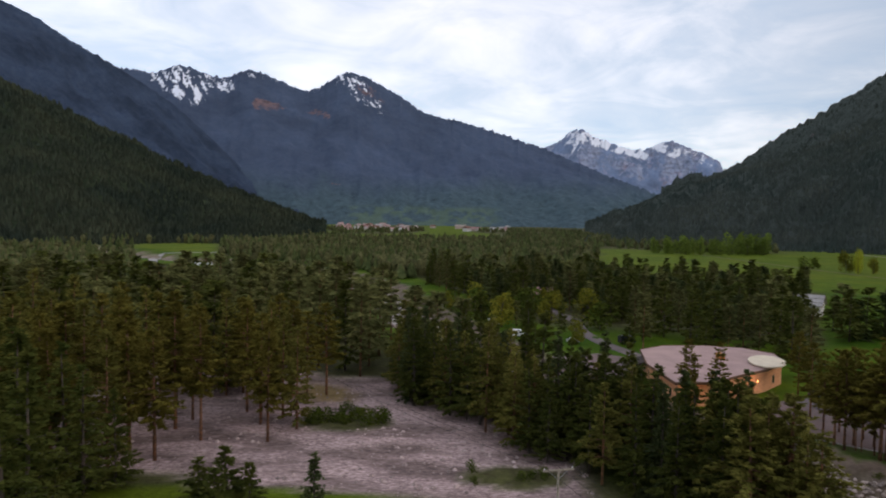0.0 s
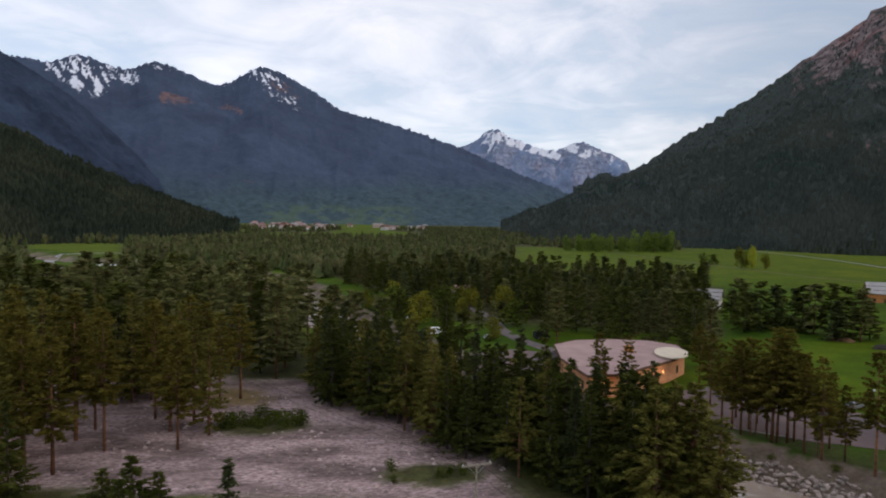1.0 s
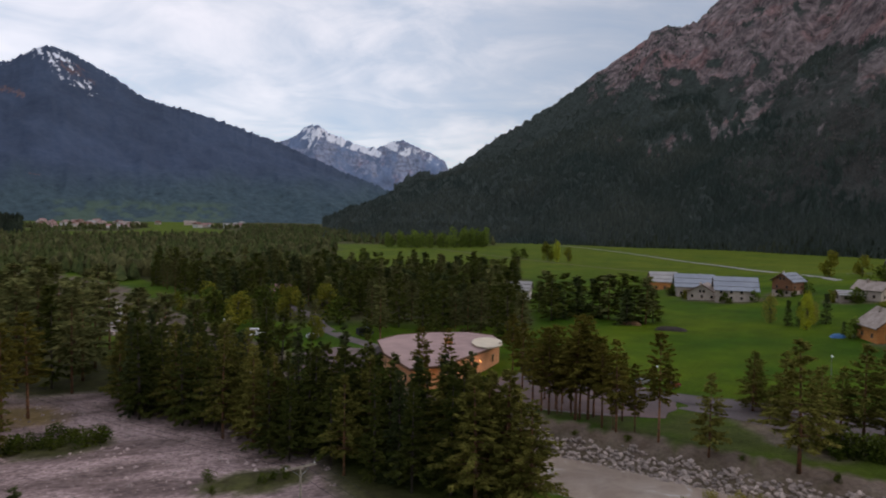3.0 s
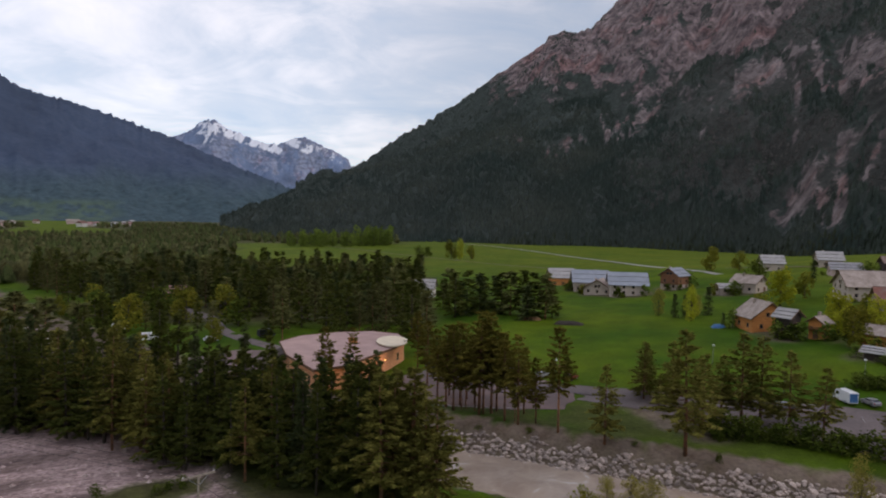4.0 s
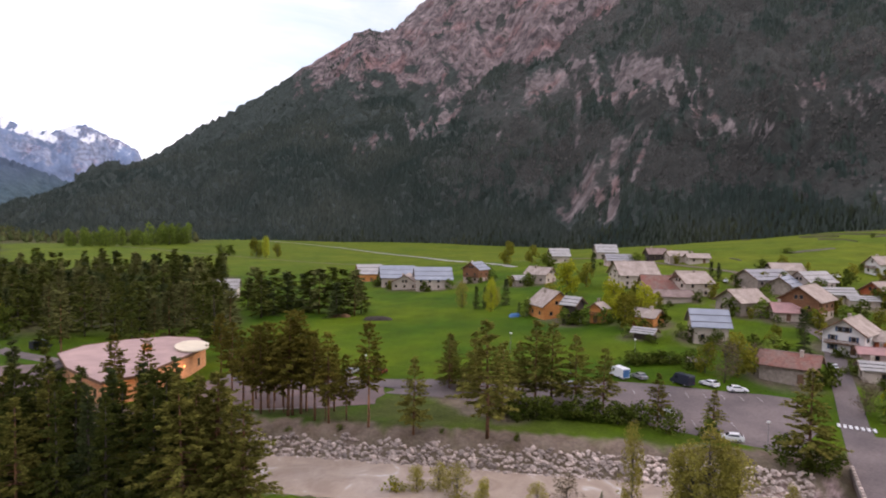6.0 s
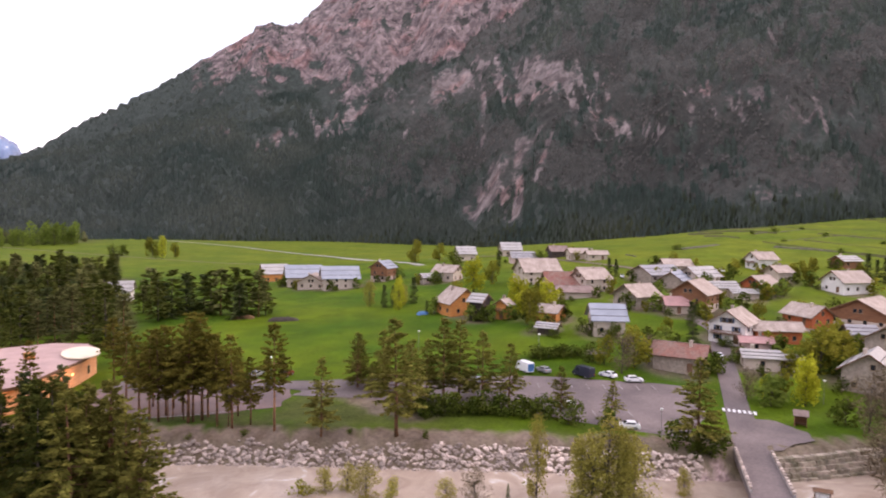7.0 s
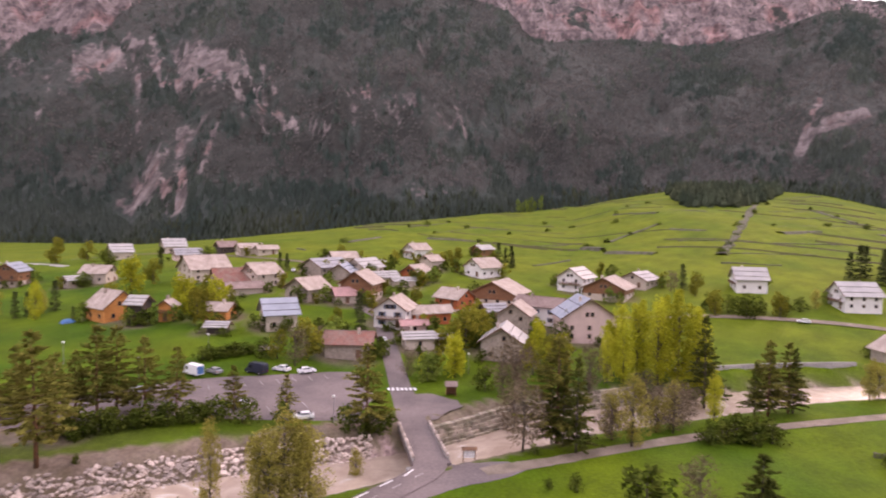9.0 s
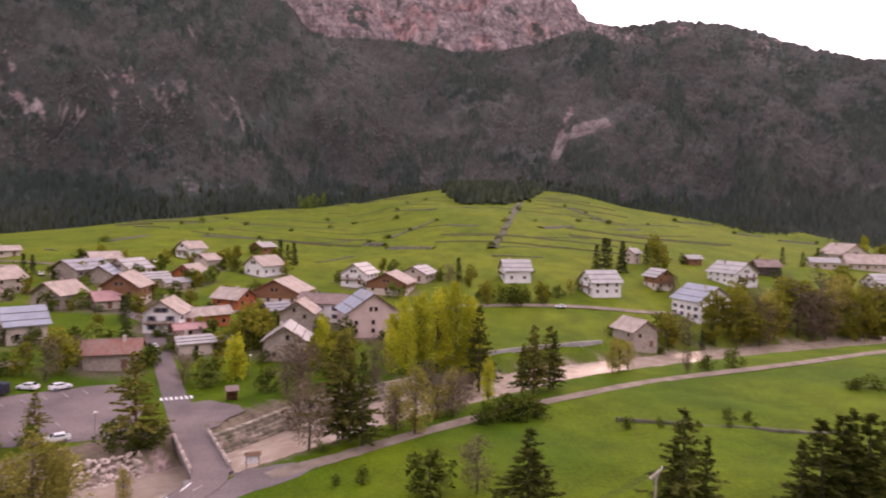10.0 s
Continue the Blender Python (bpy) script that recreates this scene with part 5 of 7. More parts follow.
def lot(name, ring, mat, label, lift=0.08):
    """A paved area: a fan of triangles from its middle, lying on the ground."""
    c = np.mean(ring, 0)
    edge = []
    for a, b in zip(ring, ring[1:] + ring[:1]):
        edge += [np.array(a) + (np.array(b) - a) * k for k in np.arange(0, 1, 0.1)]
    edge = [p + (p - c) * 0.10 * (value_noise(np.array(i * 0.4), np.array(c[0]), 2) - 0.6) for i, p in enumerate(edge)]
    pts = [c + (np.array(p) - c) * k for k in (1.0, 0.66, 0.33) for p in edge] + [c]
    z = ground(np.array([p[0] for p in pts]), np.array([p[1] for p in pts])) + lift
    n = len(edge)
    faces = [(r * n + i, r * n + (i + 1) % n, (r + 1) * n + (i + 1) % n, (r + 1) * n + i) for r in range(2) for i in range(n)] + [(2 * n + i, 2 * n + (i + 1) % n, 3 * n) for i in range(n)]
    me = mesh_of(name, [(p[0], p[1], zz) for p, zz in zip(pts, z)], faces, mat)
    me.flip_normals() if me.polygons[0].normal.z < 0 else None
    return tagged(new(name, me), label, "car park", kind="structure")


lot("car_park", [(124, 33), (146, 34), (156, 42), (147, 62), (139, 76), (122, 92), (112, 108), (104, 116), (98, 108), (108, 90), (119, 68)], ASPHALT, "worn grey asphalt car park beside the dike")
lot("apron", [(125.5, 19.8), (132, 23), (143.5, 26), (146.5, 20.5), (142.5, 14.5), (137, 12.6), (130.5, 16)], ASPHALT, "worn asphalt apron beside the bridge", 0.07)
lot("junction", [(106, 16.2), (107.8, 12), (106.5, 8), (108.5, 2), (105.5, -1), (101, 2.5), (96.5, 9), (90, 15), (88, 19.5), (96, 17)], ASPHALT, "dusty worn asphalt where the track meets the road", 0.03)
lot("lower_car_park", [(66, 126), (71, 119), (80, 111.5), (92, 104), (102, 112), (104, 120), (98, 134), (84, 148), (70, 146)], REDDISH, "reddish asphalt car park under the pines", 0.09)
lot("forecourt", [(26, 172), (36, 158), (46, 168), (62, 176), (58, 190), (46, 196), (32, 190)], REDDISH, "reddish paved forecourt with a grassy island", 0.07)


def at_ground(x, y):
    return float(ground(np.array([x]), np.array([y]))[0])


def mark(name, x, y, turn, L, W, z, paint=None):
    ob = new(name, Solid().box(-L / 2, L / 2, -W / 2, W / 2, 0, 0.012).mesh(name, paint or PAINT))
    ob.parent = ROAD
    ob.matrix_basis = pose(x, y, z, 0, 0, turn)


rd = math.degrees(math.atan2(7, 22.5))
for k in range(7):
    x, y = 147.4 - 0.31 * (k - 3), 27.6 + 0.95 * (k - 3)
    mark("stripe", x, y, rd, 2.4, 0.55, at_ground(x, y) + 0.17)
for k in range(4):
    mark("centre_line", 99.5 - 4.6 * k, 15.8 + 2.5 * k, -28, 2.0, 0.18, 0.13, WORN_PAINT)
for sx, sy, st in ((100.2, 17.5, -18), (95.6, 20.1, -30), (90.8, 22.7, -30)):
    mark("edge_line", sx, sy, st, 3.0, 0.28, 0.13)

for k in range(9):
    x, y = 150.5 - 3.3 * k * 0.62, 46.5 + 3.3 * k * 0.95
    mark("bay_line", x, y, 34, 4.6, 0.16, at_ground(x, y) + 0.2, WORN_PAINT)
for k in range(6):
    x, y = 131.5 - 3.3 * k * 0.60, 45 + 3.3 * k * 0.95
    mark("bay_line", x, y, 34, 4.4, 0.16, at_ground(x, y) + 0.2, WORN_PAINT)
BRIDGE = pose(115, 17.8, 0, 0, 0, 18.2)
bridge = thing("bridge", BRIDGE, "low road bridge with whitish stone-block parapets", "bridge")
part("deck", Solid().box(-11, 11, -3.1, 3.1, -1.0, 0.06).mesh("deck", ASPHALT), bridge)
for side, word in ((-1, "parapet"), (1, "parapet")):
    base = part("parapet", Solid().box(-9.3, 9.3, side * 2.9 - 0.17, side * 2.9 + 0.17, 0.06, 0.5).mesh("parapet", CONCRETE), bridge)
    block = Solid().box(-0.36, 0.36, -0.22, 0.22, 0, 0.42).mesh("block", STONE)
    for k in range(14):
        part("block", block, base, "", pose(-8.7 + 1.34 * k, side * 2.9, 0.5, 0, 0, (k * 37) % 7 - 3))
for end in (-1, 1):
    part("abutment", Solid().box(end * 9.9 - 1.1, end * 9.9 + 1.1, -4.0, 4.0, -6, -1.0).mesh("abutment", CONCRETE), bridge)

# ---------- river bank boulders ----------
rng = np.random.default_rng(11)


def boulder_mesh(rng):
    bm = bmesh.new()
    bmesh.ops.create_icosphere(bm, subdivisions=1, radius=0.5)
    for v in bm.verts:
        v.co *= rng.uniform(0.78, 1.18)
        v.co.z *= 0.72
    me = bpy.data.meshes.new("boulder")
    bm.to_mesh(me)
    bm.free()
    me.materials.append(STONE)
    return me


STONES = [boulder_mesh(rng) for _ in range(8)]
riprap = thing("riprap", pose(0, 0, 0), "bank of pale loose boulders along the river", "riprap", kind="structure")
loose = Solid()
singles = 0
cum = np.r_[0, np.cumsum(np.linalg.norm(np.diff(COURSE, axis=0), axis=1))]
mid0 = cum[np.argmin(np.hypot(COURSE[:, 0] - 118, COURSE[:, 1] - 17))]
for a0, a1, d0, d1 in ((mid0 + 9, mid0 + 175, 8.6, 13.0), (mid0 + 118, mid0 + 290, -13.0, -8.6)):
    a = a0
    while a < a1:
        d = d0
        top = d1 if d0 < 0 else float(np.interp(a - mid0, [35, 70], [d1, d1 - 0.9])) + 0.5 * math.sin(a * 0.7)
        while d < top:
            aa, dd = a + rng.uniform(-0.4, 0.4), d + rng.uniform(-0.35, 0.35)
            px, py = np.interp(aa, cum, COURSE[:, 0]), np.interp(aa, cum, COURSE[:, 1])
            tx, ty = np.interp(aa + 0.5, cum, COURSE[:, 0]) - px, np.interp(aa + 0.5, cum, COURSE[:, 1]) - py
            q = math.hypot(tx, ty)
            k = dd / (1 + 0.45 * math.exp(-((px - 119) ** 2 + (py - 16) ** 2) / 24.0**2))
            bx, by = px + ty / q * k, py - tx / q * k
            bz = float(np.interp(dd, [-13, -9, -7, 7, 9, 12.6], [-1.2, -4.1, -4.8, -4.8, -4.2, -0.9]))
            size = rng.uniform(0.62, 1.05) * (1.45 if rng.random() < 0.15 else 1.0)
            m = pose(bx, by, bz + 0.1, rng.uniform(-30, 30), rng.uniform(-30, 30), rng.uniform(0, 360)) @ Matrix.Diagonal((size * 1.25, size, size, 1))
            me = STONES[int(rng.integers(8))]
            if singles < 300 and d0 > 0 and a0 > mid0:
                part("boulder", me, riprap, "", m)
                singles += 1
            else:
                loose.add([m @ v.co for v in me.vertices], [tuple(p.vertices) for p in me.polygons])
            d += rng.uniform(0.47, 0.64)
        a += rng.uniform(0.64, 0.84)
# the dressed-block wall of the bank above the bridge
river_wall = thing("river_wall", pose(0, 0, 0), "stepped river wall of large rough stone blocks", "river wall", kind="structure")
BLOCK_SHAPES = []
for k in range(5):
    q = Solid()
    jit = [1 + 0.12 * math.sin(k * 3.1 + j * 1.7) for j in range(4)]
    q.add([(-0.5 * jit[0], -0.5, -0.5), (0.5 * jit[1], -0.5 * jit[2], -0.5), (0.5, 0.5 * jit[0], -0.5), (-0.5, 0.5, -0.5), (-0.46 * jit[2], -0.44, 0.5), (0.45, -0.46 * jit[3], 0.5 * jit[1]), (0.46 * jit[0], 0.45, 0.5), (-0.45, 0.46, 0.48)], [(3, 2, 1, 0), (4, 5, 6, 7), (0, 1, 5, 4), (1, 2, 6, 5), (2, 3, 7, 6), (3, 0, 4, 7)])
    BLOCK_SHAPES.append(q.mesh("block", WALL_STONE))
for course in range(5):
    a = mid0 - 66 + 0.8 * (course % 2)
    while a < mid0 - 5.5:
        long = rng.uniform(0.8, 1.7)
        px, py = np.interp(a + long / 2, cum, COURSE[:, 0]), np.interp(a + long / 2, cum, COURSE[:, 1])
        tx, ty = np.interp(a + long / 2 + 0.5, cum, COURSE[:, 0]) - px, np.interp(a + long / 2 + 0.5, cum, COURSE[:, 1]) - py
        q = math.hypot(tx, ty)
        d = (9.0 + 0.72 * course + rng.uniform(-0.12, 0.12)) / (1 + 0.45 * math.exp(-((px - 119) ** 2 + (py - 16) ** 2) / 24.0**2))
        m = pose(px + ty / q * d, py - tx / q * d, -3.9 + 0.72 * course, rng.uniform(-5, 5), rng.uniform(-3, 3), math.degrees(math.atan2(ty, tx)) + rng.uniform(-7, 7)) @ Matrix.Diagonal((long * 0.92, 1.3, 0.72 * rng.uniform(0.8, 1.05), 1))
        part("block", BLOCK_SHAPES[int(rng.integers(5))], river_wall, "", m)
        a += long
ob = part("boulders", loose.mesh("boulders", STONE), riprap, "pale loose boulders")
tagged(ob, kind="stuff")

# ---------- the round bath house by the river ----------
def bath_house():
    ob = thing("pavilion", pose(68, 161, 0, 0, 0, 0), "large polygonal timber pavilion with a flat pinkish roof", "building")
    ring = [(-18, -21), (-9.5, -20), (-2, -14), (8.5, -6.5), (17, 2), (19, 12), (14, 19), (4, 21.5), (-7, 20.5), (-15, 14.5), (-18.5, -3)]
    n = len(ring)
    inner = [(x * 0.95, y * 0.95) for x, y in ring]
    part("wall", Solid().prism([(x, y, -1) for x, y in inner], (0, 0, 6.2)).mesh("wall", PALE_LARCH), ob, "pale orange larch-boarded walls")
    part("roof", Solid().prism([(x, y, 5.2) for x, y in ring], (0, 0, 0.35)).mesh("roof", ROOF_PINK), ob, "flat pinkish gravel roof")
    for k in range(n):
        (x0, y0), (x1, y1) = ring[k], ring[(k + 1) % n]
        part("fascia", Solid().prism([(x0 * 1.003, y0 * 1.003, 5.05), (x1 * 1.003, y1 * 1.003, 5.05), (x1 * 1.003, y1 * 1.003, 5.66), (x0 * 1.003, y0 * 1.003, 5.66)], (x0 * 0.008, y0 * 0.008, 0)).mesh("fascia", TRIM), ob, "brown timber roof edge")
        (x0, y0), (x1, y1) = inner[k], inner[(k + 1) % n]
        long = math.hypot(x1 - x0, y1 - y0)
        count = int(long / 7.5)
        turn = math.degrees(math.atan2(y1 - y0, x1 - x0))
        for j in range(count):
            q = (j + 0.5) / count
            m = pose(x0 + (x1 - x0) * q, y0 + (y1 - y0) * q, 1.2, 0, 0, turn) @ pose(0, -0.06, 0)
            win = part("window", WINDOW, ob, "", m @ Matrix.Diagonal((1.2, 1, 1.5, 1)))
            part("pane", PANE, win)
    axis = Vector((0.43, 0.9, 0))
    over = Vector((0.9, -0.43, 0))
    disc = [Vector((11.5, 0.0, 5.85)) + axis * 7.4 * math.cos(6.2832 * k / 28) + over * 4.2 * math.sin(6.2832 * k / 28) for k in range(28)]
    part("canopy", Solid().prism(disc, (0, 0, 0.3)).mesh("canopy", CANVAS), ob, "pale oval canopy")
    part("skylight", Solid().box(1.2, 2.6, 3, 5.6, 5.5, 6.9).mesh("skylight", WALLS["orange"]), ob, "small roof lantern")
    part("entrance_roof", Solid().prism([(-19.5, 5.5, 3.2), (-15.5, 5.5, 4.6), (-11.5, 5.5, 3.2)], (0, 6, 0)).mesh("entrance_roof", WALLS["dark"]), ob, "dark gabled entrance roof")


PALE_LARCH = material("pale_larch_boards", (0.74, 0.37, 0.19), (0.60, 0.28, 0.14), scale=0.6, stretch=(1, 1, 6), fine_amount=0.15)
CANVAS = material("pale_canvas", (0.72, 0.62, 0.47), (0.64, 0.54, 0.41), scale=0.5, fine_amount=0.06)
ROOF_PINK = material("pink_gravel_roof", (0.45, 0.30, 0.27), (0.36, 0.24, 0.22), scale=0.2, fine_amount=0.12)
bath_house()


def wall_lamp(x, y, z, power):
    ob = thing("wall_lamp", pose(x, y, z), "warm glowing outdoor wall lamp", "lamp", "lamps of the pavilion")
    bulb = bpy.data.materials.get("warm_bulb") or material("warm_bulb", (1.0, 0.6, 0.3))
    p = bulb.node_tree.nodes["Principled BSDF"]
    p.inputs["Emission Color"].default_value = (1.0, 0.45, 0.12, 1)
    p.inputs["Emission Strength"].default_value = 5.0
    part("bracket", Solid().box(-0.06, 0.06, -0.05, 0.4, 0.28, 0.36).mesh("bracket", TRIM), ob)
    part("bulb", Solid().tube([(0, 0, -0.2), (0, 0, 0), (0, 0, 0.25)], [0.08, 0.13, 0.07], 8).mesh("bulb", bulb), ob, "glowing glass globe")
    data = bpy.data.lights.new("lamp_glow", "POINT")
    data.energy, data.color, data.shadow_soft_size = power, (1.0, 0.58, 0.30), 0.3
    new("lamp_glow", data).matrix_world = pose(x, y - 0.5, z - 0.3)


wall_lamp(53.5, 140.3, 3.4, 190)
wall_lamp(63.5, 145.0, 3.6, 140)
wall_lamp(72.5, 150.6, 3.6, 140)


# ---------- vehicles ----------
PAINTS = {
    "white": material("white_car_paint", (0.75, 0.75, 0.76), (0.70, 0.70, 0.71), rough=0.3, fine_amount=0.03, spec=0.5),
    "dark": material("dark_blue_car_paint", (0.02, 0.025, 0.045), (0.018, 0.02, 0.035), rough=0.3, fine_amount=0.03, spec=0.5),
    "grey": material("silver_car_paint", (0.34, 0.34, 0.36), (0.30, 0.30, 0.32), rough=0.3, metal=0.4, fine_amount=0.03, spec=0.5),
    "red": material("dark_red_car_paint", (0.22, 0.03, 0.03), (0.18, 0.025, 0.025), rough=0.3, fine_amount=0.03, spec=0.5),
    "blue": material("blue_tarpaulin", (0.05, 0.16, 0.34), (0.04, 0.12, 0.27), rough=0.5, fine_amount=0.1),
}
TYRE = material("tyre_rubber", (0.02, 0.02, 0.02), (0.03, 0.03, 0.03), rough=0.9)
RIM = material("wheel_rim", (0.5, 0.5, 0.52), (0.4, 0.4, 0.42), rough=0.35, metal=0.7)
TAIL = material("tail_lamp", (0.4, 0.02, 0.02), (0.3, 0.02, 0.02), rough=0.3)
HEAD = material("head_lamp", (0.8, 0.8, 0.78), (0.7, 0.7, 0.7), rough=0.2)
TYRE_MESH = Solid().tube([(0, -0.1, 0), (0, 0.1, 0)], [0.32, 0.32], 14).mesh("tyre", TYRE)
RIM_MESH = Solid().tube([(0, -0.115, 0), (0, 0.115, 0)], [0.19, 0.19], 10).mesh("rim", RIM)


def profile(points, width, inset=0.0):
    """A side view pushed across the car, narrower by inset at its top points."""
    s = Solid()
    left = [(x, -width / 2 + inset * k, z) for x, z, k in points]
    right = [(x, width / 2 - inset * k, z) for x, z, k in points]
    n = len(points)
    s.add(left + right, [tuple(range(n)), tuple(range(2 * n - 1, n - 1, -1))] + [(i, i + n, (i + 1) % n + n, (i + 1) % n) for i in range(n)])
    return s


def car(x, y, turn, paint, label, van=False, doors=""):
    z = float(ground(np.array([x]), np.array([y]))[0]) + 0.1
    ob = thing("van" if van else "car", pose(x, y, z, 0, 0, turn), label, "van" if van else "car", "parked vehicles")
    if van:
        L, W = 5.6, 2.0
        body = profile([(-2.8, 0.35, 0), (2.7, 0.35, 0), (2.8, 0.9, 0), (2.1, 1.25, 0), (1.5, 2.35, 1), (1.3, 2.55, 1), (-2.7, 2.55, 1), (-2.8, 2.3, 0)], W, 0.1)
        glass = [Solid().prism([(1.55, -0.85, 2.22), (1.55, 0.85, 2.22), (2.1, 0.9, 1.3), (2.1, -0.9, 1.3)], (0.03, 0, 0.02))]
        glass += [Solid().box(0.5, 1.35, q * 0.985 - 0.01, q * 0.985 + 0.01, 1.35, 2.05) for q in (-1, 1)]
    else:
        L, W = 4.2, 1.75
        body = profile([(-2.1, 0.3, 0), (2.05, 0.3, 0), (2.1, 0.65, 0), (1.9, 0.85, 0.3), (1.0, 0.98, 0.4), (0.35, 1.42, 2), (-1.2, 1.46, 2), (-1.85, 1.0, 0.4), (-2.1, 0.9, 0.2)], W, 0.11)
        glass = [Solid().prism([(0.42, -0.62, 1.4), (0.42, 0.62, 1.4), (0.98, 0.74, 1.02), (0.98, -0.74, 1.02)], (0.03, 0, 0.025)), Solid().prism([(-1.28, -0.62, 1.42), (-1.80, -0.72, 1.05), (-1.80, 0.72, 1.05), (-1.28, 0.62, 1.42)], (-0.03, 0, 0.025))]
        glass += [Solid().prism([(-1.35, q * 0.80, 1.03), (0.75, q * 0.80, 1.03), (0.25, q * 0.69, 1.36), (-1.1, q * 0.69, 1.36)], (0, q * 0.02, 0.01)) for q in (-1, 1)]
    shell = part("body", body.mesh("body", PAINTS[paint]), ob)
    for g in glass:
        part("window", g.mesh("window", GLASS), shell)
    if doors:
        part("rear_doors", Solid().box(-L / 2 - 0.03, -L / 2 + 0.02, -0.88, 0.88, 0.5, 2.3).mesh("rear_doors", PAINTS[doors]), shell, "blue rear doors")
    for wx in (-L * 0.3, L * 0.31):
        for q in (-1, 1):
            wheel = part("tyre", TYRE_MESH, ob, "", pose(wx, q * (W / 2 - 0.06), 0.32))
            part("rim", RIM_MESH, wheel)
    for q in (-1, 1):
        part("headlight", Solid().box(L / 2 - 0.06, L / 2 + 0.01, q * W * 0.36 - 0.16, q * W * 0.36 + 0.16, 0.62, 0.76).mesh("headlight", HEAD), ob)
        part("tail_light", Solid().box(-L / 2 - 0.01, -L / 2 + 0.06, q * W * 0.4 - 0.1, q * W * 0.4 + 0.1, 0.7, 0.9).mesh("tail_light", TAIL), ob)
    return ob


car(142.7, 75.5, 63, "white", "white delivery van with blue rear doors", True, "blue")
car(145.0, 71.5, 63, "grey", "silver car parked beside the van")
car(148, 62.5, 70, "dark", "dark blue van in the car park", True)
car(151.3, 57.6, 75, "white", "white hatchback parked at the meadow edge")
car(151.8, 51.5, -55, "white", "white car parked at the end of the row")
car(127.5, 57.5, 100, "white", "white car half hidden by the pines")
car(123.4, 42.6, 115, "white", "white car at the river side of the car park")
car(185.0, 40.2, 20, "white", "white car on the village road")
car(42.6, 213.5, -5, "white", "white car on the campsite forecourt")
car(60, 213.5, 15, "dark", "dark van beside the campsite road", True)
for x, y, turn, paint, word in ((90.7, 146.6, 20, "grey", "silver"), (96, 141, 20, "white", "white"), (100, 134, 25, "dark", "dark blue"), (104, 127, 20, "grey", "silver"), (96, 132, -60, "dark", "dark blue"), (129.3, 80, -30, "grey", "silver"), (108, 121, 20, "red", "dark red"), (95.7, 154, 10, "white", "white"), (86, 150, 20, "dark", "dark blue")):
    car(x, y, turn, paint, f"{word} car parked under the pines")
for x, y, turn, paint in ((276, 100, 20, "white"), (262, 118, -20, "white"), (318, 70, 50, "white"), (206, 78, 10, "white"), (236, -150, 40, "white"), (242, -95, 80, "white"), (188, 114, 30, "white")):
    car(x, y, turn, paint, "white car parked between the village houses")


def caravan(x, y, turn):
    z = float(ground(np.array([x]), np.array([y]))[0])
    ob = thing("caravan", pose(x, y, z, 0, 0, turn), "small white touring caravan on the campsite", "caravan", "campsite caravans")
    shell = part("body", profile([(-2.3, 0.45, 0), (2.2, 0.45, 0), (2.45, 1.2, 0), (2.1, 2.4, 1), (-2.1, 2.5, 1), (-2.4, 1.4, 0)], 2.1, 0.08).mesh("body", PAINTS["white"]), ob)
    for u in (-1.2, 0.6):
        part("window", Solid().box(u - 0.5, u + 0.5, -1.065, -1.0, 1.35, 1.95).mesh("window", GLASS), shell)
    for q in (-1, 1):
        part("tyre", TYRE_MESH, ob, "", pose(0, q * 0.95, 0.32))
    part("drawbar", Solid().box(2.2, 3.4, -0.06, 0.06, 0.45, 0.55).mesh("drawbar", RIM), ob)


for x, y, turn, paint, word in ((-189, 513, 20, "white", "white"), (-181, 516, -40, "white", "white")):
    car(x, y, turn, paint, f"{word} van parked by the winding road", True)
for x, y, turn in ((19.7, 246, 10), (31.5, 312, 60), (26, 222, -10), (36, 288, 0)):
    caravan(x, y, turn)

# ---------- street furniture ----------
GALV = material("galvanised_steel", (0.32, 0.32, 0.33), (0.26, 0.26, 0.27), rough=0.5, metal=0.6)
LAMP_WHITE = material("white_lamp_glass", (0.82, 0.82, 0.80), (0.78, 0.78, 0.76), rough=0.3)


def street_lamp(x, y, height=5.0):
    z = float(ground(np.array([x]), np.array([y]))[0])
    ob = thing("street_lamp", pose(x, y, z), "grey steel street lamp with a white globe", "street lamp", "street lamps")
    part("pole", Solid().tube([(0, 0, -0.2), (0, 0, height)], [0.08, 0.05], 8).mesh("pole", GALV), ob)
    part("globe", Solid().tube([(0, 0, height - 0.02), (0, 0, height + 0.12), (0, 0, height + 0.36), (0, 0, height + 0.48)], [0.12, 0.3, 0.28, 0.08], 10).mesh("globe", LAMP_WHITE, True), ob, "white glass globe")


for x, y in ((157.4, 79.1), (145, 109.5), (165, 14), (122, 36), (135, 84), (104, 122)):
    street_lamp(x, y)


POLE_WOOD = material("weathered_pole_wood", (0.36, 0.31, 0.26), (0.26, 0.22, 0.18), scale=1.5, rough=0.9)


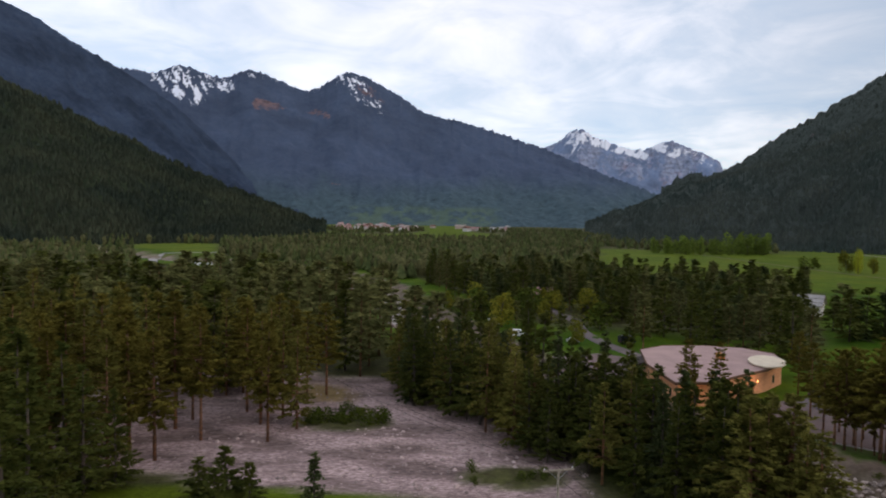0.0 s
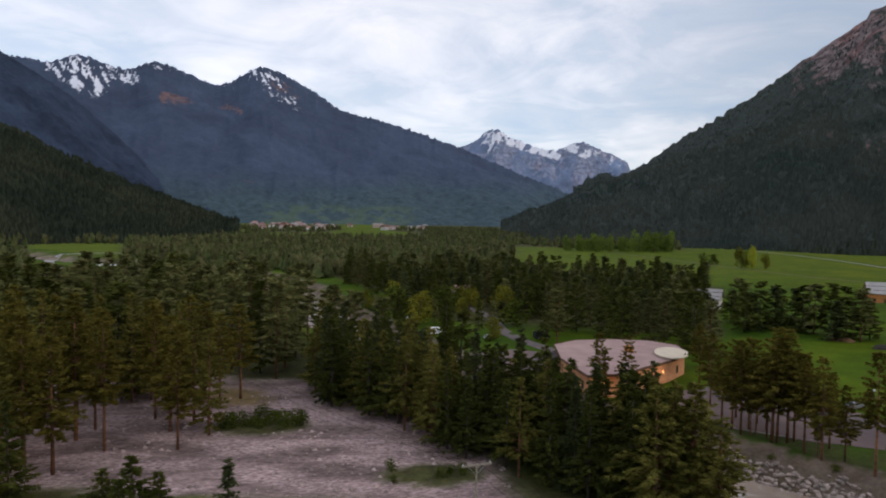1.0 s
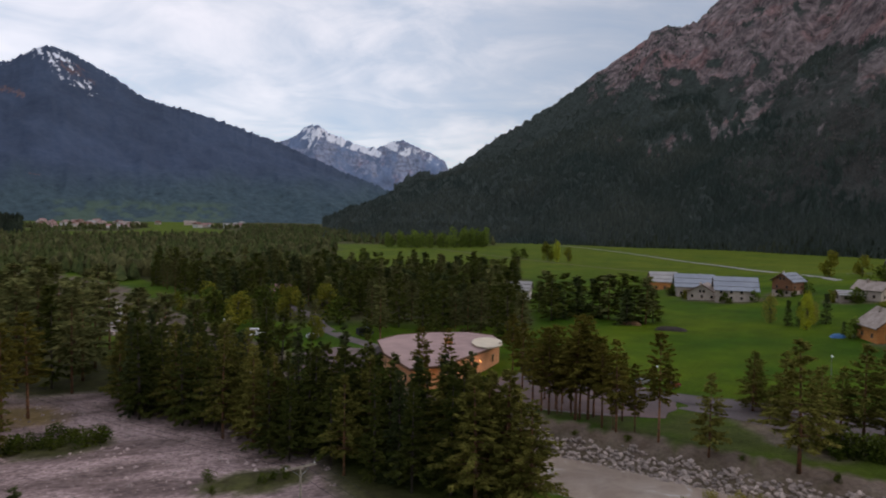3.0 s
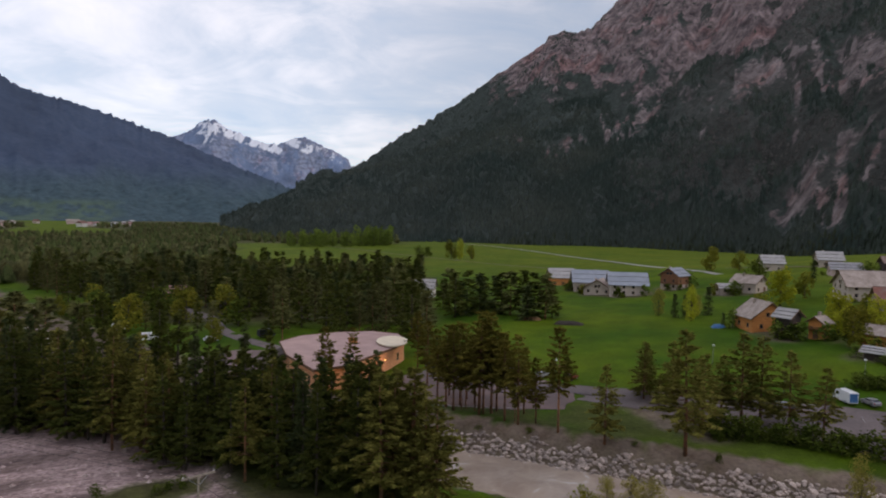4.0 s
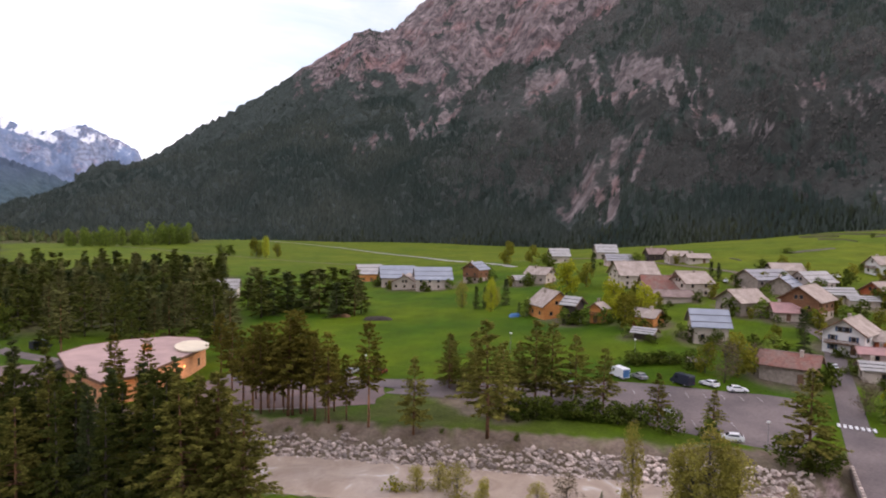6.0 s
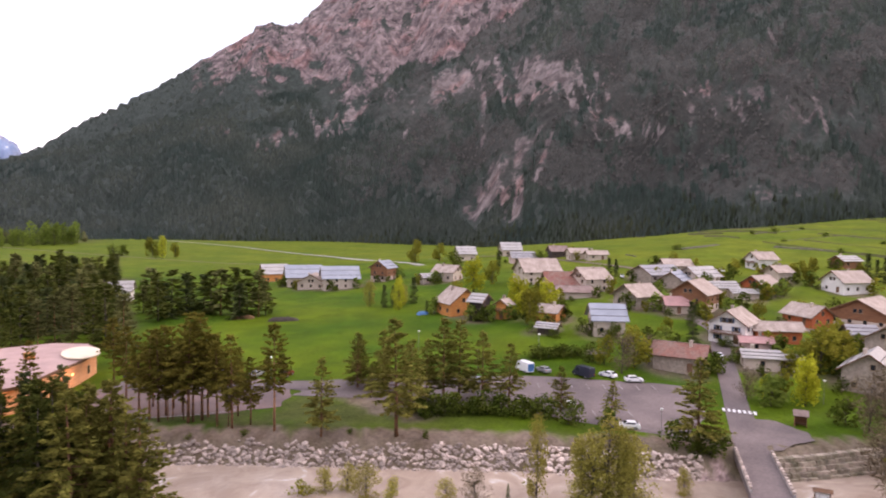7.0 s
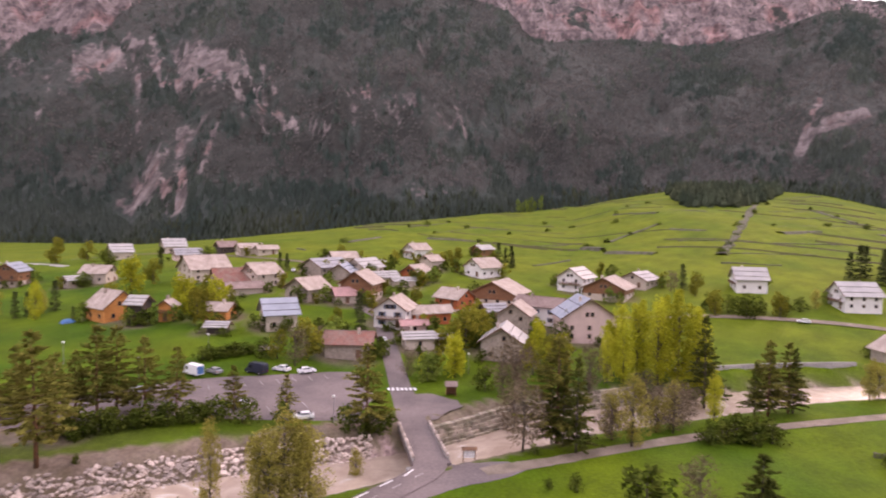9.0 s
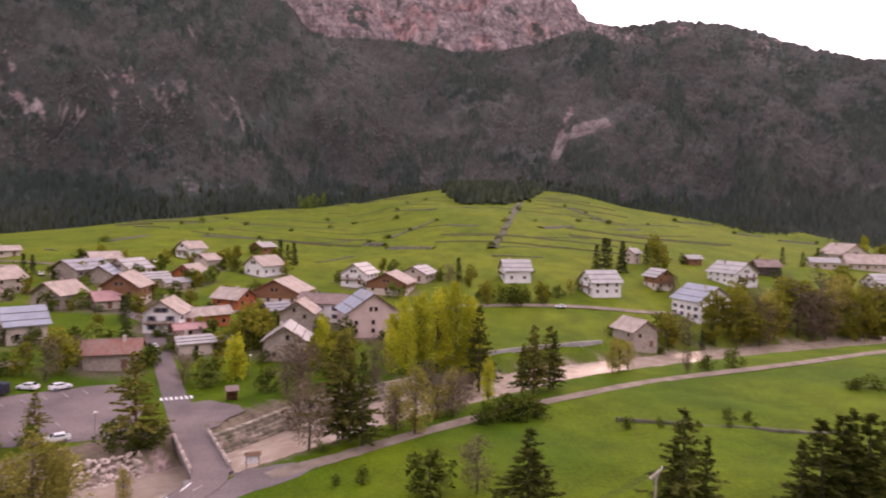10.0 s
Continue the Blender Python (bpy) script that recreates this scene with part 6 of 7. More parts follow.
def power_pole(x, y, height, turn, arm):
    z = float(ground(np.array([x]), np.array([y]))[0])
    ob = thing("power_pole", pose(x, y, z, 0, 0, turn), "grey power pole with a cross arm and insulators", "power pole", "power poles")
    part("pole", Solid().tube([(0, 0, -0.5), (0, 0, height)], [0.20, 0.14], 8).mesh("pole", POLE_WOOD), ob)
    beam = part("cross_arm", Solid().box(-arm / 2, arm / 2, -0.09, 0.09, height - 0.16, height + 0.08).mesh("cross_arm", POLE_WOOD), ob, "weathered wooden cross arm")
    for q in (-1, 1):
        part("brace", Solid().tube([(0, 0, height - 1.3), (q * arm * 0.32, 0, height - 0.1)], [0.04, 0.04], 5).mesh("brace", GALV), ob)
    for u in (-0.46, 0.46):
        part("insulator", Solid().tube([(u * arm, 0, height + 0.08), (u * arm, 0, height + 0.15), (u * arm, 0, height + 0.3)], [0.07, 0.09, 0.05], 7).mesh("insulator", LAMP_WHITE), beam, "white insulator")
    return ob


power_pole(15.2, 83.4, 9.0, 14, 4.2)
power_pole(73.5, -41.8, 9.0, -48, 4.6)
power_pole(-58, 196, 10.0, 30, 4.0)


def wire(a, b, sag):
    a, b = Vector(a), Vector(b)
    pts = [a.lerp(b, k / 16) - Vector((0, 0, sag * 4 * (k / 16) * (1 - k / 16))) for k in range(17)]
    tagged(new("power_line", Solid().tube(pts, [0.025] * 17, 4).mesh("power_line", TYRE)), "thin dark overhead power cable", "cable", "power cables")


for u in (-1.9, 0.0, 1.9):
    wire((15.2 + u * 0.97, 83.4 + u * 0.24, 8.4), (-58 + u * 0.87, 196 + u * 0.5, 9.2), 3.0)
    wire((15.2 + u * 0.97, 83.4 + u * 0.24, 8.4), (73.5 + u * 0.67, -41.8 - u * 0.74, 9.2), 4.0)


def notice_board(x, y, turn, width, label):
    z = float(ground(np.array([x]), np.array([y]))[0])
    ob = thing("notice_board", pose(x, y, z, 0, 0, turn), label, "notice board")
    for q in (-1, 1):
        part("post", Solid().box(q * width / 2 - 0.07, q * width / 2 + 0.07, -0.07, 0.07, -0.2, 2.3).mesh("post", TRIM), ob)
    part("panel", Solid().box(-width / 2 + 0.08, width / 2 - 0.08, -0.03, 0.03, 0.8, 2.0).mesh("panel", PAINT), ob, "whitish notice panel")
    part("roof", Solid().prism([(-width / 2 - 0.3, -0.55, 2.2), (-width / 2 - 0.3, 0, 2.6), (-width / 2 - 0.3, 0.55, 2.2), (-width / 2 - 0.3, 0, 2.68)], (width + 0.6, 0, 0)).mesh("roof", TRIM), ob)


notice_board(109.6, 8.9, -80, 2.0, "roofed wooden notice board by the river")


def kiosk(x, y, turn):
    z = float(ground(np.array([x]), np.array([y]))[0])
    ob = thing("bus_shelter", pose(x, y, z, 0, 0, turn), "small dark wooden bus shelter with pitched roof", "shelter")
    s = Solid().box(-1.1, 1.1, 0.75, 0.85, 0, 2.2).box(-1.1, -1.0, -0.8, 0.75, 0, 2.2).box(1.0, 1.1, -0.8, 0.75, 0, 2.2)
    part("wall", s.mesh("wall", WALLS["brown"]), ob, "dark board walls")
    part("bench", Solid().box(-0.95, 0.95, 0.3, 0.74, 0.4, 0.48).mesh("bench", TRIM), ob)
    part("roof", Solid().prism([(-1.4, -1.1, 2.15), (-1.4, 0, 3.1), (-1.4, 1.1, 2.15), (-1.4, 1.1, 2.28), (-1.4, 0, 3.25), (-1.4, -1.1, 2.28)], (2.8, 0, 0)).mesh("roof", ROOFS["brown"]), ob)


kiosk(146.3, 16.2, -80)


# ---------- dry stone walls and terraces on the fan ----------
def stone_wall(line, width, height, n):
    c = smooth_line(line, max(4, int(math.dist(line[0], line[-1]) / 5)))
    k = np.arange(len(c))
    t = np.gradient(c, axis=0)
    t /= np.linalg.norm(t, axis=1)[:, None] + 1e-9
    nrm = np.stack([t[:, 1], -t[:, 0]], -1)
    c = c + nrm * (1.2 * (value_noise(k * 0.35, k * 0.0 + n, 3) - 0.5))[:, None]
    g = ground(c[:, 0], c[:, 1])
    hh = 0.75 * height * (0.45 + 0.9 * value_noise(k * 0.6, k * 0.0 + n, 5))
    ww = width * (0.6 + 0.9 * value_noise(k * 0.45, k * 0.0 + n, 7))
    rows = [(c - nrm * (ww * 0.7)[:, None], g - 1.0), (c - nrm * (ww * 0.4)[:, None], g + hh * 0.8), (c, g + hh), (c + nrm * (ww * 0.4)[:, None], g + hh * 0.75), (c + nrm * (ww * 0.7)[:, None], g - 1.0)]
    gx, gy = np.stack([p[:, 0] for p, _ in rows]), np.stack([p[:, 1] for p, _ in rows])
    tagged(new("stone_wall", sheet("stone_wall", gx, gy, np.stack([z for _, z in rows]), RUBBLE, False)), "low overgrown dry stone wall between meadows", "stone wall", "field walls")


RUBBLE = material("overgrown_rubble", (0.125, 0.108, 0.085), (0.06, 0.07, 0.028), scale=0.35, rough=0.95, bump=0.6, fine_amount=0.4)
for n, (line, width, height) in enumerate((
    ([(626, -204), (433, -131), (349, -97)], 4.0, 1.4),
    ([(419, -148), (433, -176)], 7, 1.5),
    ([(482, -212), (488, -229)], 6, 1.4),
    ([(444, -215), (452, -234)], 5, 1.4),
    ([(429, -88), (416, -107)], 5, 1.3),
    ([(519, -106), (499, -128)], 4, 1.3),
    ([(562, -191), (581, -230)], 1.1, 0.7),
    ([(512, -174), (529, -209)], 1.1, 0.7),
    ([(536, -212), (488, -222)], 3.2, 1.4),
    ([(464, -218), (507, -301)], 1.1, 0.7),
    ([(392, -84), (382, -123), (395, -180)], 1.1, 0.7),
    ([(352, -101), (357, -145)], 1.1, 0.7),
    ([(332, -92), (328, -118)], 1.1, 0.7),
    ([(443, -155), (474, -224)], 1.1, 0.7),
    ([(419, -207), (439, -275)], 1.1, 0.7),
    ([(553, -328), (579, -379)], 3, 1.2),
    ([(521, -363), (518, -389)], 6, 1.4),
    ([(478, -375), (490, -417)], 4, 1.3),
    ([(384, 107), (422, 95)], 4, 1.3),
    ([(354, 126), (342, 117)], 1.1, 0.7),
    ([(433, 65), (428, 31)], 5, 1.3),
    ([(519, 94), (582, 69)], 1.1, 0.7),
    ([(471, 67), (519, 46), (532, 30)], 1.1, 0.7),
    ([(510, 41), (508, 4)], 1.1, 0.7),
    ([(474, 11), (526, -31)], 1.1, 0.7),
    ([(563, -14), (494, -62)], 1.1, 0.7),
    ([(660, -27), (632, -47)], 1.1, 0.7),
    ([(418, -49), (450, -84)], 3, 1.4),
    ([(385, -45), (365, -68)], 4.5, 1.3),
    ([(407, -34), (393, -43)], 5, 2.6),
    ([(342, -3), (366, -23)], 1.1, 0.7),
    ([(415, 3), (430, -32)], 1.1, 0.7),
    ([(490, -20), (453, -57)], 1.1, 0.7),
    ([(536, -67), (495, -92)], 3, 1.3),
    ([(580, -83), (625, -127)], 1.1, 0.7),
    ([(655, -234), (760, -310)], 1.1, 0.7),
    ([(474, -165), (508, -221)], 1.1, 0.7),
)):
    stone_wall(line, width, height, n)


def terrace_banks(count):
    """Low grassy steps between the terraced strips of the meadow fan, along its contours."""
    rng = np.random.default_rng(77)
    solid = Solid()
    for n in range(count):
        r = 330 + 24 * int(rng.integers(0, 14)) + rng.uniform(-3, 3)
        a0 = rng.uniform(-88, -8)
        span = rng.uniform(3, 11)
        width, height = rng.uniform(0.7, 1.5), rng.uniform(0.5, 1.1)
        a = np.radians(np.linspace(a0, a0 + span, 9))
        rr = r + 5 * (value_noise(a * 12, a * 0 + n, 15) - 0.5)
        pts = [(972 + (rr + d) * np.sin(a), -317 + (rr + d) * np.cos(a)) for d in (-width, 0, width)]
        grid = [(x, y, ground(x, y) + lift) for (x, y), lift in zip(pts, (-0.4, height, -0.4))]
        v = [(float(x[i]), float(y[i]), float(z[i])) for x, y, z in grid for i in range(9)]
        solid.add(v, [(j * 9 + i, j * 9 + i + 1, (j + 1) * 9 + i + 1, (j + 1) * 9 + i) for j in range(2) for i in range(8)])
    me = solid.mesh("terrace_banks", material("rough_bank_grass", (0.075, 0.085, 0.022), (0.10, 0.085, 0.05), scale=0.2, rough=0.95))
    tagged(new("terrace_banks", me), "low rough grassy banks between terraced hay meadows", "grass bank", kind="stuff")


terrace_banks(70)


def bank_wall(line, height, label):
    """A retaining wall above the river."""
    c = smooth_line(line, 8)
    t = np.gradient(c, axis=0)
    t /= np.linalg.norm(t, axis=1)[:, None]
    nrm = np.stack([t[:, 1], -t[:, 0]], -1)
    g = ground(c[:, 0], c[:, 1])
    rows = [(c - nrm * 0.3, g - 2), (c - nrm * 0.25, g + height), (c + nrm * 0.25, g + height), (c + nrm * 0.3, g - 2)]
    gx, gy = np.stack([p[:, 0] for p, _ in rows]), np.stack([p[:, 1] for p, _ in rows])
    tagged(new("retaining_wall", sheet("retaining_wall", gx, gy, np.stack([z for _, z in rows]), CONCRETE, False)), label, "retaining wall", "river walls")


bank_wall([(178, -36), (190, -64), (198, -92)], 0.9, "pale concrete wall above the river bank")

stone_wall([(121.5, -60), (117, -71), (114, -81), (110, -90), (107, -100)], 1.2, 0.7, 60)


def kerb(line, label, mat, width, height):
    """A narrow raised strip along an edge of the car park."""
    c = smooth_line(line, 8)
    solid = Solid()
    for a, b in zip(c[:-1], c[1:]):
        d = (b - a) / (np.linalg.norm(b - a) + 1e-9)
        nx, ny = -d[1] * width / 2, d[0] * width / 2
        z = float(ground(np.array([a[0]]), np.array([a[1]]))[0])
        solid.prism([(a[0] - nx, a[1] - ny, z - 0.1), (a[0] + nx, a[1] + ny, z - 0.1), (b[0] + nx, b[1] + ny, z - 0.1), (b[0] - nx, b[1] - ny, z - 0.1)], (0, 0, height + 0.1))
    tagged(new("kerb", solid.mesh("kerb", mat)), label, "kerb", kind="structure")


kerb([(80.5, 140.5), (84.6, 131), (87.4, 121), (90, 112)], "dark low timber edging between car park and lane", WALLS["dark"], 0.3, 0.25)
kerb([(68, 122), (74.4, 116.9), (79.7, 112.7), (85, 110)], "pale concrete kerb along the lower car park", CONCRETE, 0.25, 0.15)

# ---------- odds and ends in the meadow ----------
def mound(x, y, turn, L, W, H, mat, label, category):
    name = category.replace(" ", "_")
    z = float(ground(np.array([x]), np.array([y]))[0])
    u, v = np.meshgrid(np.linspace(-1, 1, 17), np.linspace(-1, 1, 9))
    h = np.clip(1 - u**4 - v**2, 0, 1) ** 0.6 * (0.7 + 0.6 * fbm(u * 4, v * 3, 3, 9))
    ob = tagged(new(name, sheet(name, u * L / 2, v * W / 2, h * H - 0.1, mat)), label, category)
    ob.matrix_basis = pose(x, y, z, 0, 0, turn)


SOIL = material("dark_soil", (0.03, 0.022, 0.018), (0.05, 0.04, 0.03), scale=0.8, bump=0.5)
BRUSH = material("dry_brushwood", (0.20, 0.11, 0.05), (0.13, 0.08, 0.04), scale=0.8, bump=0.6)
mound(161, 182, -50, 11, 4, 1.3, SOIL, "long dark heap of manure in the meadow", "dung heap")
mound(157, 199, -50, 8, 4, 1.5, BRUSH, "heap of dry reddish brushwood under the trees", "brushwood")
mound(189, 141, -40, 4.5, 3, 1.2, PAINTS["blue"], "blue tarpaulin over stacked wood", "tarpaulin")
mound(167.5, 67.5, -60, 6, 3.5, 0.9, WALL_STONE, "grey rubble heap behind the car park", "rubble")
house(160, 288, -40, 9.5, 8.5, 5.2, "white", "pale", n=5)
house(50, 330, -20, 8, 6.5, 2.9, "orange", "pink", n=8)


# ---------- the small town far down the valley ----------
def far_town():
    rng = np.random.default_rng(31)
    bodies = [Solid().box(-6, 6, -5, 5, -2, 5.5).mesh("wall", WALLS[w]) for w in ("white", "cream", "pink")]
    tops = [Solid().prism([(-6.6, -5.8, 5.2), (-6.6, 5.8, 5.2), (-6.6, 0, 9.2)], (13.2, 0, 0)).mesh("roof", ROOFS[r]) for r in ("pink", "pale", "rust", "beige")]
    for k in range(70):
        h, d = radians(-11.5 + 8.6 * rng.uniform(0, 1) ** 0.8 if k < 58 else rng.uniform(-3, 6)), rng.uniform(1750, 2300)
        x, y = d * math.sin(h), d * math.cos(h)
        s = rng.uniform(0.8, 1.6)
        ob = thing("house", pose(x, y, 0.3, 0, 0, rng.uniform(0, 180)) @ Matrix.Diagonal((s, s, s, 1)), "small pale house of the distant town", "house", "houses of the distant town")
        part("wall", bodies[k % 3], ob)
        part("roof", tops[k % 4], ob)


far_town()


# ---------- loose stones on the gravel bar ----------
rng = np.random.default_rng(41)
stones = Solid()
xs, ys = rng.uniform(-80, 26, 5200), rng.uniform(92, 160, 5200)
sv = off_line(xs, ys, COURSE)
ok = gravel_zone(xs, ys, sv) > 0.5
zs = ground(xs, ys)
for x, y, z in zip(xs[ok][:1500], ys[ok][:1500], zs[ok][:1500]):
    r = rng.uniform(0.08, 0.26) if rng.random() < 0.75 else rng.uniform(0.3, 0.6)
    a = rng.uniform(0, 6.28)
    stones.add([(x + r * math.cos(a + q), y + r * math.sin(a + q), z + 0.02) for q in (0, 1.57, 3.14, 4.71)] + [(x + rng.uniform(-0.1, 0.1), y, z + r * 0.9)], [(0, 1, 4), (1, 2, 4), (2, 3, 4), (3, 0, 4)])
tagged(new("stones", stones.mesh("stones", PEBBLE)), "loose pale stones scattered over the gravel bar", "stones", kind="stuff")

# ---------- woods and single trees ----------
rng = np.random.default_rng(23)


def clear(x, y, gap):
    return all((x - a) ** 2 + (y - b) ** 2 > gap * gap for a, b in planted)


def scatter(count, region, kinds, low, high, gap, group, inside=None):
    """Plants trees at random in a box of the plan, no nearer to one another than gap."""
    x0, x1, y0, y1 = region
    done = tries = 0
    while done < count and tries < count * 40:
        tries += 1
        x, y = rng.uniform(x0, x1), rng.uniform(y0, y1)
        if inside is not None and not inside(x, y):
            continue
        if not clear(x, y, gap):
            continue
        plant(kinds[int(rng.integers(len(kinds)))], x, y, rng.uniform(low, high), group, rng.uniform(0.9, 1.25))
        done += 1


def side(x, y):
    return float(off_line(np.array([x]), np.array([y]), COURSE)[0])


def gap_in_woods(x, y):
    """Openings in the valley woods: along the river upstream, and round the winding road and its field."""
    h, d = np.degrees(np.arctan2(x, y)), np.hypot(x, y)
    return ((np.abs(h - np.interp(d, [190, 298, 364, 410], [-3.4, -3.7, -5.4, -6.2])) < 0.8) & (d > 190) & (d < 400)) | ((h > -25) & (h < -18.5) & (d > 425) & (d < 900))


# pines on the gravel bar
for x, y, h in ((-66, 108, 24), (-60, 101, 23), (-53, 112, 22), (-43, 118, 24), (-40, 136, 23), (-31, 118, 22), (-62, 128, 24), (-72, 120, 25), (-49, 130, 23), (-57, 142, 24), (-33, 146, 22), (-37, 150, 23), (-29, 143, 20), (-78, 104, 24), (-82, 114, 25), (-70, 136, 24), (-45, 150, 22), (-64, 150, 23), (-84, 128, 25)):
    plant("pine", x, y, h, "pines on the gravel bar")
for x, y, h in ((-74, 98, 22), (-69, 92, 20), (-80, 110, 24), (-56, 118, 23), (-47, 108, 21), (-50, 124, 23), (-66, 116, 24), (-35, 128, 21), (-26, 150, 20)):
    plant("pine", x, y, h + 1, "pines on the gravel bar", 1.2)
for x, y, h in ((-46, 73, 26), (-51, 79, 27), (-49, 90, 20), (-55, 96, 22), (-57, 84, 27), (-64, 99, 25), (-44, 66, 24), (-61, 78, 28), (-68, 84, 28), (-48, 97, 15)):
    plant("fir", x, y, h, "dark conifers beside the gravel bar", 1.1)
for x, y, h in ((-70.6, 111, 26), (-68.8, 116.7, 27), (-61.9, 114.3, 26), (-63.3, 130.4, 26), (-61.8, 138.3, 26), (-59.5, 147.4, 24), (-56.3, 152.4, 23), (-48.2, 147.8, 24), (-44.7, 153.1, 22), (-31.7, 132.2, 22), (-27.4, 125.5, 20), (-36, 139.9, 23), (-81.4, 145.8, 27), (-92.8, 150.1, 28), (-51.8, 102.1, 23), (-64.9, 99.1, 28)):
    plant("cone", x, y, h, "pines on the gravel bar", 0.95)
scatter(16, (-27, -11, 126, 138), ["bush"], 1.6, 2.6, 1.6, "bushes on the gravel bar", lambda x, y: math.hypot((x + 19) / 8, (y - 131) / 5) < 1)
scatter(6, (5, 19, 100, 106), ["bush"], 0.8, 1.5, 1.8, "bushes on the gravel bar")
# young conifers in the foreground
for x, y, h, w in ((-27.5, 85, 11.0, 2.1), (-31, 84.5, 9.5, 2.0), (-24.4, 84.5, 9.0, 2.0), (-28, 81.5, 9.5, 2.1)):
    plant("fir", x, y, h, "young conifers on the gravel bar", w)
plant("spruce", -16, 84, 10.3, "conifers on the near bank", 1.7)
for x, y, h, k in ((-30.5, 83, 8, "fir"), (52, 138, 15, "pine"), (58, 137, 15, "pine"), (42, 84, 18, "cone"), (45, 80, 16, "cone"), (38, 88, 18, "fir"), (-54, 84, 20, "fir"), (-59, 88, 22, "pine"), (-52, 78, 16, "fir"), (-62, 92, 22, "fir"), (-47, 80, 9, "fir"), (33, 91, 17, "fir"), (29, 97, 18, "fir"), (36, 97, 19, "spruce"), (44, 92, 17, "fir"), (17, 128, 25, "fir"), (24, 116, 18, "spruce")):
    plant(k, x, y, h, "conifers on the near bank")
for x, y, h in ((39.6, 83, 19), (45.1, 83.6, 19.5), (46.4, 79.4, 16), (38.7, 92.2, 17), (33.2, 102.8, 17.5), (28.8, 111.3, 17), (24.4, 117.5, 17), (16.1, 127, 20), (19.6, 128.5, 23)):
    plant("cone" if x > 35 else "fir", x, y, h, "conifers on the near bank", 1.45)
scatter(70, (-20, 56, 76, 165), ["fir", "cone", "spruce", "fir"], 14, 21, 3.0, "conifers on the near bank", lambda x, y: -34 < side(x, y) < -14 and x < 0.5 * y and y - 150 + 1.36 * (x + 15) > 5)
scatter(150, (-170, 12, 150, 300), ["fir2", "pine2", "pine2", "pine2"], 18, 25, 4.2, "valley woods", lambda x, y: side(x, y) < -14 and y > 146 - 0.3 * (x + 20) and not bool(gap_in_woods(np.array(x), np.array(y))))
scatter(26, (-120, -70, 92, 150), ["fir", "pine", "pine"], 19, 25, 4.2, "valley woods", lambda x, y: True)
scatter(255, (-10, 215, 215, 430), ["fir2", "pine2", "pine2", "fir2", "spruce2"], 13, 20, 4.0, "woods beyond the campsite", lambda x, y: side(x, y) > 30 and 238 < math.hypot(x, y) < 425 and (x < 0.548 * y) and not (x < 62 and y < 275))
scatter(24, (0, 66, 196, 300), ["fir2", "pine2", "broad", "thicket", "broad"], 6, 12, 5.0, "campsite trees", lambda x, y: side(x, y) > 14 and abs(x - 51) > 5 and not (28 < x < 62 and y < 205))
scatter(26, (60, 160, 196, 290), ["fir2", "pine2", "pine2"], 13, 19, 4.2, "woods beyond the campsite", lambda x, y: x < 0.55 * y and math.hypot(x, y) > 205)
for x, y, h in ((25.1, 115.3, 18.5), (27.4, 111.7, 18.5), (29.5, 108, 18.5), (31.7, 105.3, 18), (36.7, 95.2, 17.5), (38.7, 92.2, 18.5), (40.5, 89.3, 19.5), (42, 86.3, 18), (36, 96.5, 18.5), (40.5, 91.5, 19), (27, 108.5, 18.5), (31.5, 107, 19), (35.5, 106, 18), (23, 112, 18.5)):
    plant("fir", x, y, h, "conifers on the near bank", 1.3)
# ---------- trees and bushes of the village and its fields ----------
for x, y, h in ((156, 56, 9.9), (167, 53, 7.4), (157, 28, 7.1), (150, 5, 10.8), (157, 1, 8.8), (114, 0, 11.8), (77, 48, 5.9), (148, 2, 12.8), (158, -15, 12.3), (162, -29, 8.5), (128, -28, 9.1), (136, 2, 11.0), (207, -156, 16.4), (213, -183, 17.8), (240, -192, 16.3), (242, -210, 17.8), (202, -119, 10.4), (158, -98, 6.0), (283, -59, 8.6), (92, -24, 8.1),):
    plant("bare", x, y, h, "trees of the village", 1.0)
for x, y, h in ((187, 7, 5.7), (262, -154, 9.1),):
    plant("bare", x, y, h, "trees of the village", 1.0)
for x, y, h in ((211, -165, 17.5), (212, -202, 19.1),):
    plant("broad", x, y, h, "trees of the village", 0.8)
for x, y, h in ((194, 98, 9.3), (202, 135, 9.3), (184, 96, 10.7), (162, 55, 9.7), (160, 62, 7.0), (313, 63, 6.7), (320, 34, 9.5), (320, 38, 7.6), (195, 14, 9.4), (170, -9, 9.9), (207, -14, 8.9), (195, 17, 9.2), (195, 13, 9.4), (315, 90, 6.8), (333, 255, 14.2), (338, 240, 10.6), (326, 537, 16.9), (344, 530, 12.0), (169, -2, 8.6), (256, -234, 16.5),):
    plant("broad", x, y, h, "trees of the village", 1.0)
for x, y, h in ((222, -221, 17.9), (321, -178, 14.9), (343, -339, 13.7), (276, -67, 8.5), (315, -34, 6.7), (319, 41, 6.5), (329, 16, 7.6), (307, 33, 6.5), (317, 47, 6.7), (204, 13, 7.0), (180, -6, 7.8), (231, 39, 6.9), (192, 56, 6.6), (255, 152, 9.6), (247, -89, 8.6), (247, -67, 8.5), (309, -173, 14.7), (201, -117, 10.6), (206, -136, 10.8), (230, -162, 14.1),):
    plant("broad", x, y, h, "trees of the village", 1.0)
for x, y, h in ((197, 17, 9.3),):
    plant("broad", x, y, h, "trees of the village", 1.1)
for x, y, h in ((188, 17, 11.5),):
    plant("broad", x, y, h, "trees of the village", 1.2)
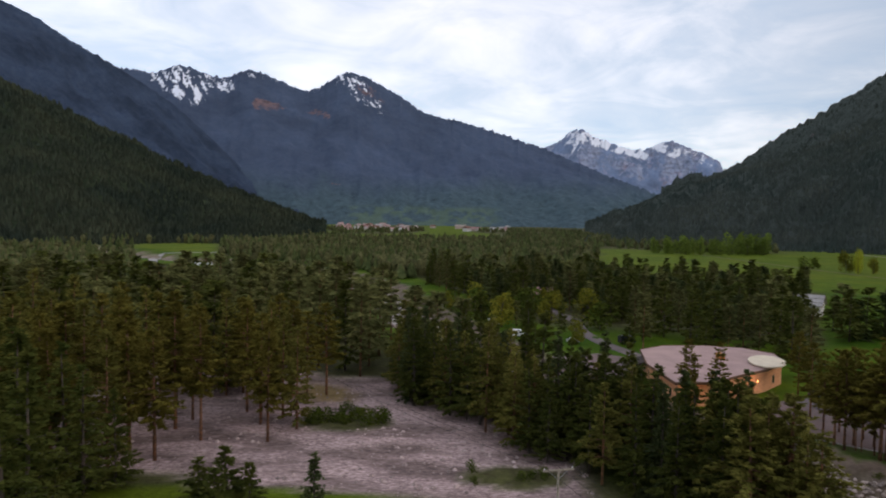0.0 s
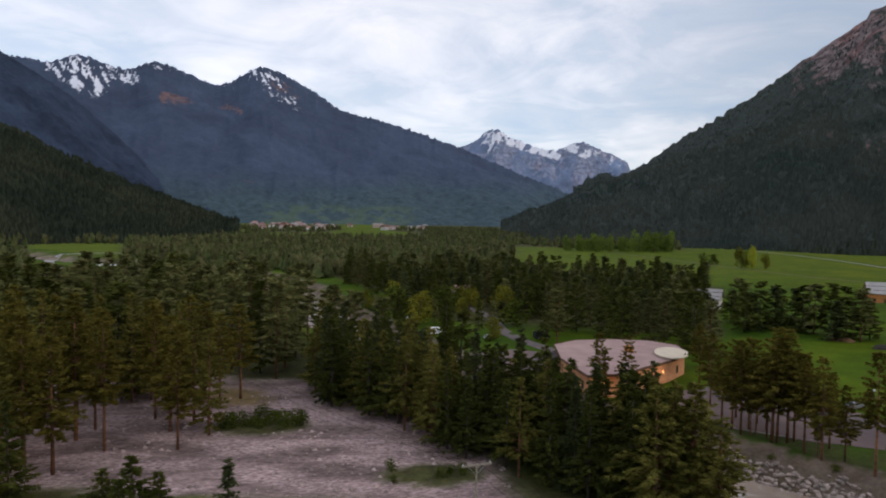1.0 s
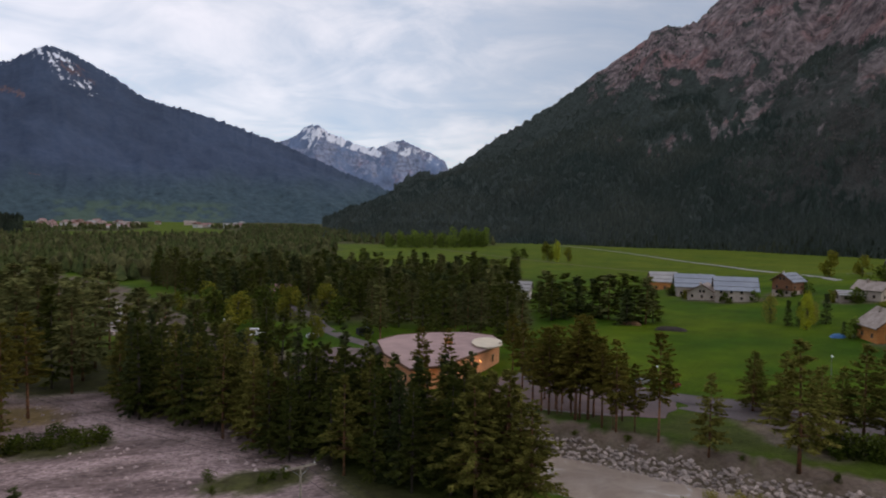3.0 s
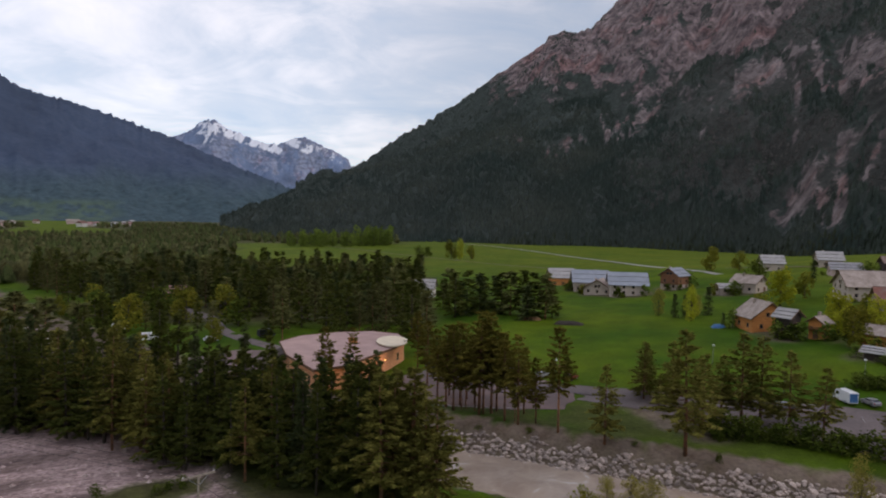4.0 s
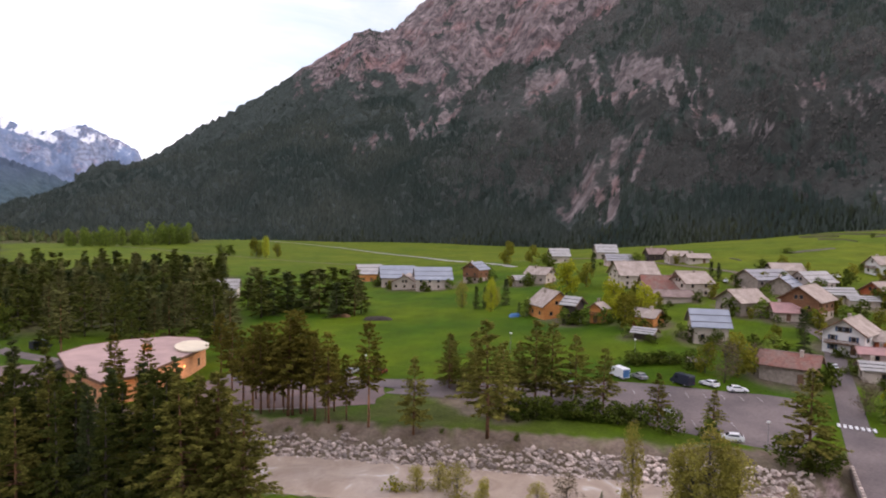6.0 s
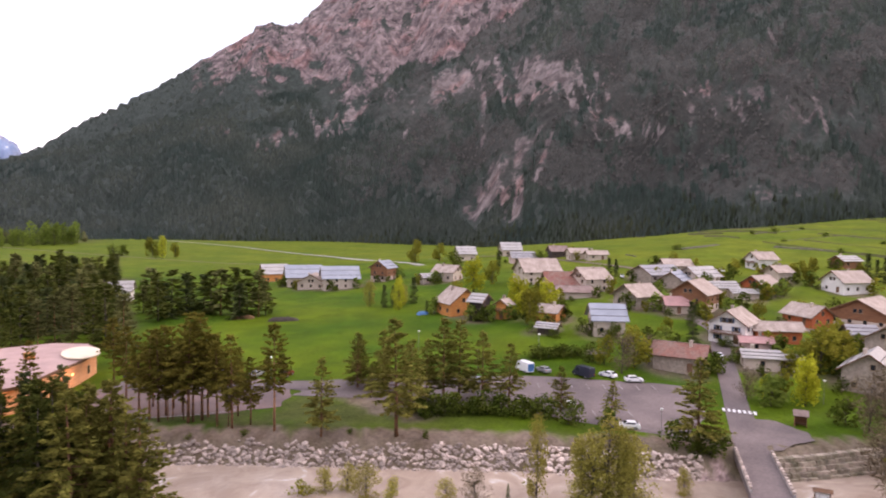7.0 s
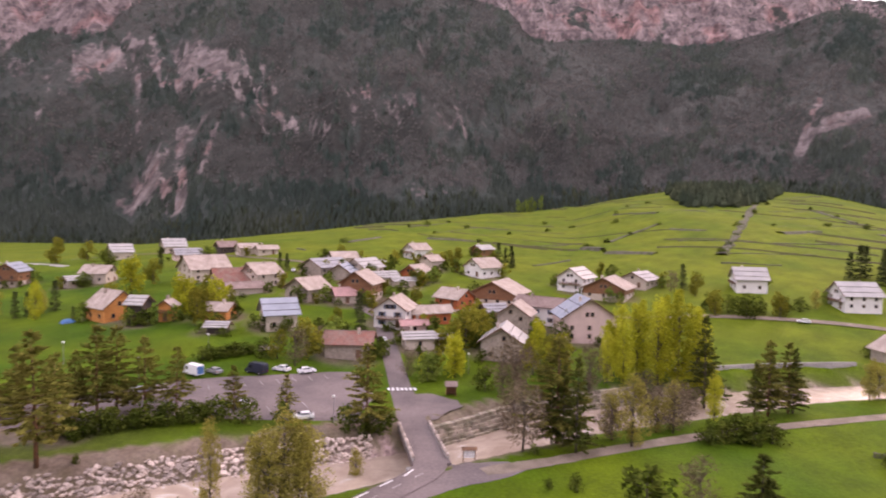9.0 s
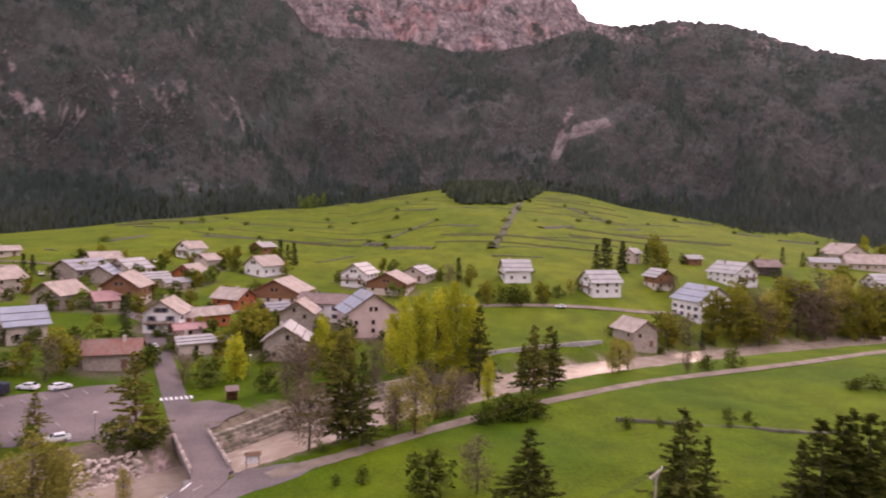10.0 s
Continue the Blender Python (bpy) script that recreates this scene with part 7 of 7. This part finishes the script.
for x, y, h in ((113, 70, 3.2), (110, 74, 2.8), (105, 77, 2.8), (158, 75, 2.4), (155, 77, 2.4), (159, 73, 2.4), (182, 24, 1.5), (126, -45, 3.0), (117, -60, 2.1), (117, -67, 1.4), (115, -74, 1.3), (114, -80, 1.1), (113, -85, 1.1), (98, -4, 1.3), (98, -8, 2.2), (112, -2, 1.5),):
    plant("bush", x, y, h, "bushes of the valley", 1.0)
for x, y, h in ((136, -129, 2.5), (136, -134, 2.7),):
    plant("bush", x, y, h, "bushes of the valley", 1.6)
for x, y, h in ((72, 77, 2.7),):
    plant("bushlight", x, y, h, "bushes of the valley", 1.0)
for x, y, h in ((85, 86, 14.6),):
    plant("cone", x, y, h, "trees of the village", 1.13)
for x, y, h in ((93, 75, 21.5), (113, 102, 11.3), (113, 95, 13.4), (115, 80, 18.1), (118, 78, 17.5), (121, 74, 15.0), (122, 68, 13.1), (105, 81, 15.3), (124, 57, 9.8), (126, 47, 8.1), (113, 83, 13.5), (120, 29, 16.5), (109, 95, 6.2), (110, 100, 12.6),):
    plant("cone", x, y, h, "trees of the village", 1.38)
for x, y, h in ((119, -6, 19.2),):
    plant("cone", x, y, h, "trees of the village", 1.53)
for x, y, h in ((161, -42, 23.2), (117, -7, 14.4), (114, -9, 16.9), (119, -5, 11.8), (145, -51, 13.5), (146, -56, 14.0), (142, -47, 11.6), (78, -47, 11.3), (77, -51, 12.0), (74, -70, 15.9), (74, -75, 14.0),):
    plant("fir", x, y, h, "trees of the village", 1.0)
for x, y, h in ((74, -63, 11.9),):
    plant("fir", x, y, h, "trees of the village", 1.3)
for x, y, h in ((84, -29, 11.9), (79, -49, 15.2), (74, -66, 14.6), (73, -72, 15.4), (74, -69, 15.0),):
    plant("fir", x, y, h, "trees of the village", 1.9)
for x, y, h in ((102, 192, 22.9), (115, 209, 15.8), (106, 207, 20.1),):
    plant("fir2", x, y, h, "trees of the village", 1.0)
for x, y, h in ((137, 222, 17.7), (147, 229, 17.6), (145, 245, 12.8), (158, 220, 16.9), (162, 211, 17.9), (160, 201, 17.8), (167, 199, 12.6), (159, 234, 14.2),):
    plant("fir2", x, y, h, "trees of the village", 1.45)
for x, y, h in ((194, 156, 12.2), (205, 114, 8.4), (167, 17, 8.4), (160, 25, 5.5), (194, -4, 7.5), (178, -6, 6.5), (332, 531, 18.8), (180, -22, 13.2), (138, -38, 8.9), (378, -360, 15.7),):
    plant("leaf", x, y, h, "trees of the village", 1.0)
for x, y, h in ((172, -43, 20.5),):
    plant("leaf", x, y, h, "trees of the village", 1.1)
for x, y, h in ((176, -30, 19.0), (166, -24, 15.0), (181, -36, 20.0), (165, -20, 12.0), (178, -44, 18.0), (180, -25, 17.2), (171, -28, 18.5), (170, -33, 21.0), (171, -38, 25.0),):
    plant("leaf", x, y, h, "trees of the village", 0.85)
for x, y, h in ((163, 17, 9.1),):
    plant("leafb", x, y, h, "trees of the village", 0.7)
for x, y, h in ((161, 17, 10.6), (191, -3, 8.5),):
    plant("leafb", x, y, h, "trees of the village", 0.8)
for x, y, h in ((207, 101, 9.8), (175, -1, 6.5), (202, -4, 6.9), (196, 104, 8.3), (202, 101, 7.7),):
    plant("leafb", x, y, h, "trees of the village", 1.0)
for x, y, h in ((201, 109, 11.7),):
    plant("leafb", x, y, h, "trees of the village", 1.1)
for x, y, h in ((235, 149, 13.5),):
    plant("leafb", x, y, h, "trees of the village", 1.2)
for x, y, h in ((73, 115, 12.2),):
    plant("pine", x, y, h, "trees of the village", 0.68)
for x, y, h in ((74, 115, 13.2), (75, 113, 14.4), (77, 102, 8.8),):
    plant("pine", x, y, h, "trees of the village", 0.79)
for x, y, h in ((81, 94, 19.7),):
    plant("pine", x, y, h, "trees of the village", 0.97)
for x, y, h in ((71, 115, 17.9), (75, 110, 19.2), (76, 104, 16.0), (77, 101, 17.5),):
    plant("pine", x, y, h, "trees of the village", 1.07)
for x, y, h in ((71, 118, 17.3), (79, 111, 17.0), (73, 125, 15.5), (83, 107, 13.6), (82, 151, 15.1), (76, 135, 15.6),):
    plant("pine", x, y, h, "trees of the village", 1.14)
for x, y, h in ((77, 110, 20.7), (76, 125, 15.0),):
    plant("pine", x, y, h, "trees of the village", 1.17)
for x, y, h in ((74, 110, 21.2), (78, 121, 16.7),):
    plant("pine", x, y, h, "trees of the village", 1.25)
for x, y, h in ((95, 170, 18.7),):
    plant("pine2", x, y, h, "trees of the village", 1.0)
for x, y, h in ((147, 243, 17.5), (158, 214, 18.2), (162, 197, 17.4),):
    plant("pine2", x, y, h, "trees of the village", 1.45)
for x, y, h in ((310, 64, 5.3), (166, 22, 5.0),):
    plant("shrub", x, y, h, "trees of the village", 1.0)
for x, y, h in ((77, 68, 6.4), (77, 72, 5.4), (74.5, 74.5, 5.0), (71, 58, 4.6), (83, 57, 4.8)):
    plant("young", x, y, h, "budding shrubs on the near bank", 1.3)
for x, y, h in ((211, 103, 5.6), (181, 53, 6.3), (215, 11, 4.9), (201, 31, 4.9), (156, 23, 6.4), (249, 47, 5.7), (224, 53, 5.7), (250, 76, 5.4), (271, 47, 5.5), (333, -248, 4.8), (307, 32, 6.3), (301, 61, 5.6), (325, 24, 5.5), (173, 61, 5.2), (180, 57, 6.1),):
    plant("shrub", x, y, h, "trees of the village", 1.25)
for x, y, h in ((206, 109, 6.0), (158, 23, 6.0), (93, -17, 6.2),):
    plant("shrub", x, y, h, "trees of the village", 1.5)
for x, y, h in ((193, 49, 12.2), (90, 50, 3.6),):
    plant("spruce", x, y, h, "trees of the village", 1.0)
for x, y, h in ((196, 165, 9.1), (207, 159, 10.8), (199, 163, 8.3), (300, 175, 10.4), (190, 140, 5.0), (276, 106, 8.7), (329, 14, 13.0), (336, 8, 10.8), (286, 39, 6.4), (205, -136, 7.8), (203, -131, 6.8), (312, -145, 15.4), (302, -150, 15.0), (308, -139, 12.6), (323, -174, 11.3), (339, -268, 9.8), (331, -275, 9.0), (285, -64, 11.2), (335, 11, 9.7), (331, 7, 8.3),):
    plant("spruce2", x, y, h, "trees of the village", 1.0)
for x, y, h in ((279, 104, 7.6), (213, 55, 8.2), (295, 110, 5.5), (314, -148, 14.9), (310, -154, 14.7),):
    plant("spruce2", x, y, h, "trees of the village", 1.0)
for x, y, h in ((154, 230, 16.6), (157, 223, 15.9), (155, 199, 14.0), (142, 225, 14.1),):
    plant("spruce2", x, y, h, "trees of the village", 1.45)
for x, y, h in ((196, 90, 5.5), (160, 65, 4.4), (185, 51, 4.3), (162, -5, 5.0), (152, 9, 5.3), (276, 67, 5.8), (324, 53, 4.7), (314, 211, 8.0), (322, 575, 9.6), (326, 600, 8.4), (117, 62, 4.0), (115, 66, 3.8), (121, 60, 3.5), (119, 53, 4.5), (121, 46, 3.9), (120, 29, 3.6), (122, 26, 3.6), (119, 32, 3.9), (209, -119, 7.8),):
    plant("thicket", x, y, h, "trees of the village", 1.2)
for x, y, h in ((162, -115, 4.7), (160, -105, 3.8), (314, -38, 5.4), (253, -67, 6.3), (253, -73, 5.6), (252, -78, 5.6), (252, -84, 5.6), (253, -92, 5.9), (256, -100, 4.6), (93, -16, 3.5), (125, -38, 4.5), (124, -41, 4.0), (124, -33, 3.7), (183, 75, 4.7), (247, -78, 7.5),):
    plant("thicket", x, y, h, "trees of the village", 1.2)
for x, y, h in ((92, 46, 14.4),):
    plant("young", x, y, h, "trees of the village", 0.5)
for x, y, h in ((197, 173, 10.1), (203, 161, 7.7), (84, 35, 10.3), (87, 29, 10.3), (108, 28, 5.7), (113, 95, 6.3), (119, -19, 12.4), (123, -16, 8.6), (161, -78, 9.0), (164, -84, 7.5), (128, -25, 6.8), (208, -150, 16.4), (217, -195, 18.7), (260, -106, 7.1),):
    plant("young", x, y, h, "trees of the village", 1.0)
for x, y, h in ((85, 32, 13.3), (83.5, 33.5, 11.0), (86.5, 30.5, 11.5)):
    plant("young", x, y, h, "trees of the village", 1.05)

# the close stand of pines beside the lower car park, and bushes along its edge
for x, y, h in ((74.5, 118, 18), (77.5, 117, 17.5), (78.5, 107.5, 17), (80.5, 100, 13)):
    plant("pine", x, y, h, "pines beside the lower car park", 1.05)
for n, (x, y) in enumerate(((106, 79.5), (107.5, 77.5), (109.3, 75.6), (111, 73.2), (112.6, 71), (114.2, 68.6), (115.8, 66.2), (117.4, 63.8), (118.8, 61.2), (120, 58.6))):
    plant("thicket", x, y, 3.4 + 0.9 * ((n * 7) % 4) / 3, "bushes beside the car park", 1.35)
for n in range(7):
    plant("thicket", 153.0 + 1.45 * n, 78.4 - 1.45 * n, 2.3 + 0.5 * ((n * 5) % 3), "hedge behind the car park", 1.7)
for x, y, h in ((123, -33, 3.2), (125, -36, 4.0), (126.5, -39, 4.4), (127.2, -42.5, 4.2), (127.6, -46, 3.4), (124.5, -40, 3.0), (118.3, -82.9, 2.2), (117, -86.5, 2.0), (120, 27, 3.2), (118.6, 29.2, 2.6)):
    plant("thicket", x, y, h, "bushes beside the track", 1.25)
for x, y, h in ((41.5, 90, 18.5), (43.5, 86, 19), (45.0, 84.5, 19), (44.5, 88.5, 17)):
    plant("cone", x, y, h, "conifers on the near bank", 1.15)

# the belt of trees along the far bank below the village
for n, (x, y, h) in enumerate(((208, -149, 17), (212, -156, 14), (210, -162, 18), (220, -175, 18), (214, -177, 20), (218, -186, 17), (215, -190, 19), (221, -201, 20), (218, -205, 17), (224, -217, 18), (218, -216, 17), (203, -126, 10.5), (201, -119, 8), (211, -142, 14), (222, -166, 15), (226, -190, 16), (230, -208, 17), (214, -168, 13))):
    plant(("broad", "bare", "young", "broad", "bare")[n % 5], x, y, h, "trees on the far bank", 1.15)
for x, y, h, key in ((143, -50, 16, "cone"), (146, -55, 15, "cone"), (135, -31, 8, "bare"), (129, -24, 8, "bare"), (122, -16, 7, "bare"), (163, -81, 8, "young"), (131, -28, 9, "young")):
    plant(key, x, y, h, "trees on the river bank", 1.2)
scatter(12, (60, 140, 35, 130), ["bush"], 0.7, 1.3, 3.0, "bushes on the dike", lambda x, y: 12.6 < side(x, y) < 15)
# shrubs and small trees in the gardens
for hx, hy, ht, hl, hw, hh, wall, roof, slope in VILLAGE:
    for k in range(4 if hx < 300 and hy > -60 else 2):
        a = rng.uniform(0, 6.28)
        x, y = hx + (hl * 0.62 + 1.5) * math.cos(a), hy + (hl * 0.62 + 1.5) * math.sin(a)
        key = ("bush", "thicket", "bush", "shrub", "shrub", "shrub")[int(rng.integers(6))]
        plant(key, x, y, rng.uniform(1.4, 2.6) if "bush" in key else rng.uniform(3.0, 6.0), "garden shrubs", 1.2)


# bushes on the field walls of the fan
for n, (x, y) in enumerate(((626, -204), (560, -180), (500, -157), (470, -145), (433, -131), (400, -117), (370, -105), (355, -99), (418, -49), (430, -62), (450, -84), (474, 11), (505, -14), (526, -31), (563, -14), (530, -37), (494, -62), (407, -34), (385, -45), (519, 46), (471, 67), (519, 94), (550, 82), (582, 69), (536, -67), (580, -83), (605, -106), (536, -212), (512, -218), (562, -191), (443, -155), (460, -190), (464, -218), (490, -265), (384, 107), (433, 65), (428, 31), (553, -328), (521, -363), (490, -417))):
    plant("thicket" if n % 3 == 0 else "bush", x + 2 * math.sin(n * 2.4), y + 2 * math.cos(n * 1.7), 1.8 + 1.4 * ((n * 7) % 5) / 5, "bushes on the field walls", 1.6)
# the stand of light green trees out in the meadows
for n in range(44):
    r, a = 0.2 + 0.8 * math.sqrt((n + 0.5) / 44), n * 2.4
    px = 322 + 74 * r * math.cos(a)
    plant("stand", px, 800 + 28 * r * math.sin(a), 13 + 9 * ((n * 7) % 10) / 10 + 5 * (px > 350), "stand of light green trees", 0.9)
# light trees where the meadows meet the mountain
for n, (x, y) in enumerate(((752, 6), (762, 2), (748, -2), (770, -8), (758, 12), (775, -14))):
    plant("stand", x, y, 11 + 2.5 * (n % 3), "light trees at the mountain foot", 0.75)


# ---------- far woods: small simple conifers in one mass ----------
def small_tree(solid_v, solid_f, x, y, z, h, w, rng, rings):
    """Three ragged skirts and a tip."""
    k0 = len(solid_v)
    sides = 4
    turn = rng.uniform(0, 6.28)
    for t, r in rings:
        for i in range(sides):
            a = turn + 6.2832 * (i + t * 3) / sides
            q = r * w * rng.uniform(0.7, 1.25)
            solid_v.append((x + q * math.cos(a), y + q * math.sin(a), z + h * (t + rng.uniform(-0.05, 0.05))))
    solid_v.append((x, y, z + h))
    for ring in range(3):
        for i in range(sides):
            j = (i + 1) % sides
            solid_f.append((k0 + ring * sides + i, k0 + ring * sides + j, k0 + (ring + 1) * sides + j, k0 + (ring + 1) * sides + i))
    for i in range(sides):
        solid_f.append((k0 + 3 * sides + i, k0 + 3 * sides + (i + 1) % sides, k0 + 4 * sides))


def wood(name, count, pick, label, mat, low, high, seed, rings=((0.05, 0.8), (0.22, 1.0), (0.5, 0.72), (0.78, 0.36)), widths=(2.2, 3.8)):
    rng = np.random.default_rng(seed)
    v, f, n, tries = [], [], 0, 0
    xs, ys = pick(rng, count * 6)
    s = off_line(xs, ys, COURSE)
    z = ground(xs, ys)
    for x, y, d, zz in zip(xs, ys, s, z):
        if n >= count:
            break
        small_tree(v, f, x, y, zz - 0.3, rng.uniform(low, high), rng.uniform(*widths), rng, rings)
        n += 1
    tagged(new(name, mesh_of(name, v, f, mat)), label, "forest", kind="stuff")


def valley_pick(rng, n):
    h = np.radians(rng.uniform(-42, 27, n))
    d = 260 + 1900 * rng.uniform(0, 1, n) ** 1.5
    x, y = d * np.sin(h), d * np.cos(h)
    s = off_line(x, y, COURSE)
    keep = (np.abs(s) > 26) & (fbm(x / 60, y / 60, 3, 77) > 0.30)
    keep &= ~((s > 0) & (FIELD(x, y) > 0.4)) & ~((s > 0) & (d < 415)) & ~((s < 0) & (y < 300))
    keep &= ~((d > 1150) & (np.abs(np.degrees(h) + 3.5) < 9) & (fbm(x / 130, y / 260, 3, 14) > 0.40))
    keep &= ~gap_in_woods(x, y)
    return x[keep], y[keep]


wood("forest", 5200, valley_pick, "dense dark conifer forest filling the valley", SPRUCE, 7, 15, 5)
wood("pine_forest", 3800, valley_pick, "olive green pine woods filling the valley", PINE_FAR, 8, 13, 15, ((0.1, 0.55), (0.42, 1.0), (0.68, 1.0), (0.9, 0.6)))


def copse_pick(rng, n):
    """The tongue of forest at the head of the fan."""
    d, h = rng.uniform(540, 900, n), rng.uniform(101.2, 109.5, n)
    edge = 548 + 2.2 * (h - 104) ** 2 + 60 * (fbm(h * 1.1, h * 0, 3, 36) - 0.5)
    keep = (d > edge) & (np.abs(h - 105.2) < 2.6 + (d - 540) / 130)
    h = np.radians(h)
    return (d * np.sin(h))[keep], (d * np.cos(h))[keep]


wood("fan_forest", 520, copse_pick, "dark tongue of forest at the head of the meadows", FOOTFIR, 9, 16, 18, widths=(2.4, 4.2))


def slope_wood(name, slope, count, low, high, seed, mat, label, chosen, tries=3, levels=((-0.05, 0.8), (0.25, 1.0), (0.62, 0.55)), wide=(2.2, 4.2)):
    """Simple pointed trees all over a mountain side, but for its bare rock."""
    rng = np.random.default_rng(seed)
    x, y, z, el, h, v = SLOPES[slope]
    ny, nx = z.shape
    i, j = rng.integers(0, ny - 1, count * tries), rng.integers(0, nx - 1, count * tries)
    a, b = rng.uniform(0, 1, count * tries), rng.uniform(0, 1, count * tries)

    def at(g):
        return (g[i, j] * (1 - a) + g[i + 1, j] * a) * (1 - b) + (g[i, j + 1] * (1 - a) + g[i + 1, j + 1] * a) * b

    px, py, pz, pe, ph, pv = (at(g) for g in (x, y, z, el, h, v))
    keep = (pv < 0.99) & chosen(ph, pe, pv, rng)
    px, py, pz = px[keep][:count], py[keep][:count], pz[keep][:count]
    n = len(px)
    hh, ww, turn = rng.uniform(low, high, n), rng.uniform(*wide, n), rng.uniform(0, 6.28, n)
    rings = []
    for t, r in levels:
        for k in range(4):
            q = turn + 1.5708 * k + t
            w = ww * r * rng.uniform(0.7, 1.25, n)
            rings.append(np.stack([px + w * np.cos(q), py + w * np.sin(q), pz + hh * t], -1))
    rings.append(np.stack([px, py, pz + hh], -1))
    verts = np.stack(rings, 1).reshape(-1, 3)
    last = 4 * len(levels)
    pattern = [(r * 4 + k, r * 4 + (k + 1) % 4, r * 4 + 4 + (k + 1) % 4, r * 4 + 4 + k) for r in range(len(levels) - 1) for k in range(4)] + [(last - 4 + k, last - 4 + (k + 1) % 4, last) for k in range(4)]
    faces = [tuple(c + (last + 1) * m for c in f) for m in range(n) for f in pattern]
    me = bpy.data.meshes.new(name)
    me.from_pydata(verts.tolist(), [], faces)
    me.materials.append(mat)
    tagged(new(name, me), label, "forest", kind="stuff")


PEAK = ((-0.12, 1.0),)
slope_wood("crest_forest", "mountain_slope", 2600, 7, 12, 3, SLOPEFIR, "conifers along the crest of the wooded slope", lambda h, e, v, r: (v > 0.9) & (h < 140) & (r.uniform(0, 1, h.shape) < (v - 0.88) * 7), wide=(1.8, 3.0))
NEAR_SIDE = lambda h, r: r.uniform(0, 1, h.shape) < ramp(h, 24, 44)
WOODED_PART = lambda h, e, v, r: (bare_front(h, e, v) < 0.3 + r.uniform(-0.25, 0.3, h.shape)) & (h < 138) & (h > 11.5) & (slope_firs(h, e) > r.uniform(0.1, 0.8, h.shape))
slope_wood("slope_fir_forest", "mountain_slope", 36000, 6, 11, 53, SLOPEFIR, "dense dark conifer woods on the mountain slope", lambda h, e, v, r: WOODED_PART(h, e, v, r) & NEAR_SIDE(h, r), 4, PEAK, (1.7, 3.2))
# the far end of the slope gets the haze-tinted needles
slope_wood("far_slope_fir_forest", "mountain_slope", 9000, 6, 11, 54, HAZEFIR, "conifer woods far along the mountain slope, tinted with haze", lambda h, e, v, r: WOODED_PART(h, e, v, r) & ~NEAR_SIDE(h, r), 7, PEAK, (1.9, 3.4))
slope_wood("slope_broadleaf_forest", "mountain_slope", 15000, 3, 5.5, 63, SLOPEWOOD, "open woods of leafless broadleaf trees on the mountain slope", lambda h, e, v, r: (bare_front(h, e, v) < 0.35 + r.uniform(-0.2, 0.3, h.shape)) & (h < 138) & (slope_firs(h, e) < r.uniform(0.1, 0.8, h.shape)), 5, PEAK, (2.0, 3.4))
slope_wood("foot_forest", "mountain_slope", 6500, 6, 11, 13, FOOTFIR, "dark dense conifer woods along the foot of the mountain", lambda h, e, v, r: (v < 0.012 + 0.07 * r.uniform(0, 1, h.shape) ** 3) & (h < 140) & (h > 11.5) & (bare_front(h, e, v) < 0.8), 40, PEAK, (2.0, 3.6))
slope_wood("cliff_forest", "mountain_cliff", 9000, 6, 11, 4, SLOPEFIR, "scattered conifers among the cliffs", lambda h, e, v, r: (h < 138) & (v > 0.2) & (r.uniform(0, 1, h.shape) < np.where(v > 0.97, 0.8, np.where(h < 42, 0.6, np.where(h > 112, 0.7, 0.10)))), 4, PEAK, (1.8, 3.4))
slope_wood("hill_forest", "hill_left", 15000, 6, 11, 6, HILLFIR, "dense dark conifer woods on the foothill", lambda h, e, v, r: h > -45, 3, PEAK, (2.2, 4.0))
